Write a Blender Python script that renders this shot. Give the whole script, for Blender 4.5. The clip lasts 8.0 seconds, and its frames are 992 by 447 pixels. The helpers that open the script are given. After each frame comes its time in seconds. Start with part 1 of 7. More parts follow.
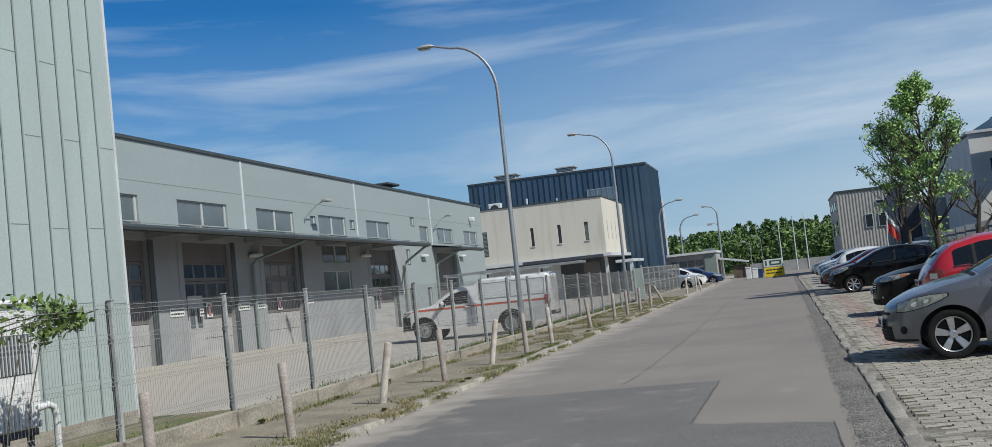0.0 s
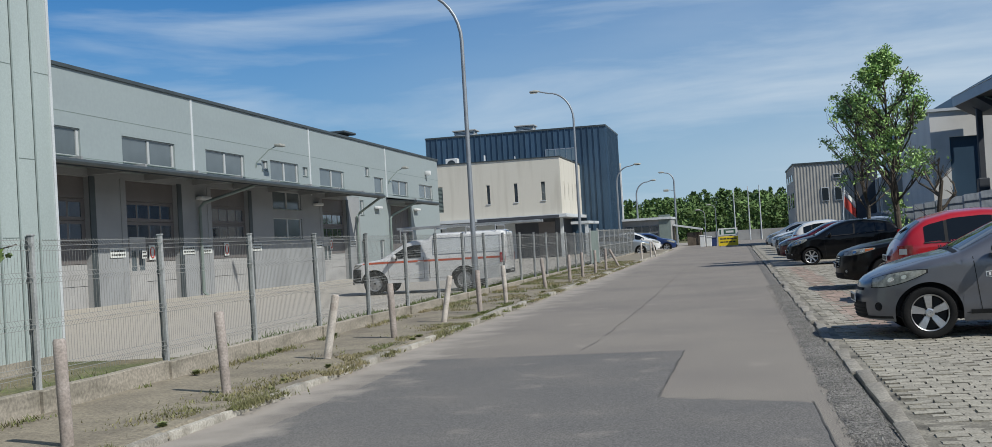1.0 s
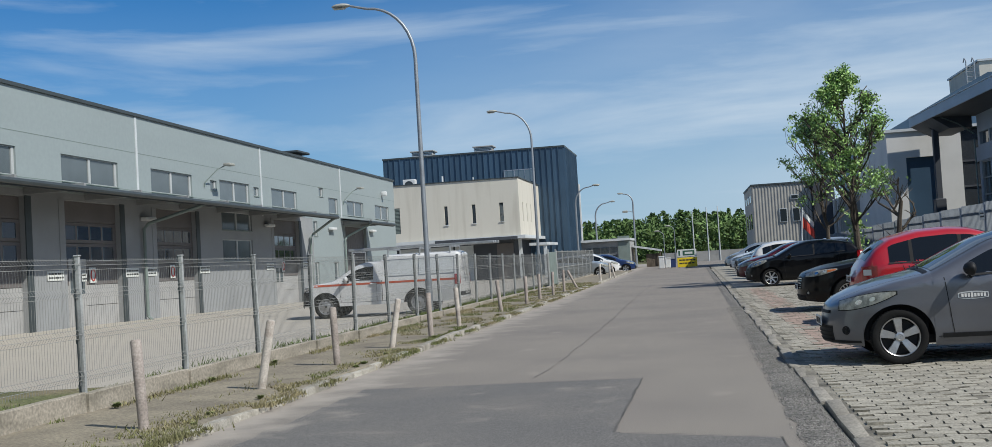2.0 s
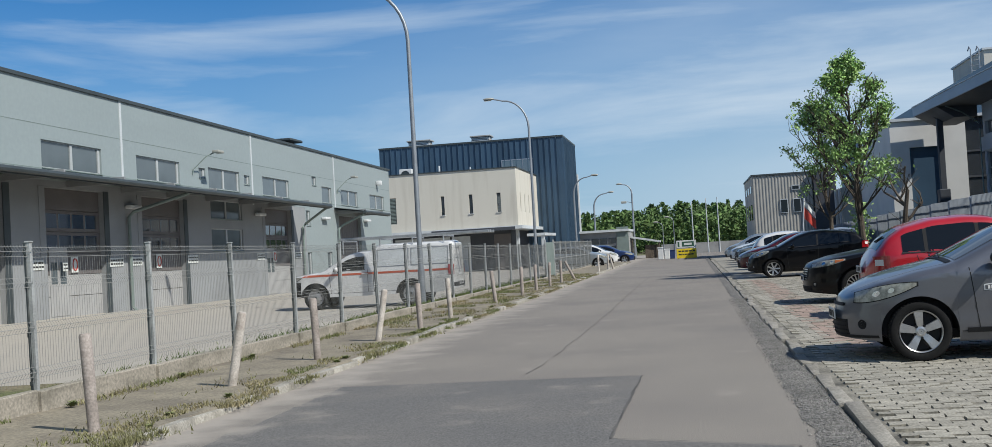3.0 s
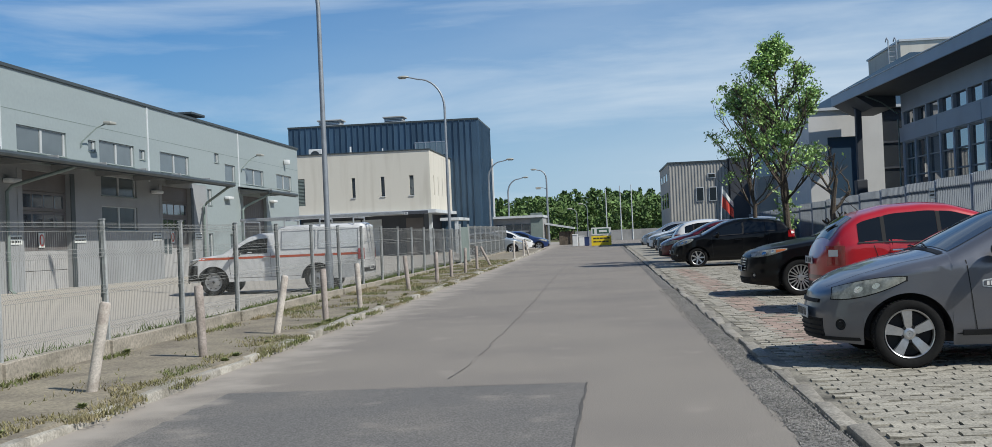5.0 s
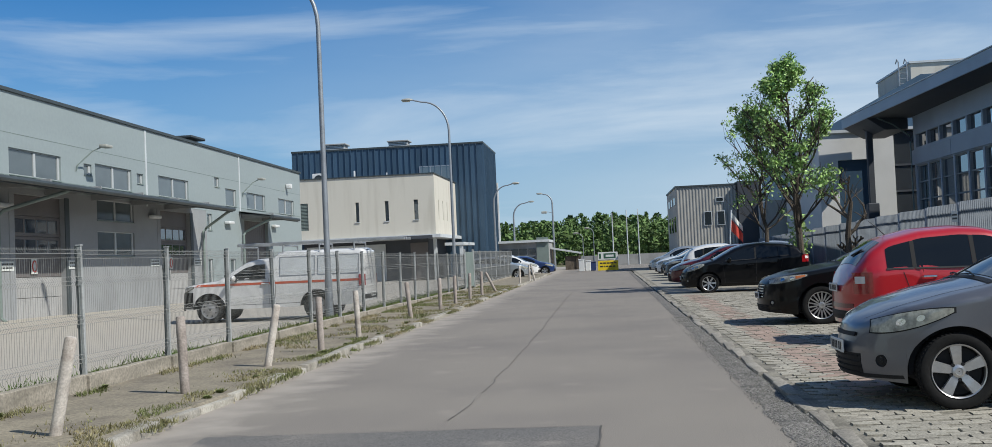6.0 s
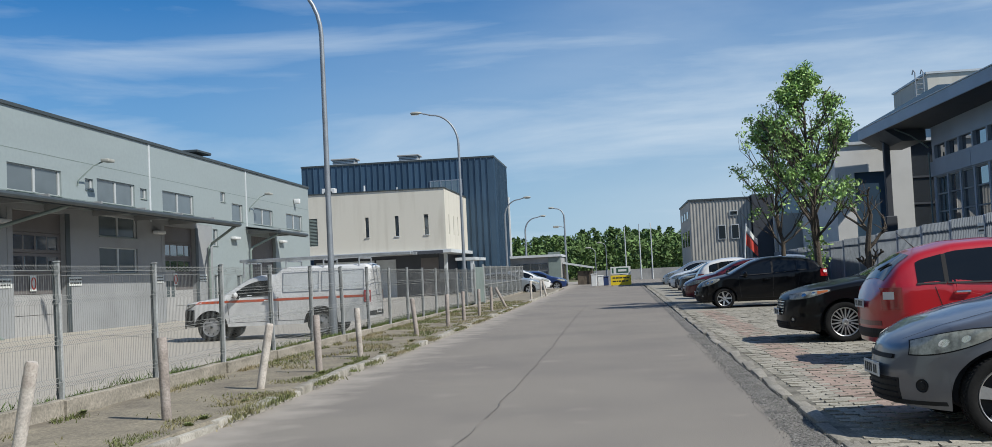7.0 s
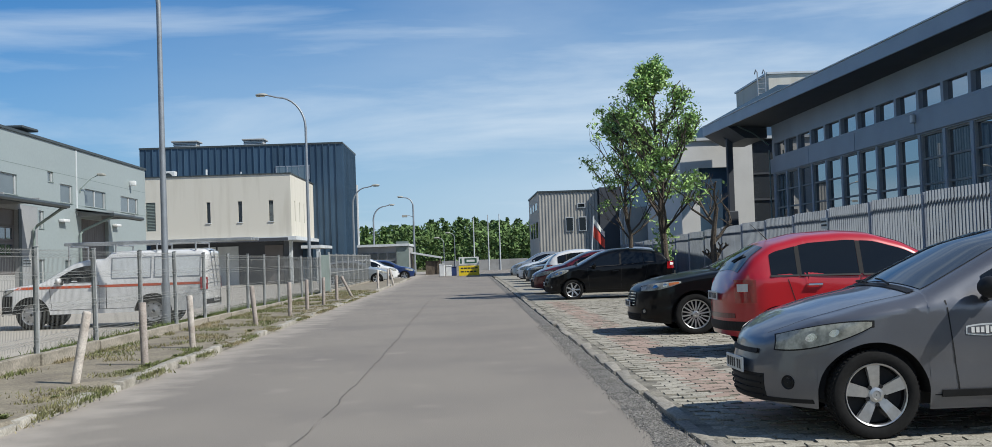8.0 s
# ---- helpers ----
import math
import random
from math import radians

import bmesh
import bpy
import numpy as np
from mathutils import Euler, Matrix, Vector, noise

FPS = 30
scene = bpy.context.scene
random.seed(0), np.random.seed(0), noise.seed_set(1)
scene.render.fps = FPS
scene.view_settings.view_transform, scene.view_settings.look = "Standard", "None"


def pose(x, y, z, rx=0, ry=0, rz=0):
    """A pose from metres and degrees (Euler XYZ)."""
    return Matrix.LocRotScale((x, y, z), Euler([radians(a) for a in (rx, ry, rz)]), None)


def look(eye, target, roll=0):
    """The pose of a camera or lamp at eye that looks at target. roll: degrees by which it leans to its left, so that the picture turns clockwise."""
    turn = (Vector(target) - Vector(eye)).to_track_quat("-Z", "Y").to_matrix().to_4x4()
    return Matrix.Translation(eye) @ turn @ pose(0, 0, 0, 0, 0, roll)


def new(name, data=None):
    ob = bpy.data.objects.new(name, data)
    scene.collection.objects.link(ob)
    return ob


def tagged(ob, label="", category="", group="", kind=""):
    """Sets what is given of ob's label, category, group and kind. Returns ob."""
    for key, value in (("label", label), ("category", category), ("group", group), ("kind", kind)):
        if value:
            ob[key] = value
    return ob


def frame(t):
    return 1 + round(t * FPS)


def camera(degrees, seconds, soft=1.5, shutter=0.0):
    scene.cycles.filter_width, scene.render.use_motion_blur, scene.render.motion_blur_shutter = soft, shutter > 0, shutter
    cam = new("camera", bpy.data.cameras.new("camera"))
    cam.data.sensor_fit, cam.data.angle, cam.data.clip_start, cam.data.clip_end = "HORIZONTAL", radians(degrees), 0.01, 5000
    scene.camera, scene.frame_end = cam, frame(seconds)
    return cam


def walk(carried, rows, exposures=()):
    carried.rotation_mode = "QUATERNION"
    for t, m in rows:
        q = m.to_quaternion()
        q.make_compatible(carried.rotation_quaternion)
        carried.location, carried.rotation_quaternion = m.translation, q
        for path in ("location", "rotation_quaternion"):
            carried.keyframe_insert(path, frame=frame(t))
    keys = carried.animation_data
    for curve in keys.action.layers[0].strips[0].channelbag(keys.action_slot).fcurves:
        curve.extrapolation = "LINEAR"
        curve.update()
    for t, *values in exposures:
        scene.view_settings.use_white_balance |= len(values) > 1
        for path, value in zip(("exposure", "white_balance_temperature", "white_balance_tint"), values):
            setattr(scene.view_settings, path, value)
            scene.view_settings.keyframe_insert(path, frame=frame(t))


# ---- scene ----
cam = camera(48.2, 8.0, soft=0.35)
PATH = [
    (0, (1.639, -4.363, 1.533), (1.146, -2.428, 1.647), -6.1),
    (0.2, (1.598, -4.147, 1.531), (0.965, -2.253, 1.629), -6.2),
    (0.5, (1.524, -4.068, 1.529), (0.827, -2.194, 1.565), -6.0),
    (0.8, (1.366, -3.701, 1.514), (0.797, -1.785, 1.557), -3.8),
    (1, (1.346, -3.501, 1.510), (0.926, -1.546, 1.541), -3.4),
    (1.2, (1.377, -3.340, 1.496), (1.019, -1.372, 1.530), -3.2),
    (2.3, (1.280, -2.305, 1.487), (0.942, -0.335, 1.558), -3.8),
    (2.5, (1.254, -2.079, 1.461), (0.956, -0.102, 1.514), -3.8),
    (3, (1.265, -1.643, 1.444), (0.919, 0.326, 1.494), -3.4),
    (3.5, (1.078, -1.148, 1.455), (0.819, 0.834, 1.518), -2.9),
    (4, (1.013, -0.694, 1.418), (0.781, 1.292, 1.463), -2.9),
    (4.5, (0.908, -0.176, 1.393), (0.676, 1.810, 1.407), -2.7),
    (4.7, (0.854, 0.029, 1.407), (0.672, 2.021, 1.420), -2.5),
    (5.8, (0.814, 1.009, 1.436), (0.593, 2.996, 1.475), -2.6),
    (6, (0.757, 1.237, 1.443), (0.560, 3.227, 1.503), -2.6),
    (6.5, (0.690, 1.633, 1.436), (0.519, 3.623, 1.522), -2.7),
    (7, (0.769, 2.082, 1.444), (0.551, 4.068, 1.532), -2.8),
    (7.5, (0.649, 2.550, 1.430), (0.516, 4.544, 1.504), -2.8),
    (8, (0.719, 2.884, 1.408), (0.772, 4.883, 1.467), -2.0),
]
walk(cam, [(t, look(eye, target, roll)) for t, eye, target, roll in PATH], exposures=[(0.0, -0.12), (1.0, -0.12), (2.5, -0.03), (4.5, 0.0), (7.5, 0.02), (8.0, 0.10)])

# ---- world, sun, exposure ----
SUN = Vector((0.86, -0.42, 0.98)).normalized()
world = bpy.data.worlds.new("sky")
scene.world = world
world.use_nodes = True
nt = world.node_tree
bg = nt.nodes["Background"]
sky = nt.nodes.new("ShaderNodeTexSky")
sky.sky_type = "NISHITA"
sky.sun_disc = False
sky.sun_elevation = math.asin(SUN.z)
sky.sun_rotation = math.atan2(SUN.x, SUN.y)
sky.air_density, sky.dust_density, sky.ozone_density = 1.0, 0.25, 3.5
tc = nt.nodes.new("ShaderNodeTexCoord")


def sky_clouds(scale, stretch, lo, hi, turn):
    mp = nt.nodes.new("ShaderNodeMapping")
    mp.inputs["Scale"].default_value = stretch
    mp.inputs["Rotation"].default_value = turn
    nz = nt.nodes.new("ShaderNodeTexNoise")
    nz.inputs["Scale"].default_value = scale
    nz.inputs["Detail"].default_value = 7
    nz.inputs["Roughness"].default_value = 0.56
    nz.inputs["Distortion"].default_value = 0.35
    rp = nt.nodes.new("ShaderNodeMapRange")
    rp.inputs[1].default_value, rp.inputs[2].default_value = lo, hi
    nt.links.new(tc.outputs["Generated"], mp.inputs[0])
    nt.links.new(mp.outputs[0], nz.inputs["Vector"])
    nt.links.new(nz.outputs[0], rp.inputs[0])
    return rp.outputs[0]


c1 = sky_clouds(2.2, (1.0, 1.6, 8.5), 0.47, 0.80, (0, radians(5), radians(20)))
c2 = sky_clouds(0.9, (1.0, 1.4, 3.0), 0.30, 0.72, (0, radians(-4), radians(60)))
mul = nt.nodes.new("ShaderNodeMath")
mul.operation = "MULTIPLY_ADD"
mul.use_clamp = True
nt.links.new(c1, mul.inputs[0])
mul.inputs[1].default_value = 0.75
half = nt.nodes.new("ShaderNodeMath")
half.operation = "MULTIPLY"
sepx = nt.nodes.new("ShaderNodeSeparateXYZ")
nt.links.new(tc.outputs["Generated"], sepx.inputs[0])
veil = nt.nodes.new("ShaderNodeMapRange")
veil.inputs[1].default_value, veil.inputs[2].default_value = -0.38, 0.28
veil.inputs[3].default_value, veil.inputs[4].default_value = 0.0, 1.0
nt.links.new(sepx.outputs[0], veil.inputs[0])
nt.links.new(c2, half.inputs[0])
nt.links.new(veil.outputs[0], half.inputs[1])
nt.links.new(half.outputs[0], mul.inputs[2])
mixs = nt.nodes.new("ShaderNodeMix")
mixs.data_type = "RGBA"
mixs.inputs[7].default_value = (8.2, 9.8, 11.4, 1)
# the thin cloud lies low; unseen overhead, it is thinned to weaken sky fill
zsep = nt.nodes.new("ShaderNodeSeparateXYZ")
nt.links.new(tc.outputs["Generated"], zsep.inputs[0])
zen = nt.nodes.new("ShaderNodeMapRange")
zen.inputs[1].default_value, zen.inputs[2].default_value = 0.30, 0.75
zen.inputs[3].default_value, zen.inputs[4].default_value = 1.0, 0.25
nt.links.new(zsep.outputs[2], zen.inputs[0])
thin = nt.nodes.new("ShaderNodeMath")
thin.operation = "MULTIPLY"
nt.links.new(mul.outputs[0], thin.inputs[0])
nt.links.new(zen.outputs[0], thin.inputs[1])
nt.links.new(thin.outputs[0], mixs.inputs[0])
tint = nt.nodes.new("ShaderNodeMix")
tint.data_type, tint.blend_type = "RGBA", "MULTIPLY"
tint.inputs[0].default_value = 1.0
tint.inputs[7].default_value = (0.19, 0.80, 1.30, 1)
nt.links.new(sky.outputs[0], tint.inputs[6])
# pale haze towards the horizon
sepz = nt.nodes.new("ShaderNodeSeparateXYZ")
nt.links.new(tc.outputs["Generated"], sepz.inputs[0])
hz = nt.nodes.new("ShaderNodeMapRange")
hz.inputs[1].default_value, hz.inputs[2].default_value = 0.0, 0.26
hz.inputs[3].default_value, hz.inputs[4].default_value = 0.75, 0.0
nt.links.new(sepz.outputs[2], hz.inputs[0])
haze = nt.nodes.new("ShaderNodeMix")
haze.data_type = "RGBA"
haze.inputs[7].default_value = (5.1, 7.1, 9.2, 1)
nt.links.new(hz.outputs[0], haze.inputs[0])
nt.links.new(tint.outputs[2], haze.inputs[6])
nt.links.new(haze.outputs[2], mixs.inputs[6])
nt.links.new(mixs.outputs[2], bg.inputs[0])
bg.inputs[1].default_value = 0.072

sun = new("sun", bpy.data.lights.new("sun", "SUN"))
sun.data.energy = 5.0
sun.data.angle = radians(0.6)
sun.data.color = (1.0, 0.975, 0.905)
sun.matrix_world = look(SUN * 60, (0, 0, 0))

# ---- materials ----


ALBEDO = 0.87      # one scale for all base colours


def mat(name, col, rough=0.7, metal=0.0, var=0.12, scale=1.5, fine=40.0, bump=0.15, dist=0.004, col2=None, lo=0.42, hi=0.68,
        coat=0.0, rand=0.0, island=False, stretch=(1, 1, 1), spec=0.5):
    m = bpy.data.materials.new(name)
    m.use_nodes = True
    t = m.node_tree
    b = t.nodes["Principled BSDF"]
    b.inputs["Roughness"].default_value = rough
    b.inputs["Metallic"].default_value = metal
    b.inputs["Coat Weight"].default_value = coat
    b.inputs["Coat Roughness"].default_value = 0.04
    b.inputs["Specular IOR Level"].default_value = spec
    col = tuple(c * ALBEDO for c in col)
    col2 = tuple(c * ALBEDO for c in col2) if col2 else None
    geo = t.nodes.new("ShaderNodeNewGeometry")
    mp = t.nodes.new("ShaderNodeMapping")
    mp.inputs["Scale"].default_value = stretch
    t.links.new(geo.outputs["Position"], mp.inputs[0])
    n1 = t.nodes.new("ShaderNodeTexNoise")
    n1.inputs["Scale"].default_value = scale
    n1.inputs["Detail"].default_value = 5
    n2 = t.nodes.new("ShaderNodeTexNoise")
    n2.inputs["Scale"].default_value = fine
    n2.inputs["Detail"].default_value = 3
    t.links.new(mp.outputs[0], n1.inputs["Vector"])
    t.links.new(geo.outputs["Position"], n2.inputs["Vector"])
    r1 = t.nodes.new("ShaderNodeMapRange")
    r1.inputs[1].default_value, r1.inputs[2].default_value = lo, hi
    t.links.new(n1.outputs[0], r1.inputs[0])
    mx = t.nodes.new("ShaderNodeMix")
    mx.data_type = "RGBA"
    c2v = col2 if col2 else tuple(c * (1 - 2.2 * var) for c in col)
    mx.inputs[6].default_value = (*col, 1)
    mx.inputs[7].default_value = (*c2v, 1)
    t.links.new(r1.outputs[0], mx.inputs[0])
    hs = t.nodes.new("ShaderNodeHueSaturation")
    mr = t.nodes.new("ShaderNodeMapRange")
    mr.inputs[1].default_value, mr.inputs[2].default_value = 0.25, 0.75
    mr.inputs[3].default_value, mr.inputs[4].default_value = 1 - 1.6 * var, 1 + 1.6 * var
    t.links.new(n2.outputs[0], mr.inputs[0])
    out = mr.outputs[0]
    if rand:
        src = geo.outputs["Random Per Island"] if island else t.nodes.new("ShaderNodeObjectInfo").outputs["Random"]
        rr = t.nodes.new("ShaderNodeMapRange")
        rr.inputs[3].default_value, rr.inputs[4].default_value = 1 - rand, 1 + rand
        t.links.new(src, rr.inputs[0])
        mm = t.nodes.new("ShaderNodeMath")
        mm.operation = "MULTIPLY"
        t.links.new(out, mm.inputs[0])
        t.links.new(rr.outputs[0], mm.inputs[1])
        out = mm.outputs[0]
    t.links.new(out, hs.inputs["Value"])
    t.links.new(mx.outputs[2], hs.inputs["Color"])
    t.links.new(hs.outputs[0], b.inputs["Base Color"])
    if bump:
        bp = t.nodes.new("ShaderNodeBump")
        bp.inputs["Strength"].default_value = bump
        bp.inputs["Distance"].default_value = dist
        t.links.new(n2.outputs[0], bp.inputs["Height"])
        t.links.new(bp.outputs[0], b.inputs["Normal"])
    return m


def paint(name, col, metal=0.0, rough=0.35, spec=0.5, coat=0.8):
    return mat(name, col, rough=rough, metal=metal, var=0.04, scale=2.5, fine=300, bump=0.0, coat=coat, spec=spec)


M = {}
M["asphalt"] = mat("asphalt", (0.247, 0.224, 0.196), 0.93, var=0.40, scale=0.35, fine=85, bump=0.5, dist=0.005, col2=(0.205, 0.186, 0.168), spec=0.3)
M["patch"] = mat("newer_asphalt", (0.146, 0.141, 0.135), 0.9, var=0.36, scale=0.8, fine=70, bump=0.6, col2=(0.172, 0.162, 0.150), spec=0.3)
M["strip"] = mat("crumbled_asphalt", (0.190, 0.180, 0.166), 0.95, var=0.75, scale=3, fine=42, bump=1.0, dist=0.02, col2=(0.125, 0.12, 0.112), spec=0.3)
M["gravel"] = mat("loose_stones", (0.24, 0.23, 0.21), 0.9, var=0.15, bump=0, rand=0.45, island=True)
M["edging"] = mat("edging_concrete", (0.31, 0.288, 0.245), 0.9, var=0.25, scale=3, fine=45, bump=0.7, dist=0.01, col2=(0.23, 0.21, 0.175), rand=0.12)
M["tar"] = mat("tar_crack", (0.115, 0.108, 0.10), 0.9, var=0.2, bump=0.3)
M["kerb"] = mat("kerb_concrete", (0.40, 0.375, 0.325), 0.9, var=0.2, scale=3, fine=45, bump=0.7, dist=0.01, col2=(0.24, 0.22, 0.18), rand=0.12)
M["walk"] = mat("dirty_pavement", (0.265, 0.232, 0.172), 0.95, var=0.22, scale=1.6, fine=30, bump=0.8, dist=0.014, col2=(0.185, 0.16, 0.122))
M["plinth"] = mat("plinth_concrete", (0.345, 0.31, 0.255), 0.92, var=0.22, scale=2, fine=30, bump=0.5, col2=(0.22, 0.20, 0.16), stretch=(1, 0.6, 2.5))
M["yard"] = mat("yard_concrete", (0.42, 0.385, 0.33), 0.93, var=0.07, scale=0.5, fine=22, bump=0.3, col2=(0.40, 0.37, 0.32), stretch=(0.5, 1.6, 1))
M["soil"] = mat("grassy_ground", (0.115, 0.125, 0.05), 0.97, var=0.3, scale=0.8, fine=18, bump=1.0, dist=0.03, col2=(0.20, 0.165, 0.105))
M["paver"] = mat("paver_concrete", (0.345, 0.32, 0.265), 0.9, var=0.28, scale=1.3, fine=60, bump=0.6, rand=0.17, col2=(0.31, 0.29, 0.24))
M["paver_i"] = mat("paver_concrete_joined", (0.345, 0.32, 0.265), 0.9, var=0.28, scale=1.3, fine=60, bump=0.6, rand=0.17, island=True, col2=(0.31, 0.29, 0.24))
M["paver_red"] = mat("paver_reddish", (0.37, 0.275, 0.225), 0.9, var=0.12, scale=1.3, fine=60, bump=0.5, rand=0.12, island=True)
M["paver_side"] = mat("dirty_paver_edge", (0.285, 0.265, 0.215), 0.95, var=0.3, scale=2, fine=50, bump=0.5)
M["joint"] = mat("joint_sand", (0.26, 0.24, 0.195), 0.97, var=0.3, scale=2, fine=50, bump=0.8)
M["grass"] = mat("grass_blades", (0.125, 0.145, 0.045), 0.75, var=0.2, scale=0.7, bump=0, rand=0.35, island=True, col2=(0.27, 0.225, 0.125), lo=0.40, hi=0.62)
M["leaf"] = mat("tree_leaves", (0.27, 0.44, 0.12), 0.55, var=0.12, scale=0.8, bump=0, rand=0.5, island=True, col2=(0.34, 0.48, 0.17))
M["verge"] = mat("green_verge_grass", (0.105, 0.165, 0.04), 0.75, var=0.2, scale=0.7, bump=0, rand=0.35, island=True, col2=(0.19, 0.19, 0.075))
M["woods"] = mat("woodland_leaves", (0.12, 0.20, 0.055), 0.8, var=0.2, scale=0.10, bump=0, rand=0.45, island=True, col2=(0.08, 0.14, 0.04))
M["vine"] = mat("vine_leaves", (0.13, 0.205, 0.045), 0.6, var=0.12, bump=0, rand=0.35, island=True)
M["weed"] = mat("weed_leaves", (0.20, 0.235, 0.085), 0.7, var=0.15, bump=0, rand=0.3, island=True)
M["bark"] = mat("bark", (0.13, 0.105, 0.08), 0.95, var=0.25, scale=5, fine=40, bump=1.0, dist=0.02, stretch=(1, 1, 0.3))
M["galv"] = mat("galvanised_steel", (0.52, 0.54, 0.55), 0.5, metal=0.75, var=0.1, scale=4, bump=0.05)
M["postgrey"] = mat("post_grey_paint", (0.43, 0.445, 0.44), 0.55, metal=0.15, var=0.12, scale=3, bump=0.1)
M["wire"] = mat("fence_wire", (0.33, 0.335, 0.32), 0.6, metal=0.1, var=0.08, bump=0)
M["bollard"] = mat("worn_white_post", (0.60, 0.55, 0.49), 0.85, var=0.16, scale=5, fine=50, bump=0.5, col2=(0.38, 0.33, 0.285), rand=0.1)
M["bollard_dirty"] = mat("dirty_concrete_post", (0.39, 0.34, 0.305), 0.9, var=0.18, scale=5, fine=50, bump=0.6, col2=(0.27, 0.23, 0.20))
M["hallpanel"] = mat("pale_green_cladding", (0.465, 0.535, 0.515), 0.5, metal=0.15, var=0.05, scale=0.8, bump=0.05, rand=0.03, stretch=(1, 1, 0.25))
M["hallseam"] = mat("cladding_seam", (0.21, 0.26, 0.24), 0.6, var=0.08, bump=0)
M["hangar"] = mat("grey_sandwich_panel", (0.335, 0.385, 0.385), 0.5, metal=0.1, var=0.025, scale=0.5, fine=8, bump=0.05, stretch=(1, 0.3, 1.5))
M["hangar_dark"] = mat("grey_plinth_wall", (0.315, 0.325, 0.33), 0.7, var=0.07, scale=0.7, bump=0.1)
M["trimdark"] = mat("dark_trim", (0.065, 0.08, 0.085), 0.5, metal=0.2, var=0.1, bump=0.05)
M["trimlight"] = mat("light_trim", (0.62, 0.65, 0.66), 0.5, var=0.06, bump=0.05)
M["door"] = mat("sectional_door", (0.16, 0.145, 0.14), 0.55, var=0.07, scale=1.2, bump=0.08)
M["doorlight"] = mat("door_lower_panel", (0.41, 0.405, 0.395), 0.6, var=0.06, bump=0.06)
M["glass"] = mat("window_glass", (0.055, 0.062, 0.07), 0.035, var=0.03, bump=0, spec=0.9)
M["glass"].node_tree.nodes["Principled BSDF"].inputs["IOR"].default_value = 2.1
M["glassmirror"] = mat("sun_control_glass", (0.03, 0.034, 0.038), 0.015, var=0.03, bump=0, spec=0.8)
M["glassmirror"].node_tree.nodes["Principled BSDF"].inputs["IOR"].default_value = 3.2
M["glassfrost"] = mat("frosted_glass", (0.115, 0.14, 0.15), 0.12, var=0.06, bump=0, spec=0.7)
M["frame"] = mat("window_frame", (0.48, 0.50, 0.50), 0.45, var=0.05, bump=0.03)
M["bluepanel"] = mat("navy_cladding", (0.060, 0.113, 0.175), 0.42, metal=0.2, var=0.06, scale=0.6, bump=0.03, rand=0.14)
M["cream"] = mat("cream_render", (0.66, 0.625, 0.54), 0.92, var=0.05, scale=0.7, fine=60, bump=0.25, col2=(0.53, 0.49, 0.41), lo=0.5, hi=0.8, stretch=(2.5, 2.5, 0.25))
M["white"] = mat("white_render", (0.72, 0.71, 0.68), 0.85, var=0.04, scale=0.8, fine=60, bump=0.15)
M["whitepaint"] = mat("white_sheet", (0.74, 0.75, 0.74), 0.45, var=0.04, scale=2, bump=0.03)
M["canopysheet"] = mat("grey_green_roof_sheet", (0.17, 0.195, 0.19), 0.5, metal=0.15, var=0.06, scale=0.7, bump=0.03)
M["ribbed"] = mat("grey_corrugated", (0.43, 0.42, 0.385), 0.5, metal=0.15, var=0.05, scale=0.7, bump=0.03)
M["slate"] = mat("slate_blue_panel", (0.31, 0.355, 0.425), 0.45, metal=0.05, var=0.06, scale=0.6, bump=0.03, rand=0.05)
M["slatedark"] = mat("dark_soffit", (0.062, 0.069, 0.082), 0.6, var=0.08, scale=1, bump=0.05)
M["slat"] = mat("fence_slat_steel", (0.26, 0.292, 0.33), 0.5, metal=0.1, var=0.07, scale=1.5, bump=0.04, rand=0.06, island=True)
M["concrete"] = mat("grey_concrete", (0.36, 0.36, 0.35), 0.9, var=0.1, scale=1.2, bump=0.3)
M["tyre"] = mat("tyre_rubber", (0.014, 0.014, 0.014), 0.9, spec=0.25, var=0.15, scale=8, bump=0.3)
M["steelrim"] = mat("grey_steel_wheel", (0.40, 0.40, 0.40), 0.5, metal=0.5, var=0.08, scale=8, bump=0)
M["alloy"] = mat("alloy_rim", (0.60, 0.60, 0.60), 0.32, metal=0.8, var=0.05, scale=8, bump=0)
M["blackpl"] = mat("black_plastic", (0.014, 0.0145, 0.016), 0.6, spec=0.3, var=0.15, scale=4, bump=0.1)
M["seam"] = mat("panel_gap", (0.008, 0.008, 0.009), 0.8, var=0.05, bump=0)
M["carglass"] = mat("car_glass", (0.008, 0.010, 0.012), 0.01, var=0.03, bump=0, spec=0.42)
M["screenglass"] = mat("windscreen_glass", (0.014, 0.017, 0.019), 0.01, var=0.03, bump=0, spec=0.6)
M["lampglass"] = mat("headlamp_lens", (0.40, 0.40, 0.35), 0.10, var=0.10, scale=14, bump=0, coat=1.0, col2=(0.17, 0.17, 0.15))
M["redlens"] = mat("red_lens", (0.36, 0.010, 0.012), 0.15, var=0.1, scale=20, bump=0, coat=1.0)
M["amber"] = mat("amber_lens", (0.60, 0.17, 0.03), 0.2, var=0.1, scale=20, bump=0, coat=1.0)
M["chrome"] = mat("chrome", (0.75, 0.75, 0.76), 0.12, metal=1.0, var=0.03, bump=0)
M["plate"] = mat("number_plate_white", (0.72, 0.72, 0.70), 0.5, var=0.03, bump=0)
M["ink"] = mat("black_ink", (0.03, 0.03, 0.03), 0.6, var=0.03, bump=0)
M["redink"] = mat("red_ink", (0.55, 0.06, 0.04), 0.6, var=0.03, bump=0)
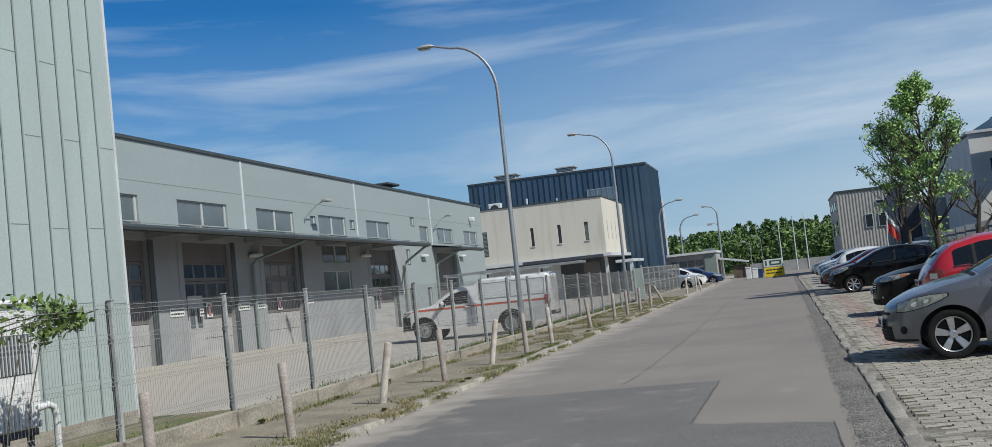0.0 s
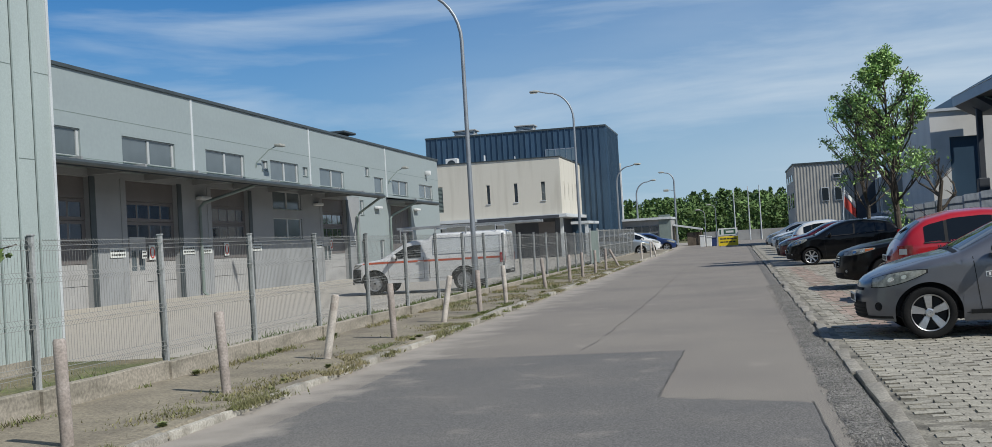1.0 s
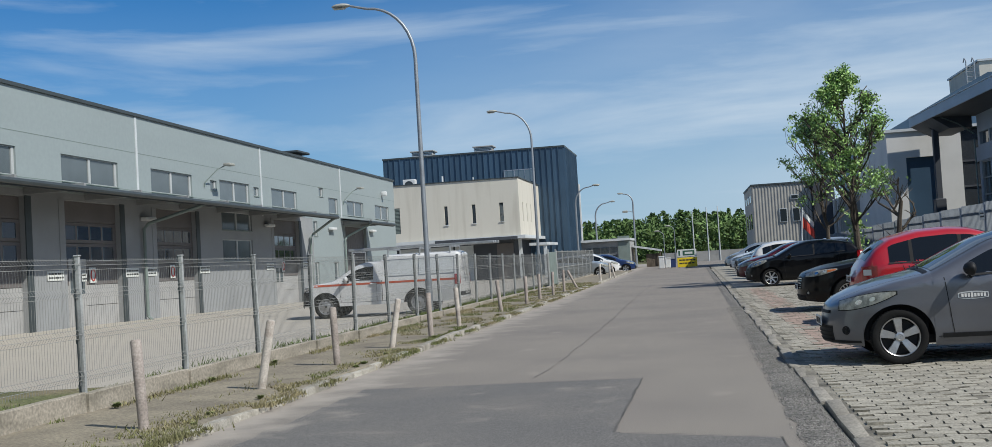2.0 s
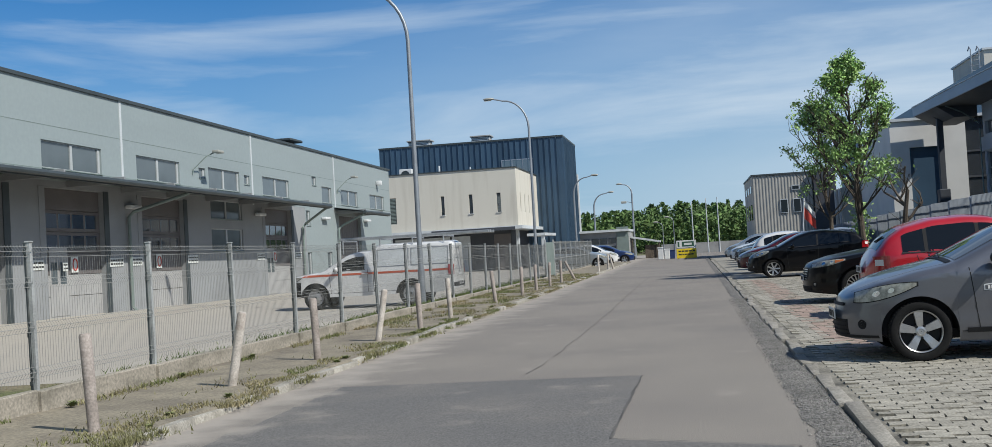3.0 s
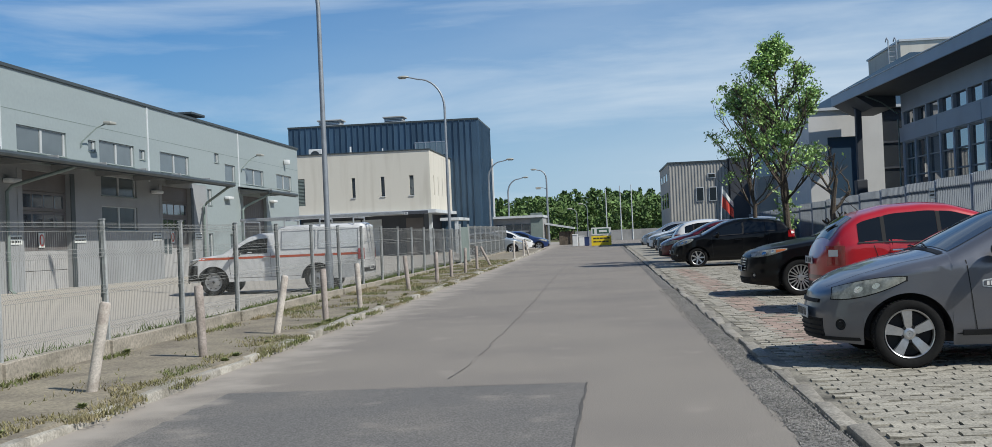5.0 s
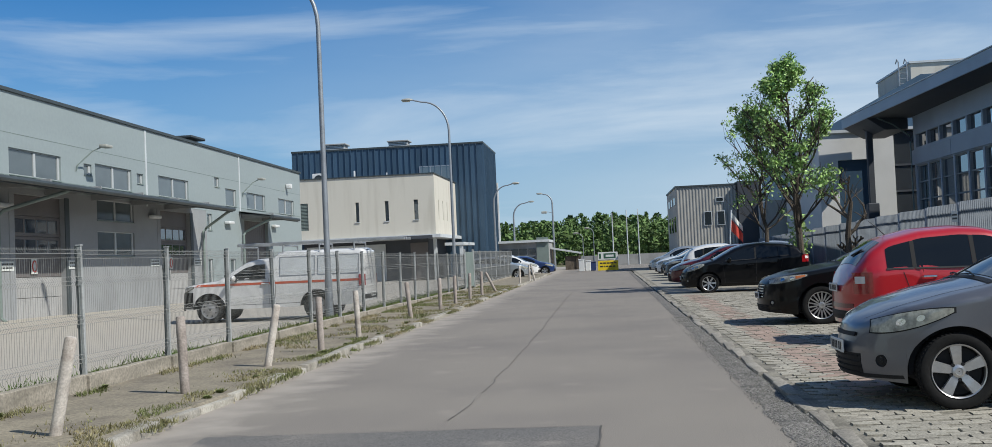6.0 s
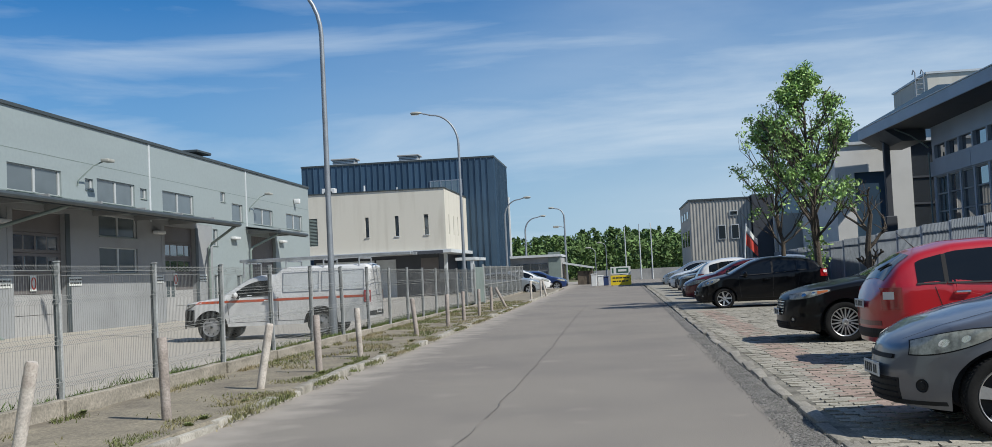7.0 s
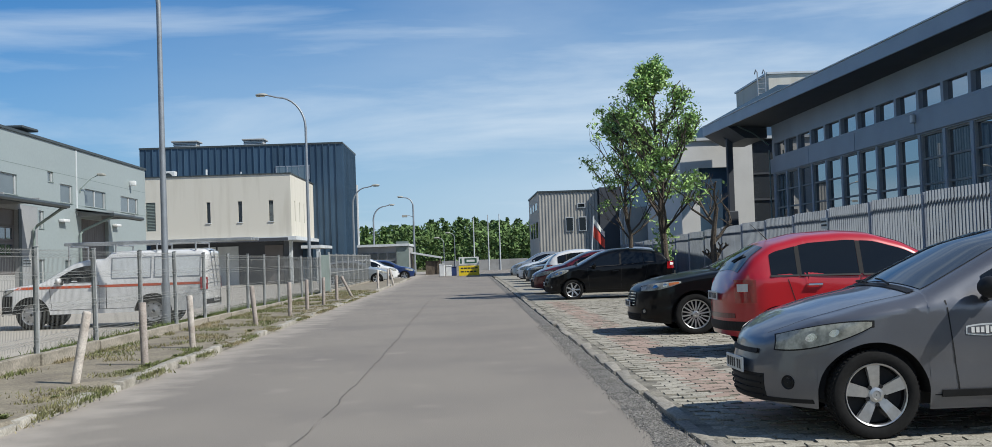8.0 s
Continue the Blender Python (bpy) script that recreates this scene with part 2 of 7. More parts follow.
M["orange"] = mat("orange_red_stripe", (0.60, 0.10, 0.035), 0.4, var=0.05, bump=0, coat=0.5)
M["yellow"] = mat("yellow_board", (0.85, 0.62, 0.02), 0.5, var=0.05, scale=3, bump=0.02)
M["signwhite"] = mat("white_board", (0.74, 0.76, 0.72), 0.5, var=0.04, bump=0)
M["greenink"] = mat("dark_green_ink", (0.03, 0.10, 0.06), 0.6, var=0.03, bump=0)
M["lampgrey"] = mat("street_lamp_steel", (0.34, 0.37, 0.40), 0.5, metal=0.5, var=0.08, scale=3, bump=0.03)
M["lamphead"] = mat("lamp_housing", (0.40, 0.40, 0.36), 0.5, var=0.08, scale=5, bump=0.03)
M["p_grey"] = paint("graphite_car_paint", (0.165, 0.170, 0.188), 0.5, 0.32)
M["p_red"] = paint("red_car_paint", (0.47, 0.014, 0.020), 0.05, 0.3)
M["p_black"] = paint("black_car_paint", (0.004, 0.0042, 0.005), 0.0, 0.4, 0.1, 0.45)
M["p_white"] = paint("white_car_paint", (0.74, 0.74, 0.73), 0.0, 0.35)
M["p_silver"] = paint("silver_car_paint", (0.42, 0.45, 0.47), 0.6, 0.35)
M["p_maroon"] = paint("maroon_car_paint", (0.13, 0.012, 0.014), 0.2, 0.3)
M["p_blue"] = paint("blue_car_paint", (0.020, 0.045, 0.15), 0.3, 0.3)
M["p_navy"] = paint("dark_blue_car_paint", (0.014, 0.020, 0.036), 0.2, 0.3)



def add_dust(m, x0, x1, col):
    """Sand blown over a surface towards one edge, broken up by noise."""
    t = m.node_tree
    b = t.nodes["Principled BSDF"]
    src = b.inputs["Base Color"].links[0].from_socket
    geo = t.nodes.new("ShaderNodeNewGeometry")
    sep = t.nodes.new("ShaderNodeSeparateXYZ")
    nz = t.nodes.new("ShaderNodeTexNoise")
    nz.inputs["Scale"].default_value, nz.inputs["Detail"].default_value = 1.6, 8
    ra = t.nodes.new("ShaderNodeMapRange")
    ra.inputs[1].default_value, ra.inputs[2].default_value = x0, x1
    ad = t.nodes.new("ShaderNodeMath")
    ad.operation = "MULTIPLY_ADD"
    ad.inputs[1].default_value = 1.9
    rb = t.nodes.new("ShaderNodeMapRange")
    rb.inputs[1].default_value, rb.inputs[2].default_value = 1.15, 1.75
    mx = t.nodes.new("ShaderNodeMix")
    mx.data_type = "RGBA"
    mx.inputs[7].default_value = (*col, 1)
    t.links.new(geo.outputs["Position"], sep.inputs[0])
    t.links.new(geo.outputs["Position"], nz.inputs["Vector"])
    t.links.new(sep.outputs[0], ra.inputs[0])
    t.links.new(nz.outputs[0], ad.inputs[0])
    t.links.new(ra.outputs[0], ad.inputs[2])
    t.links.new(ad.outputs[0], rb.inputs[0])
    t.links.new(rb.outputs[0], mx.inputs[0])
    t.links.new(src, mx.inputs[6])
    t.links.new(mx.outputs[2], b.inputs["Base Color"])


for key in ("asphalt", "patch"):
    add_dust(M[key], -2.3, -3.5, (0.31, 0.28, 0.245))

# ---- mesh helpers ----


def box(bm, x0, y0, z0, x1, y1, z1):
    v = [bm.verts.new((x, y, z)) for x in (x0, x1) for y in (y0, y1) for z in (z0, z1)]
    for f in ((0, 1, 3, 2), (4, 6, 7, 5), (0, 4, 5, 1), (2, 3, 7, 6), (0, 2, 6, 4), (1, 5, 7, 3)):
        bm.faces.new([v[i] for i in f])
    return v


def rbox(bm, x0, y0, z0, x1, y1, z1, r=0.01, seg=2):
    v = box(bm, x0, y0, z0, x1, y1, z1)
    es = {e for q in v for e in q.link_edges}
    bmesh.ops.bevel(bm, geom=list(es), offset=r, segments=seg, affect="EDGES", profile=0.5)


def tube(bm, pts, radii, n=10, caps=True):
    """A round bar along points."""
    rings = []
    pts = [Vector(p) for p in pts]
    for i, p in enumerate(pts):
        d = (pts[min(i + 1, len(pts) - 1)] - pts[max(i - 1, 0)]).normalized()
        a = d.orthogonal().normalized() if i == 0 else (rings[-1][1] - d * rings[-1][1].dot(d)).normalized()
        b = d.cross(a)
        r = radii[i] if isinstance(radii, (list, tuple)) else radii
        rings.append(([bm.verts.new(p + r * (math.cos(k * 2 * math.pi / n) * a + math.sin(k * 2 * math.pi / n) * b)) for k in range(n)], a))
    for (q, _), (s, _) in zip(rings, rings[1:]):
        for k in range(n):
            bm.faces.new((q[k], q[(k + 1) % n], s[(k + 1) % n], s[k]))
    if caps:
        bm.faces.new(rings[0][0][::-1])
        bm.faces.new(rings[-1][0])


def lathe_y(bm, prof, n=32):
    """Turns (radius, y) points round the y axis."""
    rings = [[bm.verts.new((r * math.cos(k * 2 * math.pi / n), y, r * math.sin(k * 2 * math.pi / n))) for k in range(n)] for r, y in prof]
    for q, s in zip(rings, rings[1:]):
        for k in range(n):
            bm.faces.new((q[k], q[(k + 1) % n], s[(k + 1) % n], s[k]))


def gridmesh(bm, rows):
    """A sheet of faces from rows of points."""
    vs = [[bm.verts.new(p) for p in row] for row in rows]
    for a, b in zip(vs, vs[1:]):
        for k in range(len(a) - 1):
            bm.faces.new((a[k], a[k + 1], b[k + 1], b[k]))


def mesh_of(name, bm, material, smooth=False):
    bmesh.ops.recalc_face_normals(bm, faces=bm.faces)
    me = bpy.data.meshes.new(name)
    bm.to_mesh(me)
    bm.free()
    me.materials.append(material)
    if smooth:
        me.polygons.foreach_set("use_smooth", [True] * len(me.polygons))
        me.set_sharp_from_angle(angle=radians(38))
    return me


def part(name, bm, material, parent=None, label="", smooth=False):
    ob = new(name, mesh_of(name, bm, material, smooth))
    ob.parent = parent
    if label:
        tagged(ob, label)
    return ob


def piece(name, me, parent, loc=(0, 0, 0)):
    ob = new(name, me)
    ob.parent = parent
    ob.location = loc
    return ob


def thing(name, label, category, loc=(0, 0, 0), group="", kind=""):
    ob = new(name)
    ob.location = loc
    ob.empty_display_size = 0.2
    return tagged(ob, label, category, group, kind)


def bmnew():
    return bmesh.new()


def cards(name, centres, sizes, material, parent=None, seed=1, flat=0.0):
    """Many small leaf-shaped faces as one mesh."""
    rng = np.random.default_rng(seed)
    c = np.asarray(centres, float)
    n = len(c)
    s = np.asarray(sizes, float).reshape(-1, 1) * np.ones((n, 1))
    a = rng.normal(size=(n, 3))
    a[:, 2] *= 1 - flat
    a /= np.linalg.norm(a, axis=1)[:, None]
    b = np.cross(a, rng.normal(size=(n, 3)))
    b /= np.linalg.norm(b, axis=1)[:, None]
    v = np.stack([c - a * s, c - b * s * 0.45 + a * s * 0.1, c + a * s, c + b * s * 0.45 + a * s * 0.1], 1).reshape(-1, 3)
    me = bpy.data.meshes.new(name)
    me.from_pydata(v.tolist(), [], np.arange(4 * n).reshape(-1, 4).tolist())
    me.materials.append(material)
    ob = new(name, me)
    ob.parent = parent
    return ob

# ---- ground, road, pavement, parking ----
KERB = -3.34      # road edge on the fence side
EDGE = 2.36       # road edge on the parking side
FENCE = -5.45     # line of the wire fence

bm = bmnew()
gridmesh(bm, [[(x, y, -0.06) for x in (-1500, -60, 0, 60, 1500)] for y in (-200, -20, 40, 120, 400, 2500)])
tagged(part("ground", bm, M["soil"]), "rough grassy ground reaching the horizon", "ground", kind="structure")

bm = bmnew()
ys = [-25 + i * 1.0 for i in range(126)]
gridmesh(bm, [[(x, y, 0.0) for x in (KERB - 0.05, -1.5, 0.5, 2.25)] for y in ys])
tagged(part("road", bm, M["asphalt"]), "worn grey asphalt road with fine cracks", "road", kind="structure")
bm = bmnew()
gridmesh(bm, [[(x, y, -0.004) for x in (-40, -9, -1, 8, 30)] for y in (84, 100, 125)])
tagged(part("road_end", bm, M["asphalt"]), "wide asphalt area where the road ends", "road", kind="structure")


def jagged(y, k, a):
    return a * noise.noise(Vector((k, y * 1.7, 0))) + a * 0.6 * noise.noise(Vector((k, y * 6.1, 3)))


# newer asphalt patch, stepped as it was cut
def patch_sheet(name, rows, z, material, label):
    b = bmnew()
    gridmesh(b, [[(x0 + (x1 - x0) * k / 6, y, z) for k in range(7)] for y, x0, x1 in rows])
    return tagged(part(name, b, material), label, "road patch", kind="structure")


rows = []
for i in range(180):
    y = -8 + i * (10.53 + 8) / 179
    right = 0.61 + 0.014 * (y - 8.7) + jagged(y, 1.0, 0.03) if y > 6.62 else (0.585 + (6.62 - y) / 0.46 * 1.3 if y > 6.16 else 1.9)
    rows.append((y, -2.75 + jagged(y, 2.0, 0.10), right))
patch_sheet("road_patch", rows, 0.004, M["patch"], "darker smooth asphalt repair patch with straight cut edges")

def crack(name, pts, w, amp):
    b = bmnew()
    prev = None
    n = 0
    for (x0, y0), (x1, y1) in zip(pts, pts[1:]):
        steps = max(2, int(math.hypot(x1 - x0, y1 - y0) / 0.12))
        dx, dy = (x1 - x0), (y1 - y0)
        ln = math.hypot(dx, dy)
        nx, ny = -dy / ln, dx / ln
        for i in range(steps + 1):
            t = i / steps
            n += 1
            o = amp * noise.noise(Vector((n * 0.23, 7.7, x0)))
            ww = w * (0.45 + abs(noise.noise(Vector((n * 0.4, 1.7, y0)))) * 1.5)
            px, py = x0 + dx * t + nx * o, y0 + dy * t + ny * o
            q = (b.verts.new((px - nx * ww, py - ny * ww, 0.008)), b.verts.new((px + nx * ww, py + ny * ww, 0.008)))
            if prev and i:
                b.faces.new((prev[0], prev[1], q[1], q[0]))
            prev = q
    tagged(part(name, b, M["tar"]), "thin dark crack in the asphalt", "crack", kind="structure")


crack("road_crack", [(-0.72, 11.1), (-0.64, 12.5)], 0.006, 0.035)
crack("road_crack", [(-0.63, 13.0), (-0.57, 20), (-0.59, 27), (-0.62, 37), (-0.56, 46)], 0.006, 0.035)
crack("road_crack", [(0.58, 6.64), (0.635, 10.53)], 0.012, 0.02)
crack("road_crack", [(-2.6, 10.55), (0.635, 10.53)], 0.006, 0.02)
crack("road_crack", [(0.58, 6.64), (1.9, 6.16)], 0.006, 0.012)
crack("road_crack", [(1.9, 6.16), (1.93, 3.5)], 0.008, 0.012)

# crumbling strip between road and parking
bm = bmnew()
rows = []
for i in range(1300):
    y = -8 + i * 0.072
    l = 2.04 + 0.07 * min(1, max(0, (y - 10) / 10)) + jagged(y, 3.0, 0.045) + 0.03 * noise.noise(Vector((2, y * 11, 4)))
    r = EDGE + 0.01
    zs = 0.012 + 0.012 * noise.noise(Vector((y * 1.3, 0, 5)))
    rows.append([(l, y, 0.003), (l + 0.08, y, 0.007 + 0.2 * zs), ((l + r) / 2, y, 0.6 * zs + 0.006 * noise.noise(Vector((y * 4, 1, 2)))), (r - 0.05, y, 0.5 * zs), (r + 0.02, y, -0.03)])
gridmesh(bm, rows)
tagged(part("road_edge", bm, M["strip"]), "crumbling dark asphalt strip along the parking bays", "road edge", kind="structure")
# pavement with uneven kerb stones
bm = bmnew()
rows = []
for i in range(190):
    y = -12 + i * 0.5
    rows.append([(KERB - 0.04, y, 0.02)] + [(x, y, 0.085 + 0.018 * noise.noise(Vector((x * 1.5, y * 0.8, 0)))) for x in (KERB - 0.11, KERB - 0.2, -3.9, -4.4, -4.9, FENCE + 0.05)])
gridmesh(bm, rows)
pavement = tagged(part("pavement", bm, M["walk"], smooth=True), "dirty narrow pavement with sand and weeds", "pavement", kind="structure")

kerb = thing("kerb", "row of worn uneven concrete kerb stones", "kerb", (KERB, 0, 0), kind="structure")
kerb_meshes = []
for k in range(5):
    bm = bmnew()
    rbox(bm, -0.15, 0.012, -0.1, 0.0, 0.985, 0.10, 0.022, 2)
    for v in bm.verts:
        v.co += Vector((0.02, 0.01, 0.018)) * noise.noise(v.co * 4 + Vector((k * 9, 0, 0)))
    kerb_meshes.append(mesh_of("kerb_stone", bm, M["kerb"], True))
rk = random.Random(4)
for i in range(86):
    ob = piece("kerb_stone", kerb_meshes[rk.randrange(5)], kerb, (rk.uniform(-0.035, 0.02), -10 + i, rk.uniform(-0.03, 0.012)))
    ob.rotation_euler = (rk.uniform(-0.02, 0.02), rk.uniform(-0.08, 0.04), rk.uniform(-0.02, 0.02))

# strip of land behind the fence, then the concrete yard
def yard_z(x, y):
    return 0.34 * min(1, max(0, (-x - 11.2) / 4.6)) * min(1, max(0.2, 1 - (y - 25) / 40))


bm = bmnew()
gridmesh(bm, [[(x, y, yard_z(x, y) - 0.002) for x in (-40, -22, -15.8, -14, -12.5, -11, -9, -7.6, -6.9)] for y in [11 + 2 * i for i in range(44)]])
tagged(part("yard", bm, M["yard"], smooth=True), "sunlit pale concrete loading yard", "yard", kind="structure")
bm = bmnew()
gridmesh(bm, [[(x, y, 0.02 + 0.03 * noise.noise(Vector((x, y, 0)))) for x in (-9.2, -8.2, -7.2, -6.2, FENCE - 0.1)] for y in [-12 + 1.0 * i for i in range(25)]])
tagged(part("verge", bm, M["soil"], smooth=True), "grassy verge between fence and hall", "verge", kind="structure")
bm = bmnew()
gridmesh(bm, [[(x, y, 0.08 + 0.02 * noise.noise(Vector((x * 2, y, 0))) if k else 0.0) for k, x in enumerate((-7.0, -6.4, -5.9, FENCE - 0.1))] for y in [12.5 + 1.0 * i for i in range(60)]])
tagged(part("verge", bm, M["soil"], smooth=True), "narrow grassy verge inside the fence", "verge", kind="structure")


def grass(name, n, fx, fy, fz, lo, hi, seed, label, key="grass"):
    rng = random.Random(seed)
    b_v, b_f = [], []
    for _ in range(n):
        x, y = fx(rng), fy(rng)
        if noise.noise(Vector((x * 1.1, y * 0.9, seed))) < -0.05:
            continue
        z = fz
        h = rng.uniform(lo, hi)
        a = rng.uniform(0, 6.28)
        w = rng.uniform(0.004, 0.011)
        lx, ly = rng.gauss(0, h * 0.45), rng.gauss(0, h * 0.45)
        k = len(b_v)
        b_v += [(x - w * math.cos(a), y - w * math.sin(a), z), (x + w * math.cos(a), y + w * math.sin(a), z), (x + lx, y + ly, z + h)]
        b_f.append((k, k + 1, k + 2))
    me = bpy.data.meshes.new(name)
    me.from_pydata(b_v, [], b_f)
    me.materials.append(M[key])
    tagged(new(name, me), label, "grass", kind="stuff")


grass("kerb_grass", 42000, lambda r: KERB + r.gauss(-0.06, 0.09), lambda r: 2 + 50 * r.random() ** 1.3, 0.06, 0.012, 0.07, 3, "dry weeds and grass growing along the kerb")
grass("pavement_grass", 26000, lambda r: r.uniform(-5.3, -3.6), lambda r: 19 + 34 * r.random(), 0.085, 0.02, 0.07, 8, "patchy grass over the far pavement")
grass("pavement_weeds", 9000, lambda r: KERB - 0.2 - abs(r.gauss(0, 0.28)), lambda r: 5 + 16 * r.random(), 0.085, 0.012, 0.045, 15, "sparse dry weeds on the pavement behind the kerb")
grass("plinth_grass", 9000, lambda r: FENCE + 0.16 + abs(r.gauss(0, 0.10)), lambda r: 2 + 45 * r.random(), 0.085, 0.02, 0.08, 5, "dry weeds at the foot of the fence plinth")
grass("verge_grass", 42000, lambda r: FENCE - 0.2 - abs(r.gauss(0, 0.45)), lambda r: 5 + 45 * r.random() ** 1.2, 0.07, 0.03, 0.13, 6, "green grass behind the fence", "verge")


def weed(x, y, z, r, seed):
    rng = random.Random(seed)
    v, f = [], []
    for _ in range(90):
        a, h = rng.uniform(0, 6.28), rng.uniform(0.4, 1.0) * r
        d = rng.uniform(0.3, 1.0) * r
        w = rng.uniform(0.006, 0.012)
        k = len(v)
        ca, sa = math.cos(a), math.sin(a)
        v += [(0, 0, 0), (ca * d * 0.5 - sa * w, sa * d * 0.5 + ca * w, h * 0.6), (ca * d, sa * d, h * 0.75), (ca * d * 0.5 + sa * w, sa * d * 0.5 - ca * w, h * 0.6)]
        f.append((k, k + 1, k + 2, k + 3))
    me = bpy.data.meshes.new("weed")
    me.from_pydata(v, [], f)
    me.materials.append(M["weed"])
    ob = tagged(new("weed", me), "leafy green weed tuft in a pavement gap", "weed", group="weeds by the kerb")
    ob.location = (x, y, z)


rw = random.Random(12)
for i, y in enumerate((5.2, 7.4, 8.1, 9.3, 12.6, 13.1, 14.6, 17.2, 18.0, 19.4, 21.8, 23.5, 25.0)):
    weed(KERB - 0.22 + rw.uniform(-0.1, 0.12), y, 0.08, rw.uniform(0.04, 0.085), i)
for i, y in enumerate((11.5, 13.8, 9.0)):
    weed(FENCE + 0.26, y, 0.09, 0.09, 40 + i)

# parking: bed, edging, pavers
bm = bmnew()
gridmesh(bm, [[(x, y, 0.007) for x in (EDGE + 0.1, 5, 9.0)] for y in (-12, 20, 50, 86)])
parking = tagged(part("parking", bm, M["joint"]), "concrete block parking bays with sandy joints", "parking", kind="structure")
bm = bmnew()
gridmesh(bm, [[(x, y, 0.012) for x in (EDGE + 0.3, 5, 8.5)] for y in (33, 50, 86)])
tagged(part("parking_far", bm, M["paver"]), "pale concrete block paving", "parking", kind="structure")

# ---- fences ----
def fence_panel_mesh(w, h):
    """Welded mesh: upright wires pressed into folds, with cross wires at each fold."""
    b = bmnew()
    r = 0.0019
    n = int(w / 0.05)
    folds = (0.06, 0.52, 0.98, h - 0.12)
    line = [(0.0, 0.0)] + [p for z in folds for p in ((0.0, z), (0.035, z + 0.05), (0.0, z + 0.10))] + [(0.0, h)]
    for i in range(n + 1):
        y = i * w / n
        for dx, dy in ((r, 0), (0, r)):
            vs = [(b.verts.new((x - dx, y - dy, z)), b.verts.new((x + dx, y + dy, z))) for x, z in line]
            for p, q in zip(vs, vs[1:]):
                b.faces.new((p[0], p[1], q[1], q[0]))
    for zc in folds:
        for x, z in ((0, zc), (0.035, zc + 0.05), (0, zc + 0.10)):
            box(b, x - 0.003, 0, z - 0.0025, x + 0.003, w, z + 0.0025)
    me = bpy.data.meshes.new("mesh_panel")
    b.to_mesh(me)
    b.free()
    me.materials.append(M["wire"])
    return me


def fence_post_mesh(h):
    b = bmnew()
    rbox(b, -0.026, -0.022, 0.0, 0.026, 0.022, h, 0.005, 1)
    rbox(b, -0.034, -0.029, h, 0.034, 0.029, h + 0.018, 0.004, 1)
    return mesh_of("post", b, M["postgrey"])


b = bmnew()
box(b, -0.046, -0.03, 0.2, -0.027, 0.012, 1.72)
for z in (0.25, 0.75, 1.25, 1.6):
    box(b, -0.05, -0.036, z, -0.02, 0.036, z + 0.045)
clamp = mesh_of("clamp_strip", b, M["trimdark"])

fence = thing("wire_fence", "welded wire mesh fence with grey steel posts on a concrete plinth", "fence", (FENCE, 0, 0))
pm, qm = fence_post_mesh(1.72), fence_panel_mesh(2.47, 1.42)
PITCH = 2.53
rf = random.Random(3)
posts = [6.25 + PITCH * k for k in range(-4, 18)]
for y, yn in zip(posts, posts[1:] + [None]):
    z = 0.10 - 0.0045 * (y - 8)
    ob = piece("post", pm, fence, (0, y, z))
    ob.rotation_euler = (rf.uniform(-0.012, 0.012), rf.uniform(-0.014, 0.014), 0)
    strip = piece("clamp_strip", clamp, fence, (0, y, z))
    strip.rotation_euler = ob.rotation_euler
    b = bmnew()
    rbox(b, -0.07, -0.07, -0.1, 0.09, 0.07, 0.22, 0.012, 1)
    ob = part("plinth_foot", b, M["plinth"], fence)
    ob.location = (0.01, y, z - 0.02)
    if yn is None:
        continue
    piece("mesh_panel", qm, fence, (0, y + 0.03, z + 0.27))
    b = bmnew()
    n = 10
    rbox(b, -0.05, 0.07, -0.1, 0.06, yn - y - 0.07, 0.2, 0.012, 1)
    bmesh.ops.subdivide_edges(b, edges=[e for e in b.edges if abs(e.verts[0].co.y - e.verts[1].co.y) > 1], cuts=9, use_grid_fill=True)
    for v in b.verts:
        v.co += Vector((0.010, 0.0, 0.012)) * noise.noise(v.co * 2.3 + Vector((0, y, 0)))
    ob = part("plinth_slab", b, M["plinth"], fence)
    ob.location = (0.0, y, z)

gate = thing("gate_panel", "solid pale grey sheet gate in the wire fence", "gate", (FENCE, 49.4, 0))
b = bmnew()
rbox(b, -0.02, 0, 0.15, 0.02, 2.9, 1.72, 0.006, 1)
part("sheet", b, M["hallseam"], gate)
for y in (-0.06, 2.94):
    b = bmnew()
    rbox(b, -0.04, y - 0.04, 0, 0.04, y + 0.04, 1.85, 0.006, 1)
    part("post", b, M["postgrey"], gate)
gfence = thing("far_fence", "pale mesh fence on a low concrete plinth", "fence", (FENCE, 52.6, 0))
qm2 = fence_panel_mesh(2.5, 1.6)
for i in range(9):
    b = bmnew()
    rbox(b, -0.03, -0.03, 0, 0.03, 0.03, 1.78, 0.005, 1)
    ob = part("post", b, M["postgrey"], gfence)
    ob.location = (0, i * 2.55, 0)
    if i < 8:
        piece("mesh_panel", qm2, gfence, (0, i * 2.55 + 0.03, 0.16))
        b = bmnew()
        for z in (0.2, 0.9, 1.7):
            box(b, -0.015, i * 2.55, z, 0.015, i * 2.55 + 2.5, z + 0.03)
        part("rail", b, M["wire"], gfence)
        b = bmnew()
        rbox(b, -0.06, i * 2.55 + 0.04, -0.05, 0.06, i * 2.55 + 2.5, 0.17, 0.01, 1)
        part("plinth_slab", b, M["plinth"], gfence)

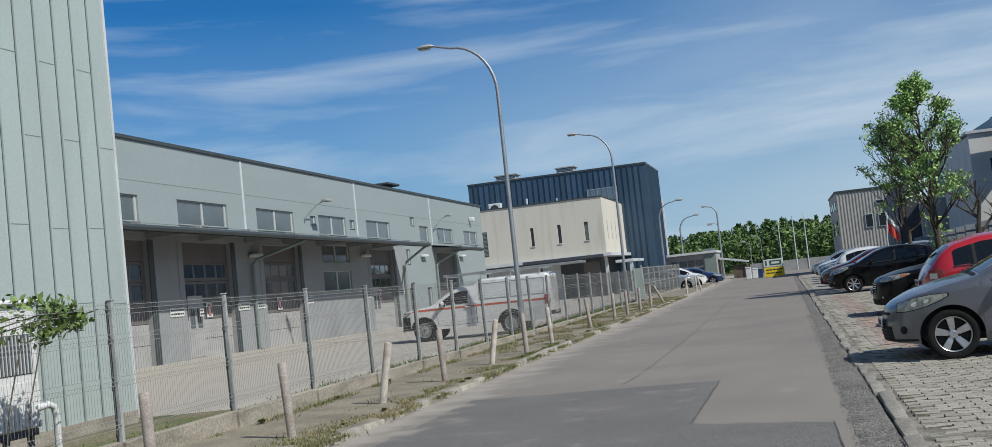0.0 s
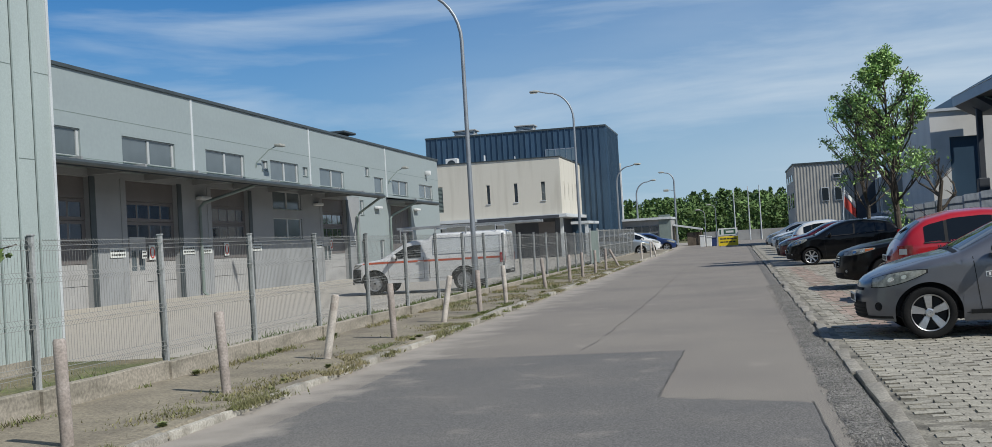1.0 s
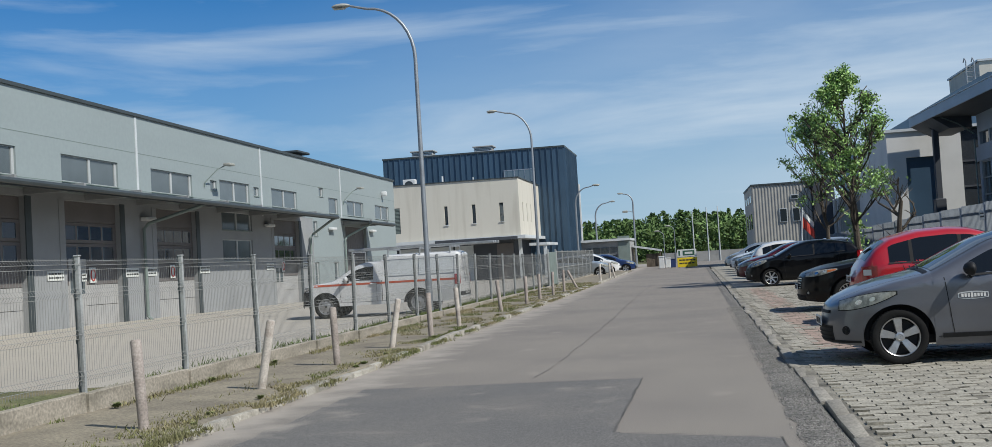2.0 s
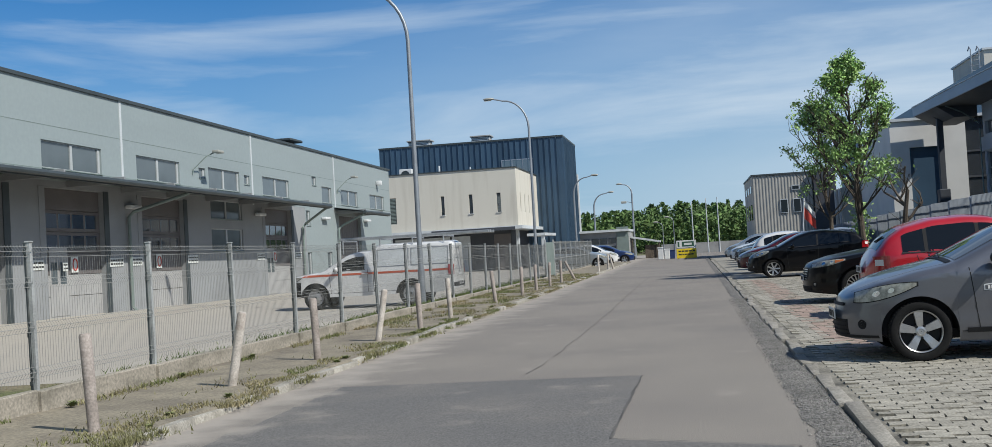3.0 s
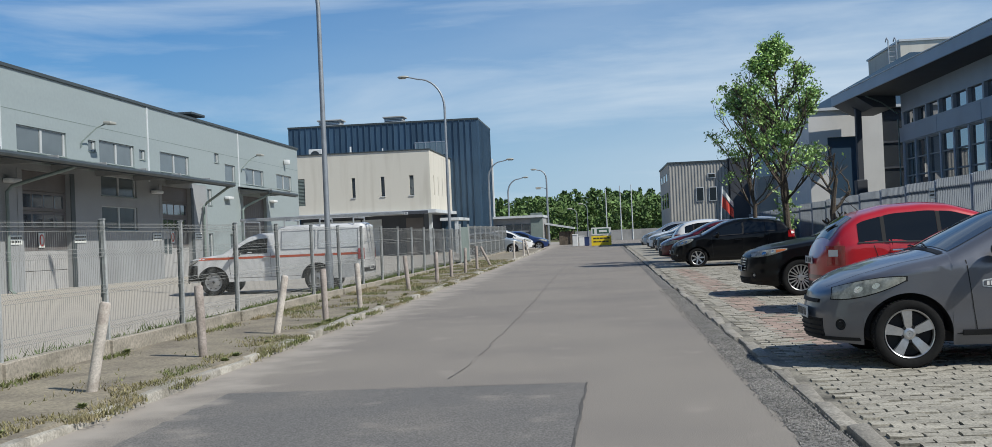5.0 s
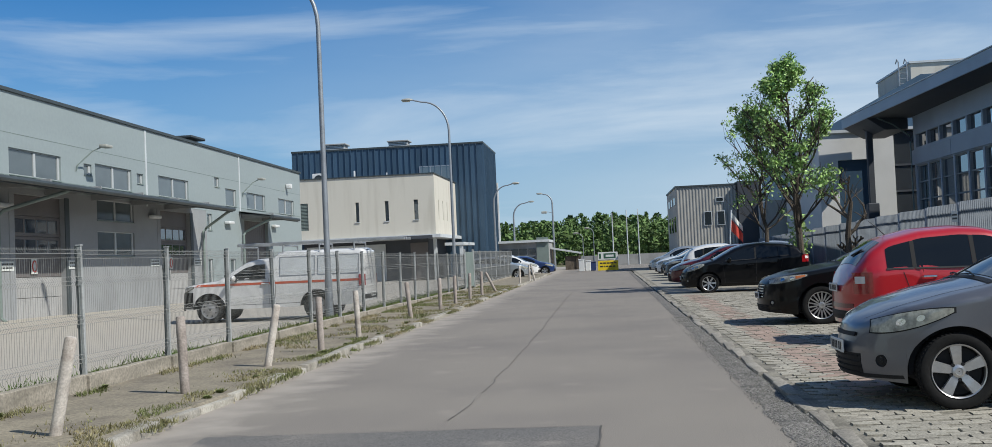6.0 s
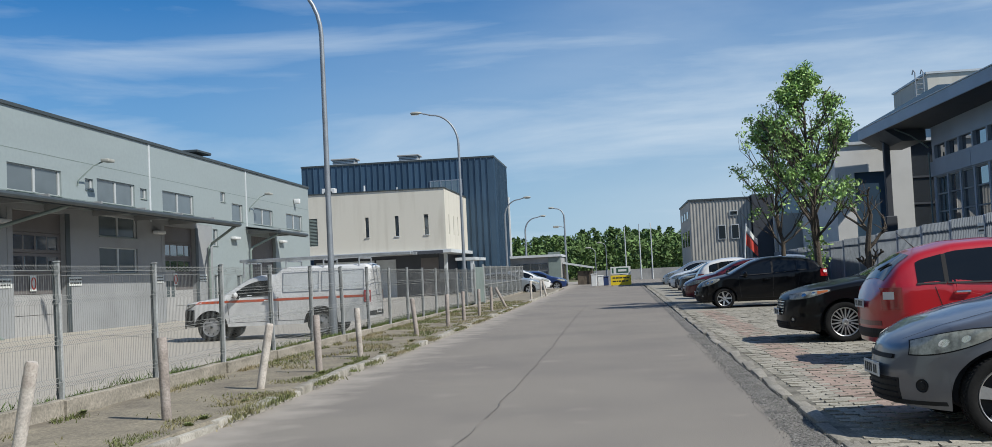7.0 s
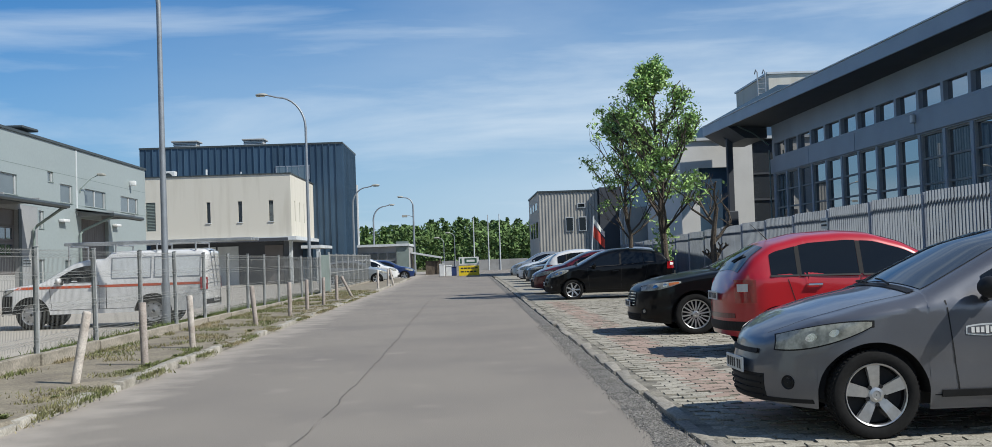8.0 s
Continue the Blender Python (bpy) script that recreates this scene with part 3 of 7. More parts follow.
# ---- pale green hall at the start ----
HX, HY = -8.46, 11.2
hall = thing("green_hall", "tall pale green hall clad in vertical metal panels", "hall", (HX, HY, 0))
b = bmnew()
box(b, -16, -24, -0.1, -0.05, -0.05, 11)
part("wall", b, M["hallseam"], hall)
b = bmnew()
box(b, -16.1, -24.1, 11, 0.1, 0.1, 11.15)
part("roof", b, M["trimdark"], hall)
b = bmnew()
v = []
box(b, -0.05, 0.018, 0, 0.0, 0.425, 10.9)
box(b, 0.0, 0.0, 0, 0.028, 0.022, 10.9)
pan = mesh_of("panel", b, M["hallpanel"])
for i in range(54):
    piece("panel", pan, hall, (0, -0.44 * (i + 1), 0.22))
b = bmnew()
box(b, -0.06, -0.03, 0.1, 0.02, 0.03, 11)
part("corner_trim", b, M["trimlight"], hall)
b = bmnew()
box(b, 0.0, 0.03, 0, 0.003, 0.42, 0.012)
lap = mesh_of("sheet_lap", b, M["hallseam"])
for z in (1.9, 4.35, 6.8):
    for i in range(54):
        piece("sheet_lap", lap, hall, (0, -0.44 * (i + 1), z + (1.15 if i % 2 else 0.0) + 0.02 * (i % 3)))
b = bmnew()
box(b, -0.02, -7.2, 5.08, 0.012, -3.5, 6.9)
w = part("window", b, M["glass"], hall)
b = bmnew()
rbox(b, -0.02, -7.3, 4.96, 0.09, -3.4, 5.08, 0.01, 1)
part("sill", b, M["trimlight"], w)
for y in (-7.3, -4.9, -3.5):
    b = bmnew()
    rbox(b, 0.0, y, 5.08, 0.05, y + 0.09, 6.9, 0.005, 1)
    part("window_frame", b, M["trimlight"], w)
b = bmnew()
box(b, -0.06, -24, -0.05, 0.03, 0.0, 0.22)
part("base", b, M["plinth"], hall)

# ---- grey warehouse ----
WX, WY = -15.85, 23.4
FALL = -0.0085
ware = thing("warehouse", "long grey sandwich-panel warehouse with loading doors and a lean-to canopy", "warehouse", (WX, WY, 0))
ware.rotation_euler = (math.atan(FALL), 0, 0)
Y0, Y1, WH = -12.0, 37.2, 6.80
OPEN = []     # y0, y1, z0, z1 in the wall


def wall_with(b, y0, y1, z0, z1, holes, x0, x1):
    ys_ = sorted({y0, y1, *[v for h in holes for v in h[:2] if y0 < v < y1]})
    for a, c in zip(ys_, ys_[1:]):
        mid = (a + c) / 2
        spans = sorted((h[2], h[3]) for h in holes if h[0] < mid < h[1])
        z = z0
        for s, e in spans:
            s = min(s, z1)
            if s > z + 0.001:
                box(b, x0, a, z, x1, c, s)
            z = max(z, e)
        if z < z1 - 0.001:
            box(b, x0, a, z, x1, c, z1)
    bmesh.ops.remove_doubles(b, verts=b.verts, dist=0.0005)


WINS = [(-2.6, 0.1), (2.2, 5.3), (7.4, 10.4), (12.7, 15.5), (17.85, 20.85), (25.2, 26.6), (28.1, 30.9), (33.1, 35.9)]
SQ = [(11.9, 12.45, 4.78, 5.15), (15.95, 16.5, 4.78, 5.15), (23.85, 24.45, 5.2, 5.62), (22.85, 23.4, 3.3, 4.0), (22.85, 23.4, 1.05, 2.1), (25.6, 26.3, 1.05, 2.1)]
DOORS = [(-2.6, 0.4), (2.25, 5.3), (7.6, 10.55), (17.9, 20.9)]
holes = [(a, c, 4.45, 5.22) for a, c in WINS] + SQ + [(a, c, 0.32, 3.93) for a, c in DOORS]
holes += [(12.75, 15.6, 3.35, 4.05), (12.75, 15.6, 2.17, 3.0), (27.6, 31.2, 0.32, 3.9)]
b = bmnew()
wall_with(b, Y0, Y1, 4.12, WH, holes, -0.25, 0.0)
wall_with(b, 22.75, Y1, -0.1, 4.118, holes, -0.25, 0.0)
part("wall", b, M["hangar"], ware)
b = bmnew()
wall_with(b, Y0, 22.748, -0.1, 4.118, holes, -0.25, -0.004)
part("lower_wall", b, M["hangar_dark"], ware)
b = bmnew()
box(b, -30, Y0, -0.1, -0.26, Y1, WH - 0.2)
part("inner_block", b, M["hangar_dark"], ware)
b = bmnew()
box(b, -30.1, Y0 - 0.1, WH, 0.06, Y1 + 0.1, WH + 0.10)
part("roof_edge", b, M["trimdark"], ware)
b = bmnew()
box(b, -30, Y1, -0.1, 0.0, Y1 + 0.02, WH)
part("end_wall", b, M["hangar"], ware)
for z in (4.42, 5.62):
    b = bmnew()
    box(b, 0.0, Y0, z, 0.004, Y1, z + 0.018)
    part("panel_joint", b, M["hallseam"], ware)
for y in (6.5, 16.75, 27.1):
    b = bmnew()
    box(b, 0.0, y - 0.06, 4.0, 0.02, y + 0.06, WH)
    part("joint_cover", b, M["trimlight"], ware)


def pane_window(parent, y0, y1, z0, z1, split=2, fx=-0.06):
    w = part("window", *frame_bm(y0, y1, z0, z1, split, fx), parent)
    b = bmnew()
    box(b, fx - 0.03, y0 + 0.03, z0 + 0.03, fx - 0.02, y1 - 0.03, z1 - 0.03)
    part("pane", b, M["glassfrost"], w)
    b = bmnew()
    box(b, fx, y0, z0 - 0.02, 0.03, y1, z0 + 0.005)
    part("sill", b, M["hallseam"], w)


def frame_bm(y0, y1, z0, z1, split, fx):
    b = bmnew()
    t = 0.035
    for a, c, d, e in ((y0, y1, z0, z0 + t), (y0, y1, z1 - t, z1), (y0, y0 + t, z0 + t, z1 - t), (y1 - t, y1, z0 + t, z1 - t)):
        box(b, fx - 0.04, a, d, fx, c, e)
    for k in range(1, split):
        y = y0 + (y1 - y0) * k / split
        box(b, fx - 0.04, y - 0.06, z0 + t, fx + 0.01, y + 0.06, z1 - t)
    box(b, fx - 0.04, y1 - 0.13, z0 + t, fx + 0.01, y1 - t, z1 - t)
    return b, M["frame"]


for a, c in WINS:
    pane_window(ware, a, c, 4.45, 5.22, 2 if c - a > 2 else 1)
for a, c, d, e in SQ:
    pane_window(ware, a, c, d, e, 1)
pane_window(ware, 12.75, 15.6, 3.35, 4.05, 2)
pane_window(ware, 12.75, 15.6, 2.17, 3.0, 2)


def sectional_door(parent, y0, y1, z0, z1, wicket):
    d = thing_part("loading_door", parent)
    n = 6
    hgt = (z1 - z0) / n
    for k in range(n):
        b = bmnew()
        rbox(b, -0.20, y0, z0 + k * hgt + 0.006, -0.16, y1, z0 + (k + 1) * hgt - 0.006, 0.006, 1)
        part("door_section", b, M["doorlight"] if k < 2 else M["door"], d)
    for k in (3, 4):
        for q in range(4):
            a = y0 + 0.15 + q * (y1 - y0 - 0.3) / 4
            b = bmnew()
            rbox(b, -0.165, a + 0.05, z0 + k * hgt + 0.1, -0.150, a + (y1 - y0 - 0.3) / 4 - 0.05, z0 + (k + 1) * hgt - 0.1, 0.004, 1)
            part("door_pane", b, M["glass"], d)
    if wicket:
        b = bmnew()
        rbox(b, -0.162, y0 + 0.35, z0 + 0.06, -0.145, y0 + 1.25, z0 + 1.95, 0.006, 1)
        w = part("wicket_door", b, M["doorlight"], d)
        for q in (0.5, 0.95):
            b = bmnew()
            box(b, -0.147, y0 + q - 0.09, z0 + 0.95, -0.142, y0 + q + 0.2, z0 + 1.55)
            part("wicket_pane", b, M["glassfrost"], w)


def thing_part(name, parent):
    e = new(name)
    e.parent = parent
    return e


for k, (a, c) in enumerate(DOORS):
    sectional_door(ware, a, c, 0.33, 3.93, k in (1, 3))
brown_door = thing_part("brown_door", ware)
for y in [27.6 + 0.3 * k for k in range(12)]:
    b = bmnew()
    rbox(b, -0.2, y + 0.01, 0.33, -0.15, y + 0.29, 3.9, 0.01, 1)
    part("door_slat", b, M["door"], brown_door)
for a, c in DOORS:
    for y in (a - 0.28, c):
        b = bmnew()
        rbox(b, -0.02, y, 0.3, 0.014, y + 0.28, 3.95, 0.004, 1)
        part("door_jamb", b, M["hangar_dark"] if y < a else M["trimdark"], ware)


# canopies with ribbed sheet roof
def canopy(y0, y1, reach, z):
    b = bmnew()
    rows_ = []
    n = int((y1 - y0) / 0.09)
    for i in range(n + 1):
        y = y0 + (y1 - y0) * i / n
        h = 0.03 if i % 4 in (1, 2) else 0.0
        rows_.append([(0.0, y, z + 0.34 + h), (reach, y, z + 0.10 + h)])
    gridmesh(b, rows_)
    c = part("canopy", b, M["canopysheet"], ware)
    b = bmnew()
    box(b, 0.0, y0, z + 0.22, reach - 0.02, y1, z + 0.25)
    for v in b.verts:
        v.co.z -= 0.2 * v.co.x / reach
    part("canopy_soffit", b, M["trimdark"], c)
    b = bmnew()
    tube(b, [(reach + 0.06, y0, z + 0.04), (reach + 0.06, y1, z + 0.04)], 0.075, 8)
    part("gutter", b, M["trimdark"], c)
    b = bmnew()
    box(b, reach - 0.03, y0, z - 0.06, reach, y1, z + 0.10)
    part("fascia", b, M["trimdark"], c)
    y = y0 + 0.4
    while y < y1:
        b = bmnew()
        box(b, 0, y - 0.04, z + 0.02, reach, y + 0.04, z + 0.2)
        part("canopy_beam", b, M["hangar_dark"], c)
        y += 3.0


canopy(-12.0, 21.0, 1.75, 3.95)
canopy(26.9, 31.3, 1.5, 3.93)


def downpipe(y, ytop, reach, ztop):
    b = bmnew()
    tube(b, [(reach + 0.05, ytop, ztop), (reach * 0.9, ytop - 0.05, ztop - 0.12), (0.2, y + 0.1, ztop - 0.62), (0.1, y, ztop - 0.78), (0.1, y, 0.45), (0.25, y, 0.32)], 0.055, 8)
    part("downpipe", b, M["hallseam"], ware)


downpipe(6.6, 7.6, 1.75, 4.0)
downpipe(22.1, 20.9, 1.75, 4.0)
downpipe(27.2, 27.3, 1.5, 3.98)

for y in (11.4, 27.5):
    lamp = thing("wall_lamp", "grey wall-mounted floodlight on a long slanting arm", "lamp", (WX + 0.02, WY + y, 4.75), group="lamps on the warehouse wall")
    lamp.scale = (0.75,) * 3
    b = bmnew()
    tube(b, [(0, 0, 0), (0.05, 0, 0.25), (0.55, 0.35, 0.85), (0.9, 0.6, 1.05)], 0.03, 8)
    part("arm", b, M["hallseam"], lamp)
    b = bmnew()
    rbox(b, -0.1, -0.3, 1.0, 0.25, 0.35, 1.13, 0.04, 2)
    o = part("head", b, M["lamphead"], lamp, smooth=True)
    o.location = (0.95, 0.65, 0.0)
for y in (6.9, 17.2, 25.3, 32.1):
    lamp = thing("bulkhead_lamp", "small white bulkhead lamp under the canopy", "lamp", (WX + 0.02, WY + y, 3.42), group="lamps under the canopy")
    b = bmnew()
    rbox(b, 0, -0.35, 0, 0.22, 0.35, 0.12, 0.03, 2)
    part("housing", b, M["whitepaint"], lamp, smooth=True)
cam_ = thing("security_lamp", "small white lamp near the warehouse roof edge", "lamp", (WX + 0.02, 58.0, 5.5))
b = bmnew()
rbox(b, 0, -0.12, 0.0, 0.3, 0.12, 0.25, 0.04, 2)
part("housing", b, M["whitepaint"], cam_, smooth=True)


def notice(y, z, w, h, oval):
    s = thing("notice", "white safety notice fixed to the warehouse", "sign", (WX + (0.01 if not oval else -0.13), WY + y, z), group="notices on the warehouse")
    b = bmnew()
    rbox(b, 0, 0, 0, 0.012, w, h, 0.004, 1)
    p = part("board", b, M["signwhite"], s)
    if oval:
        b = bmnew()
        pts = [(0.017, w / 2 + math.cos(a) * w * 0.32, h / 2 + math.sin(a) * h * 0.36) for a in [k * 2 * math.pi / 20 for k in range(20)]]
        tube(b, pts + pts[:2], 0.02, 6)
        part("red_ring", b, M["redink"], p)
    else:
        b = bmnew()
        rr = random.Random(int(y * 10))
        for zz in (0.62, 0.22):
            yy = 0.06 * w
            while yy < w * 0.86:
                wd = rr.uniform(0.08, 0.2) * w
                box(b, 0.012, yy, h * zz, 0.016, min(yy + wd, w * 0.95), h * (zz + 0.18))
                yy += wd + 0.04 * w
        part("text_bar", b, M["ink"], p)


for y, w in ((1.3, 0.8), (5.5, 0.8), (6.75, 0.75), (10.7, 0.8), (16.9, 0.8), (21.2, 0.8)):
    notice(y, 1.66, w, 0.27, False)
for y in (3.65, 8.7, 18.95):
    notice(y, 1.55, 0.36, 0.45, True)
notice(3.0, 1.6, 0.25, 0.25, False)

vent = thing("roof_vent", "low dark ventilator on the warehouse roof", "vent", (-17.3, 47.4, 6.72))
b = bmnew()
box(b, -0.5, -0.5, 0, 0.5, 0.5, 0.35)
part("curb", b, M["trimdark"], vent)
b = bmnew()
rbox(b, -0.8, -0.8, 0.35, 0.8, 0.8, 0.47, 0.03, 1)
part("cowl", b, M["trimdark"], vent)

# ---- cream building ----
BX0, BX1, BY = -20.9, -10.95, 77.1
cream = thing("cream_building", "cream rendered flat-roofed building with slit windows over a recessed ground floor", "building", (BX1, BY, 0))
W_ = BX1 - BX0
slits = [(-W_ + 4.36, 0.25), (-W_ + 6.44, 0.27), (-W_ + 8.48, 0.30)]


def xwall(b, x0, x1, z0, z1, holes_, y0, y1):
    xs = sorted({x0, x1, *[v for h in holes_ for v in h[:2] if x0 < v < x1]})
    for a, c in zip(xs, xs[1:]):
        mid = (a + c) / 2
        z = z0
        for s, e in sorted((h[2], h[3]) for h in holes_ if h[0] < mid < h[1]):
            box(b, a, y0, z, c, y1, s)
            z = e
        box(b, a, y0, z, c, y1, z1)
    bmesh.ops.remove_doubles(b, verts=b.verts, dist=0.0005)


sl = [(x, x + w, 4.27, 5.66) for x, w in slits]
lv = (-W_ + 0.35, -W_ + 0.98, 3.85, 5.76)
b = bmnew()
xwall(b, -W_, 0, 3.22, 7.4, sl + [lv], 0, 0.3)
part("front_wall", b, M["cream"], cream)
sides = [(1.6 + 2.1 * k, 1.85 + 2.1 * k, 4.27, 5.66) for k in range(4)]
b = bmnew()
wall_with(b, 0.302, 11.0, 3.22, 7.4, sides, -0.3, 0)
part("side_wall", b, M["cream"], cream)
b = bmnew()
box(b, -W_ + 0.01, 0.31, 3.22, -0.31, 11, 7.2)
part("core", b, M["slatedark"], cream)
b = bmnew()
box(b, -W_ - 0.05, -0.06, 7.402, 0.06, 11, 7.48)
part("parapet_cap", b, M["trimdark"], cream)
for x, c, z0, z1 in sl:
    b = bmnew()
    box(b, x + 0.03, 0.14, z0 + 0.03, c - 0.03, 0.16, z1 - 0.03)
    w = part("window", b, M["glass"], cream)
    b = bmnew()
    for a, d in ((x, x + 0.03), (c - 0.03, c)):
        box(b, a, 0.12, z0, d, 0.18, z1)
    part("window_frame", b, M["trimdark"], w)
    b = bmnew()
    box(b, x - 0.05, -0.06, z0 - 0.05, c + 0.05, 0.14, z0)
    part("sill", b, M["trimlight"], w)
for y0, y1, z0, z1 in sides:
    b = bmnew()
    box(b, -0.2, y0, z0, -0.18, y1, z1)
    part("window", b, M["glass"], cream)
b = bmnew()
for k in range(19):
    z = lv[2] + 0.1 * k
    box(b, lv[0], 0.03, z, lv[1], 0.1, z + 0.06)
part("louvre", b, M["hallseam"], cream, "grey slatted ventilation louvre")
b = bmnew()
box(b, -W_ - 0.9, -0.35, 2.98, 0.35, 11, 3.215)
part("floor_slab", b, M["trimlight"], cream)
b = bmnew()
box(b, -W_ + 3.6, -0.36, 2.93, -0.2, -0.30, 3.15)
part("dark_fascia", b, M["slatedark"], cream)
b = bmnew()
box(b, 0.36, 1.5, 2.4, 1.7, 8, 2.6)
part("side_canopy", b, M["trimlight"], cream)
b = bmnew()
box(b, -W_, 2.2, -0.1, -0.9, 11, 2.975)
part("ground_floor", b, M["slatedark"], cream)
for x0, x1, m in ((-W_ + 0.2, -W_ + 4.4, "trimlight"), (-5.4, -4.0, "trimlight"), (-2.2, -0.95, "door")):
    b = bmnew()
    box(b, x0, 2.12, 0, x1, 2.19, 2.7)
    part("door", b, M[m], cream)
for x in (-0.35, 1.5):
    b = bmnew()
    rbox(b, x - 0.12, 1.6, -0.1, x + 0.12, 1.84, 2.4 if x > 0 else 2.975, 0.01, 1)
    part("column", b, M["trimlight"], cream)
ac = thing("air_conditioner", "white air-conditioning unit on the flat roof", "air conditioner", (-20.4, 82.5, 7.2))
b = bmnew()
rbox(b, -0.5, -0.3, 0.1, 0.5, 0.3, 1.05, 0.03, 1)
part("casing", b, M["whitepaint"], ac)
b = bmnew()
lathe_y(b, [(0.02, -0.31), (0.33, -0.31), (0.35, -0.33), (0.31, -0.335)], 20)
o = part("fan_grille", b, M["trimdark"], ac)
o.location.z = 0.58
for x in (-18.1, -15.6):
    pipe = thing("flue_pipe", "thin grey flue pipe on the flat roof", "pipe", (x, 84, 7.2), group="flue pipes")
    b = bmnew()
    tube(b, [(0, 0, 0), (0, 0, 1.25 if x < -17 else 1.0)], 0.09 if x < -17 else 0.06, 8)
    part("pipe", b, M["trimlight"], pipe)

# ---- navy building ----
blue = thing("navy_building", "tall flat-roofed building clad in navy standing-seam metal", "building", (-8.63, 88.0, 0))
BW, BD, BH = 15.4, 10.0, 10.45
b = bmnew()
box(b, -BW, 0.06, -0.1, -0.06, BD, BH - 0.1)
part("core", b, M["bluepanel"], blue)
b = bmnew()
box(b, 0.02, 0, 0, 0.46, 0.06, BH)
box(b, 0.0, -0.085, 0, 0.035, 0.06, BH)
pan = mesh_of("panel", b, M["bluepanel"])
for k in range(32):
    piece("panel", pan, blue, (-BW + 0.48 * k, 0, 0))
b = bmnew()
box(b, -0.06, 0.02, 0, 0, 0.46, BH)
box(b, -0.06, 0.0, 0, 0.085, 0.035, BH)
pan = mesh_of("panel", b, M["bluepanel"])
for k in range(20):
    piece("panel", pan, blue, (0, 0.08 + 0.48 * k, 0))
b = bmnew()
for a in ((-BW - 0.05, -0.07, BH, 0.05, 0.10, BH + 0.14), (-0.12, 0.104, BH, 0.05, BD, BH + 0.14)):
    box(b, *a)
part("roof_edge", b, M["trimdark"], blue)
b = bmnew()
box(b, -5.1, -0.05, 7.8, -2.55, -0.04, 8.8)
w = part("window", b, M["glass"], blue)
b = bmnew()
for x in (-5.1, -4.25, -3.4, -2.6):
    box(b, x, -0.08, 7.8, x + 0.06, -0.035, 8.8)
box(b, -5.1, -0.08, 8.8, -2.5, -0.035, 8.87)
part("window_frame", b, M["slate"], w)
b = bmnew()
box(b, 0.0, 9.65, 0, 0.16, 10.0, 7.9)
part("end_pillar", b, M["whitepaint"], blue)
for y in (9.0, 6.4):
    b = bmnew()
    box(b, 0.02, y, 7.6, 0.05, y + 0.6, 9.6)
    part("window", b, M["glass"], blue)
for x0, x1 in ((-21.95, -19.9), (-16.5, -14.75)):
    vent = thing("roof_vent", "grey louvred ventilator box on the navy roof", "vent", ((x0 + x1) / 2, 90, BH), group="ventilators on the navy roof")
    h = (x1 - x0) / 2
    b = bmnew()
    box(b, -h * 0.85, -0.6, 0, h * 0.85, 0.6, 0.62)
    part("body", b, M["concrete"], vent)
    for k in range(4):
        b = bmnew()
        rbox(b, -h * 0.9, -0.66, 0.12 + 0.13 * k, h * 0.9, -0.6, 0.2 + 0.13 * k, 0.01, 1)
        part("slat", b, M["trimlight"], vent)
    b = bmnew()
    rbox(b, -h, -0.8, 0.62, h, 0.8, 0.74, 0.02, 1)
    part("lid", b, M["concrete"], vent)

# ---- office building on the parking side ----
OX = 12.5
GROW = 1.28


def grown(x, y, z=0.0):
    """Place of the office block, set back so that its sun shadow clears the parked cars."""
    return (0.58 + GROW * (x - 0.58), 2.78 + GROW * (y - 2.78), 1.44 + GROW * (z - 1.44))


off = thing("office_building", "slate-blue office building with long window bands under a wide sloping eave", "office building", grown(OX, 0))
off.scale = (GROW,) * 3
y0, y1 = 14.0, 45.0
PIT = 1.5
wins = [(y1 - 0.25 - PIT * (k + 1) + 0.12, y1 - 0.25 - PIT * k - 0.04) for k in range(20)]
b = bmnew()
hs = [(a, c, 4.84, 5.33) for a, c in wins] + [(a, c, 1.3, 4.17) for a, c in wins]
wall_with(b, y0, y1, -0.1, 6.3, hs, 0, 0.3)
part("wall", b, M["slate"], off)
for k in range(6):
    b = bmnew()
    rbox(b, -0.05, y1 - 0.1 - 4.5 * (k + 1) + 0.02, 4.2, -0.002, y1 + 0.3 if k == 0 else y1 - 0.1 - 4.5 * k - 0.02, 4.76, 0.01, 1)
    part("spandrel_panel", b, M["slate"], off)
b = bmnew()
box(b, 0.6, y0, -0.1, 9, y1, 6.4)
part("inner_block", b, M["slatedark"], off)
for a, c in wins:
    b = bmnew()
    box(b, 0.12, a, 4.84, 0.14, c, 5.33)
    part("high_window", b, M["glassmirror"], off)
    b = bmnew()
    box(b, 0.10, a, 1.3, 0.12, c, 4.17)
    w = part("window", b, M["glassmirror"], off)
    b = bmnew()
    for z in (1.3, 2.15, 2.85, 3.5, 4.12):
        box(b, 0.05, a, z, 0.099, c, z + 0.05)
    box(b, 0.03, c - 0.05, 1.3, 0.099, c, 4.17)
    part("window_frame", b, M["concrete"], w)
# eave: its front edge runs slightly askew to the wall
def tip(y):
    return -1.75 + 0.0365 * (48.9 - y)


def eave_piece(b, ya, yb, prof):
    rings = [[b.verts.new((tip(y) if x is None else x, y, z)) for x, z in prof] for y in (ya, yb)]
    n = len(prof)
    for i in range(n):
        j = (i + 1) % n
        b.faces.new((rings[0][i], rings[0][j], rings[1][j], rings[1][i]))
    b.faces.new(rings[0][::-1])
    b.faces.new(rings[1])


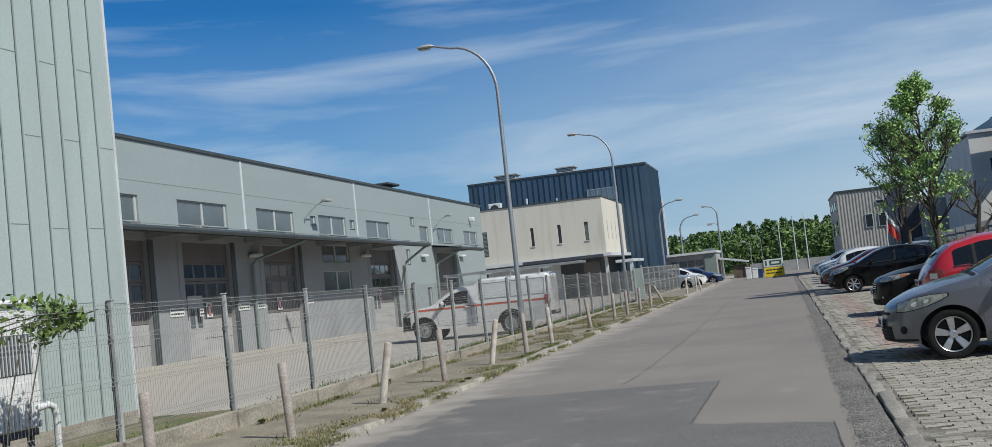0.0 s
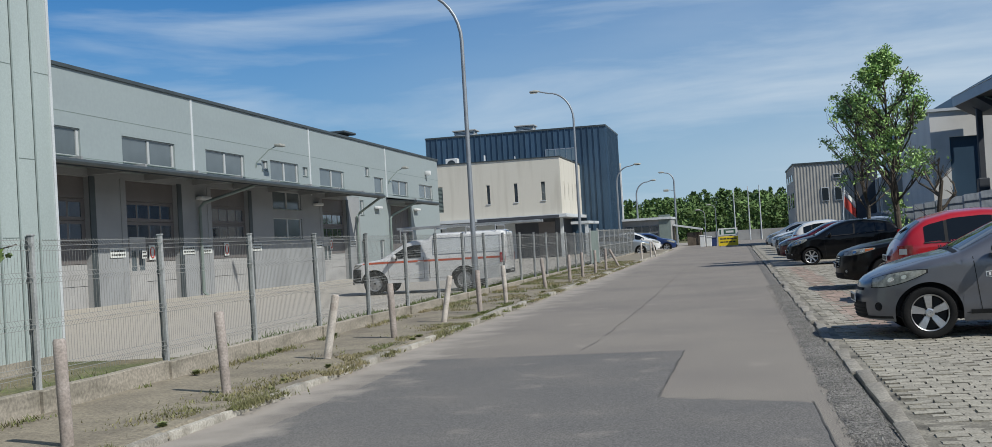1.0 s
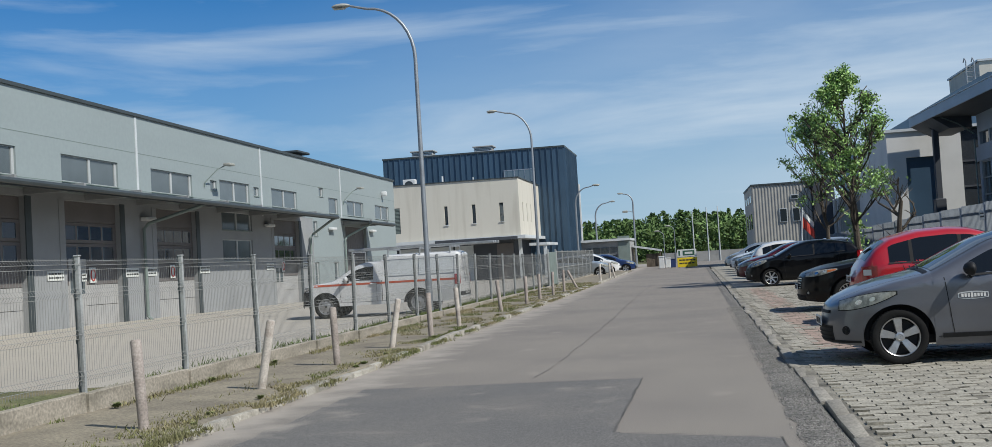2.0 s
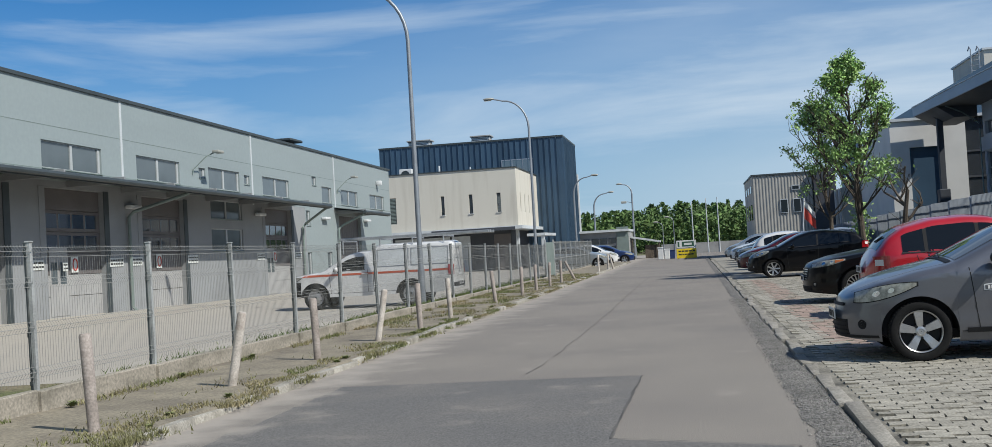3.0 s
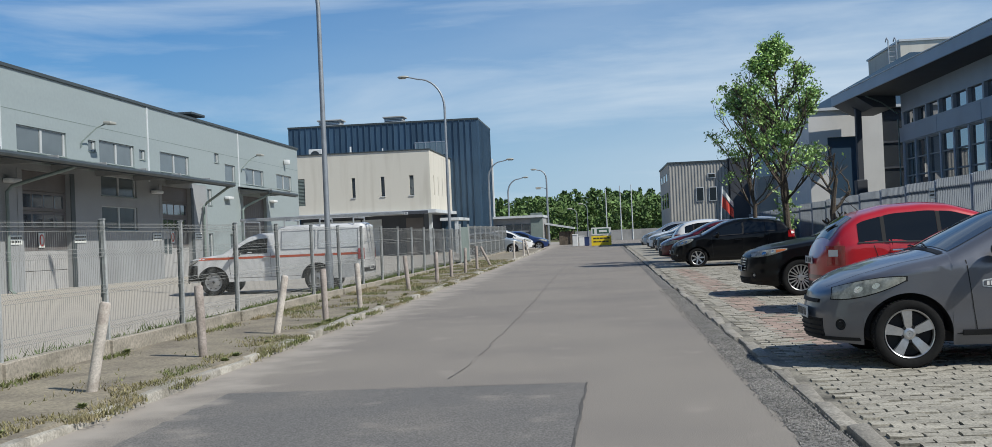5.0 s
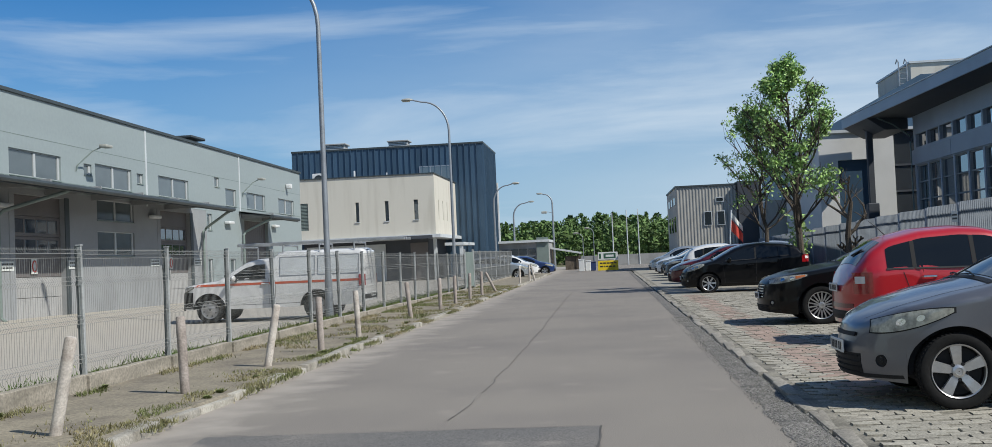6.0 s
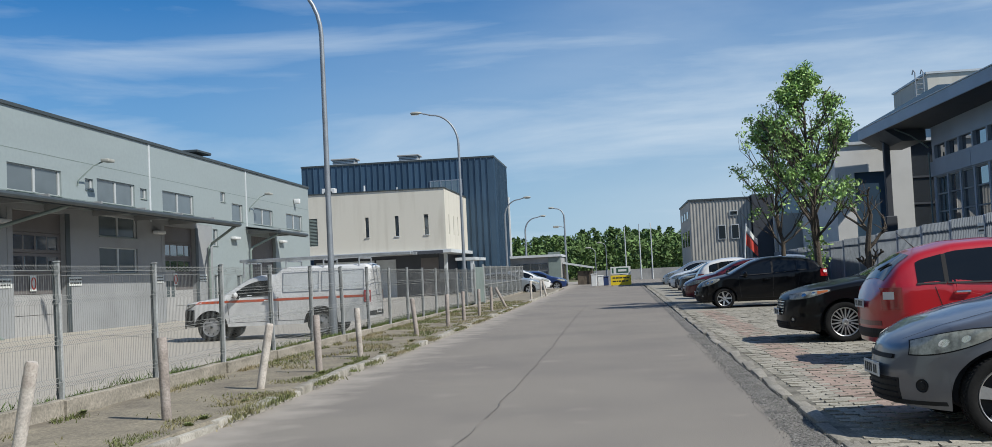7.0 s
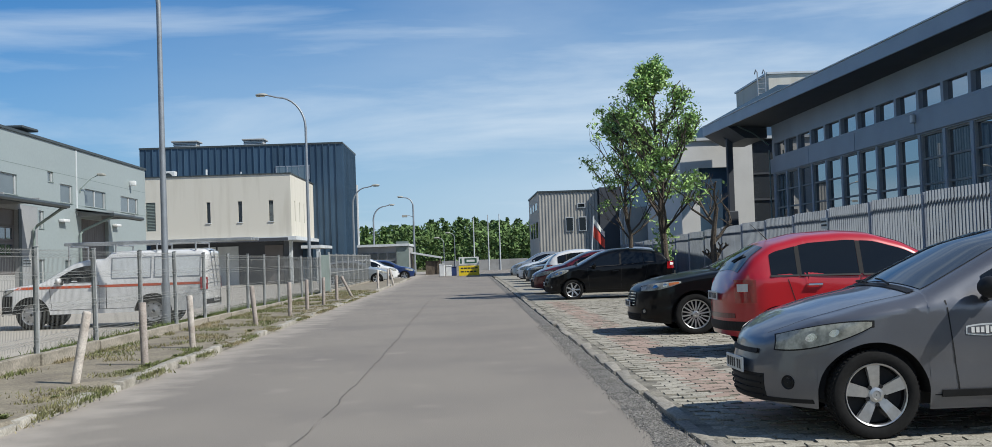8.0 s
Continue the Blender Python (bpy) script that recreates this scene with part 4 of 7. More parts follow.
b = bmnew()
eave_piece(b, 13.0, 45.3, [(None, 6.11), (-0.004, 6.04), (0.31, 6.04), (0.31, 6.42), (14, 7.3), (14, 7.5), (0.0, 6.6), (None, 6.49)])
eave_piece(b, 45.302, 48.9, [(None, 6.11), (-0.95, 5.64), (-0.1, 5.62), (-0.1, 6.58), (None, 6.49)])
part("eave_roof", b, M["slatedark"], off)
for name, z0, z1, d, key in (("fascia", 6.10, 6.495, 0.05, "slate"), ("fascia_cap", 6.497, 6.53, 0.08, "trimlight")):
    b = bmnew()
    va = [b.verts.new((tip(y) + dx, y, z)) for y in (13.0, 48.95) for dx in (-d, -0.002) for z in (z0, z1)]
    for f in ((0, 1, 3, 2), (4, 6, 7, 5), (0, 4, 5, 1), (2, 3, 7, 6), (0, 2, 6, 4), (1, 5, 7, 3)):
        b.faces.new([va[i] for i in f])
    part(name, b, M[key], off)
b = bmnew()
rbox(b, -1.22, 47.2, 0, -0.98, 47.44, 6.1, 0.02, 1)
rbox(b, -1.32, 47.1, 0, -0.88, 47.54, 2.9, 0.03, 1)
for q in (-0.3, 0.3):
    tube(b, [(-1.1, 47.32, 5.72), (-1.1 + q, 47.32, 6.02)], 0.05, 6)
part("column", b, M["slatedark"], off)
b = bmnew()
tube(b, [(-1.45, 44.4, 6.0), (-0.8, 44.7, 5.75), (-0.15, 44.9, 5.3)], 0.028, 8)
tube(b, [(-0.15, 44.9, 5.1), (-0.15, 44.9, 1)], 0.028, 8)
part("downpipe", b, M["hallseam"], off)
b = bmnew()
rbox(b, -0.15, 31.3, 4.5, -0.05, 31.48, 4.72, 0.02, 1)
part("wall_lantern", b, M["whitepaint"], off)

ent = thing("entrance_block", "white rendered entrance block with a dark recessed panel", "building", grown(11.0, 49.5))
ent.scale = (GROW,) * 3
b = bmnew()
xwall(b, -1.2, 1.9, -0.1, 6.0, [(-0.42, 1.0, 0.0, 4.85)], 0, 0.3)
part("front_wall", b, M["white"], ent)
b = bmnew()
box(b, -0.42, 0.2, -0.1, 1.0, 0.29, 4.85)
part("recessed_panel", b, M["bluepanel"], ent)
b = bmnew()
box(b, 1.902, 0.15, -0.1, 3.6, 0.29, 5.95)
stair = part("stair_glazing", b, M["glass"], ent, "dark glazed strip beside the white wall")
for z in (1.2, 2.3, 3.4, 4.5):
    b = bmnew()
    box(b, 1.902, 0.1, z, 3.6, 0.148, z + 0.08)
    part("glazing_bar", b, M["slatedark"], stair)
b = bmnew()
box(b, -1.2, 0.31, -0.1, 3.6, 9, 5.9)
part("core", b, M["white"], ent)
b = bmnew()
box(b, -1.3, -0.1, 6.0, 3.7, 9, 6.12)
part("roof_edge", b, M["trimlight"], ent)
back = thing("upper_hall", "dark hall behind the offices with a pale rooftop box", "building", (15.3, 66, 0.4))
b = bmnew()
prof = [(0, -0.6), (0, 8.46), (3.6, 10.3), (16, 10.3), (16, -0.6)]
va = [b.verts.new((x, 0, z)) for x, z in prof]
vb = [b.verts.new((x, 40, z)) for x, z in prof]
for i in range(5):
    j = (i + 1) % 5
    b.faces.new((va[i], va[j], vb[j], vb[i]))
b.faces.new(va[::-1])
b.faces.new(vb)
part("hall_body", b, M["bluepanel"], back)
b = bmnew()
box(b, 3.9, 3, 8.0, 9.6, 11, 11.4)
part("rooftop_box", b, M["cream"], back)
b = bmnew()
box(b, 3.8, 2.9, 11.402, 9.7, 11.1, 11.52)
part("box_cap", b, M["trimlight"], back)
lad = thing("roof_ladder", "galvanised roof ladder with safety hoops", "ladder", (17.8, 66.3, 9.75))
for x in (0, 0.45):
    b = bmnew()
    tube(b, [(x, 0, 0), (x, 0, 1.75), (x, 0.3, 1.95), (x, 0.6, 1.75)], 0.035, 6)
    part("rail", b, M["galv"], lad)
for k in range(5):
    b = bmnew()
    tube(b, [(0, 0, 0.2 + 0.3 * k), (0.45, 0, 0.2 + 0.3 * k)], 0.02, 6)
    part("rung", b, M["galv"], lad)

# ---- ribbed grey gable building ----
gab = thing("ribbed_building", "grey corrugated two-storey building with small dark windows", "building", (5.72, 79.5, 0))


def corrugated(b, x0, x1, z0, z1, y, pitch, d):
    rows_ = []
    n = int((x1 - x0) / (pitch / 4))
    for i in range(n + 1):
        x = x0 + (x1 - x0) * i / n
        o = d if i % 4 in (1, 2) else 0
        rows_.append([(x, y - o, z0), (x, y - o, z1)])
    gridmesh(b, rows_)


b = bmnew()
box(b, 0.0, 0.04, -0.1, 4.16, 11.5, 5.68)
part("core", b, M["cream"], gab)
b = bmnew()
corrugated(b, 0, 4.16, 0, 5.68, 0.03, 0.22, 0.03)
part("front_cladding", b, M["ribbed"], gab)
b = bmnew()
box(b, -0.06, -0.06, 5.682, 4.2, 11.6, 5.8)
part("roof_edge", b, M["trimdark"], gab)
for x, z0, z1, w in ((1.85, 2.95, 3.95, 0.56), (2.75, 2.95, 3.95, 0.56), (2.7, 4.55, 4.9, 0.56)):
    b = bmnew()
    box(b, x, -0.06, z0, x + w, -0.03, z1)
    q = part("window_frame", b, M["trimlight"], gab)
    b = bmnew()
    box(b, x + 0.06, -0.075, z0 + 0.06, x + w - 0.06, -0.062, z1 - 0.06)
    part("pane", b, M["carglass"], q)
for y in (1.2, 4.4, 7.6):
    for z in (2.6, 4.55):
        b = bmnew()
        box(b, -0.03, y, z, -0.005, y + 1.6, z + (1.1 if z < 4 else 0.5))
        part("side_window", b, M["carglass"], gab)
b = bmnew()
box(b, 4.2, -0.5, -0.1, 5.7, 6, 5.9)
part("dark_bay", b, M["slatedark"], gab)
low = thing("low_ribbed_building", "long pale corrugated building behind the trees", "building", (11.2, 74.6, 0))
b = bmnew()
box(b, 0.05, 0, -0.1, 8, 22, 4.3)
part("core", b, M["ribbed"], low)
for k in range(60):
    if k % 3 == 0:
        b = bmnew()
        rbox(b, -0.05, 0.1 + 0.36 * k, 0, 0.05, 0.4 + 0.36 * k, 4.3, 0.01, 1)
        part("cladding_rib", b, M["trimlight"] if k % 2 else M["ribbed"], low)

# ---- slatted steel fence behind the parking ----
SFX = 8.5
slat = thing("slatted_fence", "blue-grey steel slat fence on a concrete base", "fence", (SFX, 0, 0))
b = bmnew()
n = 20
for i in range(n):
    y = 0.06 + i * 2.44 / n
    v = [b.verts.new(p) for p in ((-0.03, y, 0), (0.03, y + 0.055, 0), (0.03, y + 0.055, 1.55), (-0.03, y, 1.55), (-0.024, y - 0.008, 0), (0.036, y + 0.047, 0), (0.036, y + 0.047, 1.55), (-0.024, y - 0.008, 1.55))]
    for f in ((0, 1, 2, 3), (7, 6, 5, 4), (0, 3, 7, 4), (1, 5, 6, 2), (3, 2, 6, 7)):
        b.faces.new([v[q] for q in f])
spm = mesh_of("slat_panel", b, M["slat"])
b = bmnew()
box(b, 0.03, 0, 0.5, 0.06, 2.5, 0.54)
box(b, 0.03, 0, 1.35, 0.06, 2.5, 1.39)
srm = mesh_of("rail", b, M["slate"])
b = bmnew()
rbox(b, -0.05, -0.04, 0, 0.05, 0.04, 1.98, 0.008, 1)
stm = mesh_of("post", b, M["slate"])
b = bmnew()
rbox(b, -0.1, 0.01, -0.1, 0.1, 2.49, 0.42, 0.012, 1)
sbm = mesh_of("base_slab", b, M["concrete"])
for k in range(26):
    y = -6 + 2.5 * k
    dz = 0.30 - 0.013 * (y - 18) if y > 0 else 0.5
    piece("slat_panel", spm, slat, (0, y, 0.42 + dz))
    piece("rail", srm, slat, (0, y, 0.42 + dz))
    piece("post", stm, slat, (0, y, dz))
    piece("base_slab", sbm, slat, (0, y, dz))
    b = bmnew()
    box(b, -0.1, y, -0.1, 0.1, y + 2.5, dz - 0.1)
    part("footing", b, M["concrete"], slat)

# ---- distance ----
far = thing("far_workshop", "low grey workshop with a wide glazed door", "building", (-10.5, 97, 0))
b = bmnew()
box(b, 0, 0, -0.5, 6.2, 8, 2.55)
part("body", b, M["concrete"], far)
b = bmnew()
box(b, -0.2, -0.3, 2.55, 6.3, 8, 2.75)
part("roof", b, M["trimlight"], far)
b = bmnew()
box(b, 5.2, -0.1, -0.5, 6.25, 0.0, 2.95)
part("side_panel", b, M["hallseam"], far)
b = bmnew()
for x in (2.2, 2.95, 3.7, 4.45):
    for z in (0.2, 0.85, 1.5):
        box(b, x, -0.05, z, x + 0.65, -0.01, z + 0.5)
part("glazed_door", b, M["glass"], far)
lean = thing("carport", "open lean-to shelter with pale roof", "shelter", (-4.2, 100, 0))
b = bmnew()
box(b, 0, 0, 1.9, 2.6, 3, 2.05)
for v in b.verts:
    v.co.z -= 0.2 * v.co.x
part("roof", b, M["trimlight"], lean)
for x in (0.1, 2.5):
    b = bmnew()
    tube(b, [(x, 0.1, -0.5), (x, 0.1, 2.0 - 0.2 * x)], 0.05, 6)
    part("post", b, M["bark"], lean)
b = bmnew()
box(b, 1.2, 0.3, -0.4, 2.5, 2.5, 1.2)
part("stacked_timber", b, M["bark"], lean)
wallf = thing("far_wall", "long low concrete wall at the end of the road", "wall", (-2, 118, 0))
b = bmnew()
box(b, 0, 0, -0.5, 9, 0.3, 1.1)
part("slab", b, M["concrete"], wallf)

# ---- vehicles ----
class Shell:
    """The outer skin of a car: x from nose to tail, side(x, z) gives the half width, roof(x) the outline."""

    def __init__(self, L, W, top, belt, axles, r, nose=(0.75, 2.8), tail=(0.5, 3.0), sill=0.21, tumble=0.36, rake=0.30, arch=0.07, crown=0.045):
        self.L, self.W, self.axles, self.r, self.nose, self.tail, self.sill = L, W, axles, r, nose, tail, sill
        self.tumble, self.rake, self.arch, self.crown = tumble, rake, arch, crown
        xs = np.linspace(0, L, 241)
        zs = np.interp(xs, [p[0] for p in top], [p[1] for p in top])
        pad = np.r_[np.full(8, zs[0]), zs, np.full(8, zs[-1])]
        k = np.hanning(15)
        zs = np.convolve(pad, k / k.sum(), "same")[8:-8]
        self.xs, self.zs = xs, zs
        self.bx, self.bz = [p[0] for p in belt], [p[1] for p in belt]

    def roof(self, x):
        return float(np.interp(x, self.xs, self.zs))

    def belt(self, x):
        return float(np.interp(x, self.bx, self.bz))

    def low(self, x):
        z = self.sill + 0.05 * max(0, 1 - x / 0.5) + 0.07 * max(0, 1 - (self.L - x) / 0.5)
        R = self.r + self.arch
        for a in self.axles:
            d = abs(x - a)
            if d < R:
                z = max(z, self.r + math.sqrt(R * R - d * d) * 0.97)
        return min(z, self.roof(x) - 0.12)

    def plan(self, x):
        a, n = self.nose
        b, m = self.tail
        f = 1.0
        if x < a:
            f *= max(0.0, 1 - (1 - x / a) ** n) ** (1 / n)
        y = self.L - x
        if y < b:
            f *= max(0.0, 1 - (1 - max(y, 0) / b) ** m) ** (1 / m)
        return f

    def half(self, x, z):
        top = self.roof(x)
        w = self.W * (1 - 0.05 * max(0, (0.5 - z) / 0.3) ** 2 - 0.012 * max(0, z - 0.62))
        w -= 0.012 * math.exp(-((z - 0.50) / 0.07) ** 2)
        bl = self.belt(x)
        if z > bl:
            w -= (z - bl) * self.tumble + 0.018 * min(1, (z - bl) / 0.03)
        R = 0.085
        d = max(top - z, 0.0)
        if d < R:
            w -= R * (1 - math.sqrt(max(0, 1 - ((R - d) / R) ** 2)))
        return max(w, 0.02) * self.plan(x)

    def lean(self, x, z):
        zt = max(0, z - 0.5)
        return x + self.rake * zt * math.exp(-x / 0.35) + 0.22 * max(0, 0.36 - z) * math.exp(-x / 0.3) - 0.25 * max(0, 0.4 - z) * math.exp(-(self.L - x) / 0.3)

    def side(self, x, z, s):
        return Vector((self.lean(x, z), s * self.half(x, z), z))

    def side_off(self, x, z, s, off):
        p = self.side(x, z, s)
        e = 0.012
        du = self.side(min(x + e, self.L), z, s) - self.side(max(x - e, 0.0), z, s)
        dv = self.side(x, z + e, s) - self.side(x, z - e, s)
        n = du.cross(dv)
        n = n.normalized() if n.length > 1e-9 else Vector((-1, 0, 0))
        if n.y * s < 0 and abs(n.y) > 0.05:
            n = -n
        elif abs(n.y) <= 0.05 and n.x * (-1 if x < self.L / 2 else 1) < 0:
            n = -n
        return p + n * off

    def x_at(self, y, z, rear=False):
        lo, hi = (0.0, self.L / 2) if not rear else (self.L, self.L / 2)
        for _ in range(28):
            m = (lo + hi) / 2
            if self.half(m, z) < abs(y):
                lo = m
            else:
                hi = m
        return (lo + hi) / 2

    def over(self, x, v, off=0.0):
        """A point of the upper skin; v from -1 to 1 across."""
        def p(x_, v_):
            t = self.roof(x_)
            w = self.half(x_, t)
            return Vector((self.lean(x_, t), v_ * w, t + self.crown * (1 - v_ * v_) * min(1, w / 0.4)))
        q = p(x, v)
        if off:
            e = 0.02
            n = (p(x + e, v) - p(x - e, v)).cross(p(x, v + 0.05) - p(x, v - 0.05))
            q = q + n.normalized() * off * (1 if n.z > 0 else -1)
        return q

    def body(self, nz=14, ny=12, step=0.05):
        b = bmesh.new()
        u = np.linspace(0, 1, int(self.L / step))
        xs = self.L * (0.6 * u + 0.4 * (0.5 - 0.5 * np.cos(np.pi * u)))
        ex = []
        for a in self.axles:
            for d in (-1, 1):
                ex += [a + d * (self.r + self.arch) * k for k in (1.001, 0.995, 0.97, 0.92, 0.85)]
        xs = sorted([float(x) for x in xs] + ex + [0.006, 0.02, 0.045, self.L - 0.006, self.L - 0.02])
        rows = []
        for x in xs:
            lo, t = self.low(x), self.roof(x)
            zz = [lo + (t - lo) * (1 - (1 - k / nz) ** 1.35) for k in range(nz + 1)]
            left = [self.side(x, z, 1) for z in zz]
            mid = [self.over(x, 1 - 2 * k / ny) for k in range(1, ny)]
            right = [self.side(x, z, -1) for z in reversed(zz)]
            rows.append(left + mid + right)
        gridmesh(b, rows)
        bmesh.ops.remove_doubles(b, verts=b.verts, dist=0.0004)
        return b

    def patch(self, x0, x1, low, high, s, off=0.006, n=14, m=5):
        b = bmesh.new()
        rows = []
        for i in range(n + 1):
            x = x0 + (x1 - x0) * i / n
            a, c = low(x), high(x)
            if c - a < 0.004:
                c = a + 0.004
            rows.append([self.side_off(x, a + (c - a) * k / m, s, off) for k in range(m + 1)])
        gridmesh(b, rows)
        return b

    def front(self, y0, y1, z0, z1, off=0.006, n=10, m=4, rear=False):
        b = bmesh.new()
        rows = []
        for i in range(n + 1):
            y = y0 + (y1 - y0) * i / n
            col = []
            for k in range(m + 1):
                z = z0 + (z1 - z0) * k / m
                x = self.x_at(y, z, rear)
                p = self.side(x, z, 1 if y >= 0 else -1)
                col.append(Vector((p.x + (off if rear else -off), y, z)))
            rows.append(col)
        gridmesh(b, rows)
        return b

    def across(self, x0, x1, v0, v1, off=0.005, n=10, m=10):
        b = bmesh.new()
        gridmesh(b, [[self.over(x0 + (x1 - x0) * i / n, v0 + (v1 - v0) * k / m, off) for k in range(m + 1)] for i in range(n + 1)])
        return b


def solid(b, t):
    """Gives a sheet a little thickness."""
    bmesh.ops.recalc_face_normals(b, faces=b.faces)
    bmesh.ops.solidify(b, geom=list(b.faces), thickness=t)
    return b


def wheel(parent, x, y, r, style, side, paintkey="alloy", width=0.2):
    w = thing_part("wheel", parent)
    w.location = (x, y, r)
    if side > 0:
        w.rotation_euler = (0, 0, math.pi)
    w.rotation_euler.y = 0.37 * (x + 1) + 0.2
    # outer face towards local -y
    R = r * 0.72
    b = bmnew()
    h = width / 2
    lathe_y(b, [(R, h), (r * 0.94, h), (r, h * 0.72), (r, -h * 0.72), (r * 0.965, -h * 0.93), (r * 0.90, -h), (R * 1.05, -h * 0.96), (R, -h * 0.86), (R, h)], 40)
    for k in range(56):
        a = k * 2 * math.pi / 56
        c, s_ = math.cos(a), math.sin(a)
        for q in (-0.062, 0.0, 0.062):
            v = box(b, r - 0.003, q - 0.02, -0.009, r + 0.004, q + 0.02, 0.009)
            for p in v:
                p.co = Vector((p.co.x * c - p.co.z * s_, p.co.y, p.co.x * s_ + p.co.z * c))
    part("tyre", b, M["tyre"], w, smooth=True)
    b = bmnew()
    lathe_y(b, [(R, -h * 0.84), (R * 0.975, -h * 0.95), (R * 0.94, -h * 0.90), (R * 0.92, -h * 0.6)], 40)
    rim = part("rim", b, M[paintkey] if style != "steel" else M["blackpl"], w, smooth=True)
    b = bmnew()
    lathe_y(b, [(R * 0.93, -h * 0.62), (R * 0.90, -h * 0.15), (0.01, -h * 0.12)], 32)
    part("rim_barrel", b, M["blackpl"], rim)
    b = bmnew()
    lathe_y(b, [(R * 0.88, -h * 0.3), (0.01, -h * 0.3)], 30)
    part("brake_disc", b, M["blackpl"], w)
    n, wide = {"five": (5, 0.34), "multi": (18, 0.085), "seven": (7, 0.2), "steel": (9, 0.26)}[style]
    if style == "steel":
        b = bmnew()
        lathe_y(b, [(R * 0.92, -h * 0.7), (R * 0.8, -h * 0.55), (R * 0.55, -h * 0.66), (R * 0.3, -h * 0.8), (R * 0.2, -h * 0.86), (0.004, -h * 0.86)], 32)
        part("wheel_disc", b, M["steelrim"], rim, smooth=True)
        n = 0
    for k in range(n):
        b = bmnew()
        a = k * 2 * math.pi / n
        i_w, o_w = R * wide * (0.38 if style == "five" else 0.5), R * wide * (0.62 if style == "five" else 0.5)
        y0, y1 = -h * 0.86, -h * 0.62
        pts = [(0.16 * R, -i_w, y0 + 0.012), (0.6 * R, -(i_w * 0.5 + o_w * 0.5), y0), (0.955 * R, -o_w, y0 - 0.004), (0.955 * R, o_w, y0 - 0.004), (0.6 * R, i_w * 0.5 + o_w * 0.5, y0), (0.16 * R, i_w, y0 + 0.012)]
        f = [b.verts.new((p[0], p[2], p[1])) for p in pts]
        g = [b.verts.new((p[0], y1, p[1] * 1.12)) for p in pts]
        b.faces.new(f)
        for q in range(6):
            b.faces.new((f[q], f[(q + 1) % 6], g[(q + 1) % 6], g[q]))
        for v in b.verts:
            c, s_ = math.cos(a), math.sin(a)
            v.co = Vector((v.co.x * c - v.co.z * s_, v.co.y, v.co.x * s_ + v.co.z * c))
        part("spoke", b, M[paintkey], rim)
    b = bmnew()
    lathe_y(b, [(R * 0.24, -h * 0.62), (R * 0.23, -h * 0.84), (R * 0.14, -h * 0.9), (R * 0.13, -h * 0.86), (0.004, -h * 0.86)], 24)
    part("hub", b, M[paintkey], rim, smooth=True)
    for k in range(5 if style != "steel" else 8):
        a = (k + 0.5) * 2 * math.pi / (5 if style != "steel" else 8)
        b = bmnew()
        q = R * (0.30 if style != "steel" else 0.68)
        tube(b, [(q * math.cos(a), -h * 0.60, q * math.sin(a)), (q * math.cos(a), -h * 0.82, q * math.sin(a))], 0.016, 8)
        part("wheel_nut_recess", b, M["blackpl"], rim)


def number_plate(parent, x, zc, sgn, yc=0.0):
    b = bmnew()
    rbox(b, min(x, x + 0.012 * sgn), yc - 0.26, zc - 0.057, max(x, x + 0.012 * sgn), yc + 0.26, zc + 0.057, 0.004, 1)
    p = part("number_plate", b, M["plate"], parent)
    b = bmnew()
    for k in range(6):
        y = yc - 0.2 + k * 0.068 + (0.03 if k > 1 else 0)
        box(b, x + 0.0125 * sgn, y, zc - 0.035, x + 0.015 * sgn, y + 0.042, zc + 0.035)
    part("plate_bar", b, M["ink"], p)


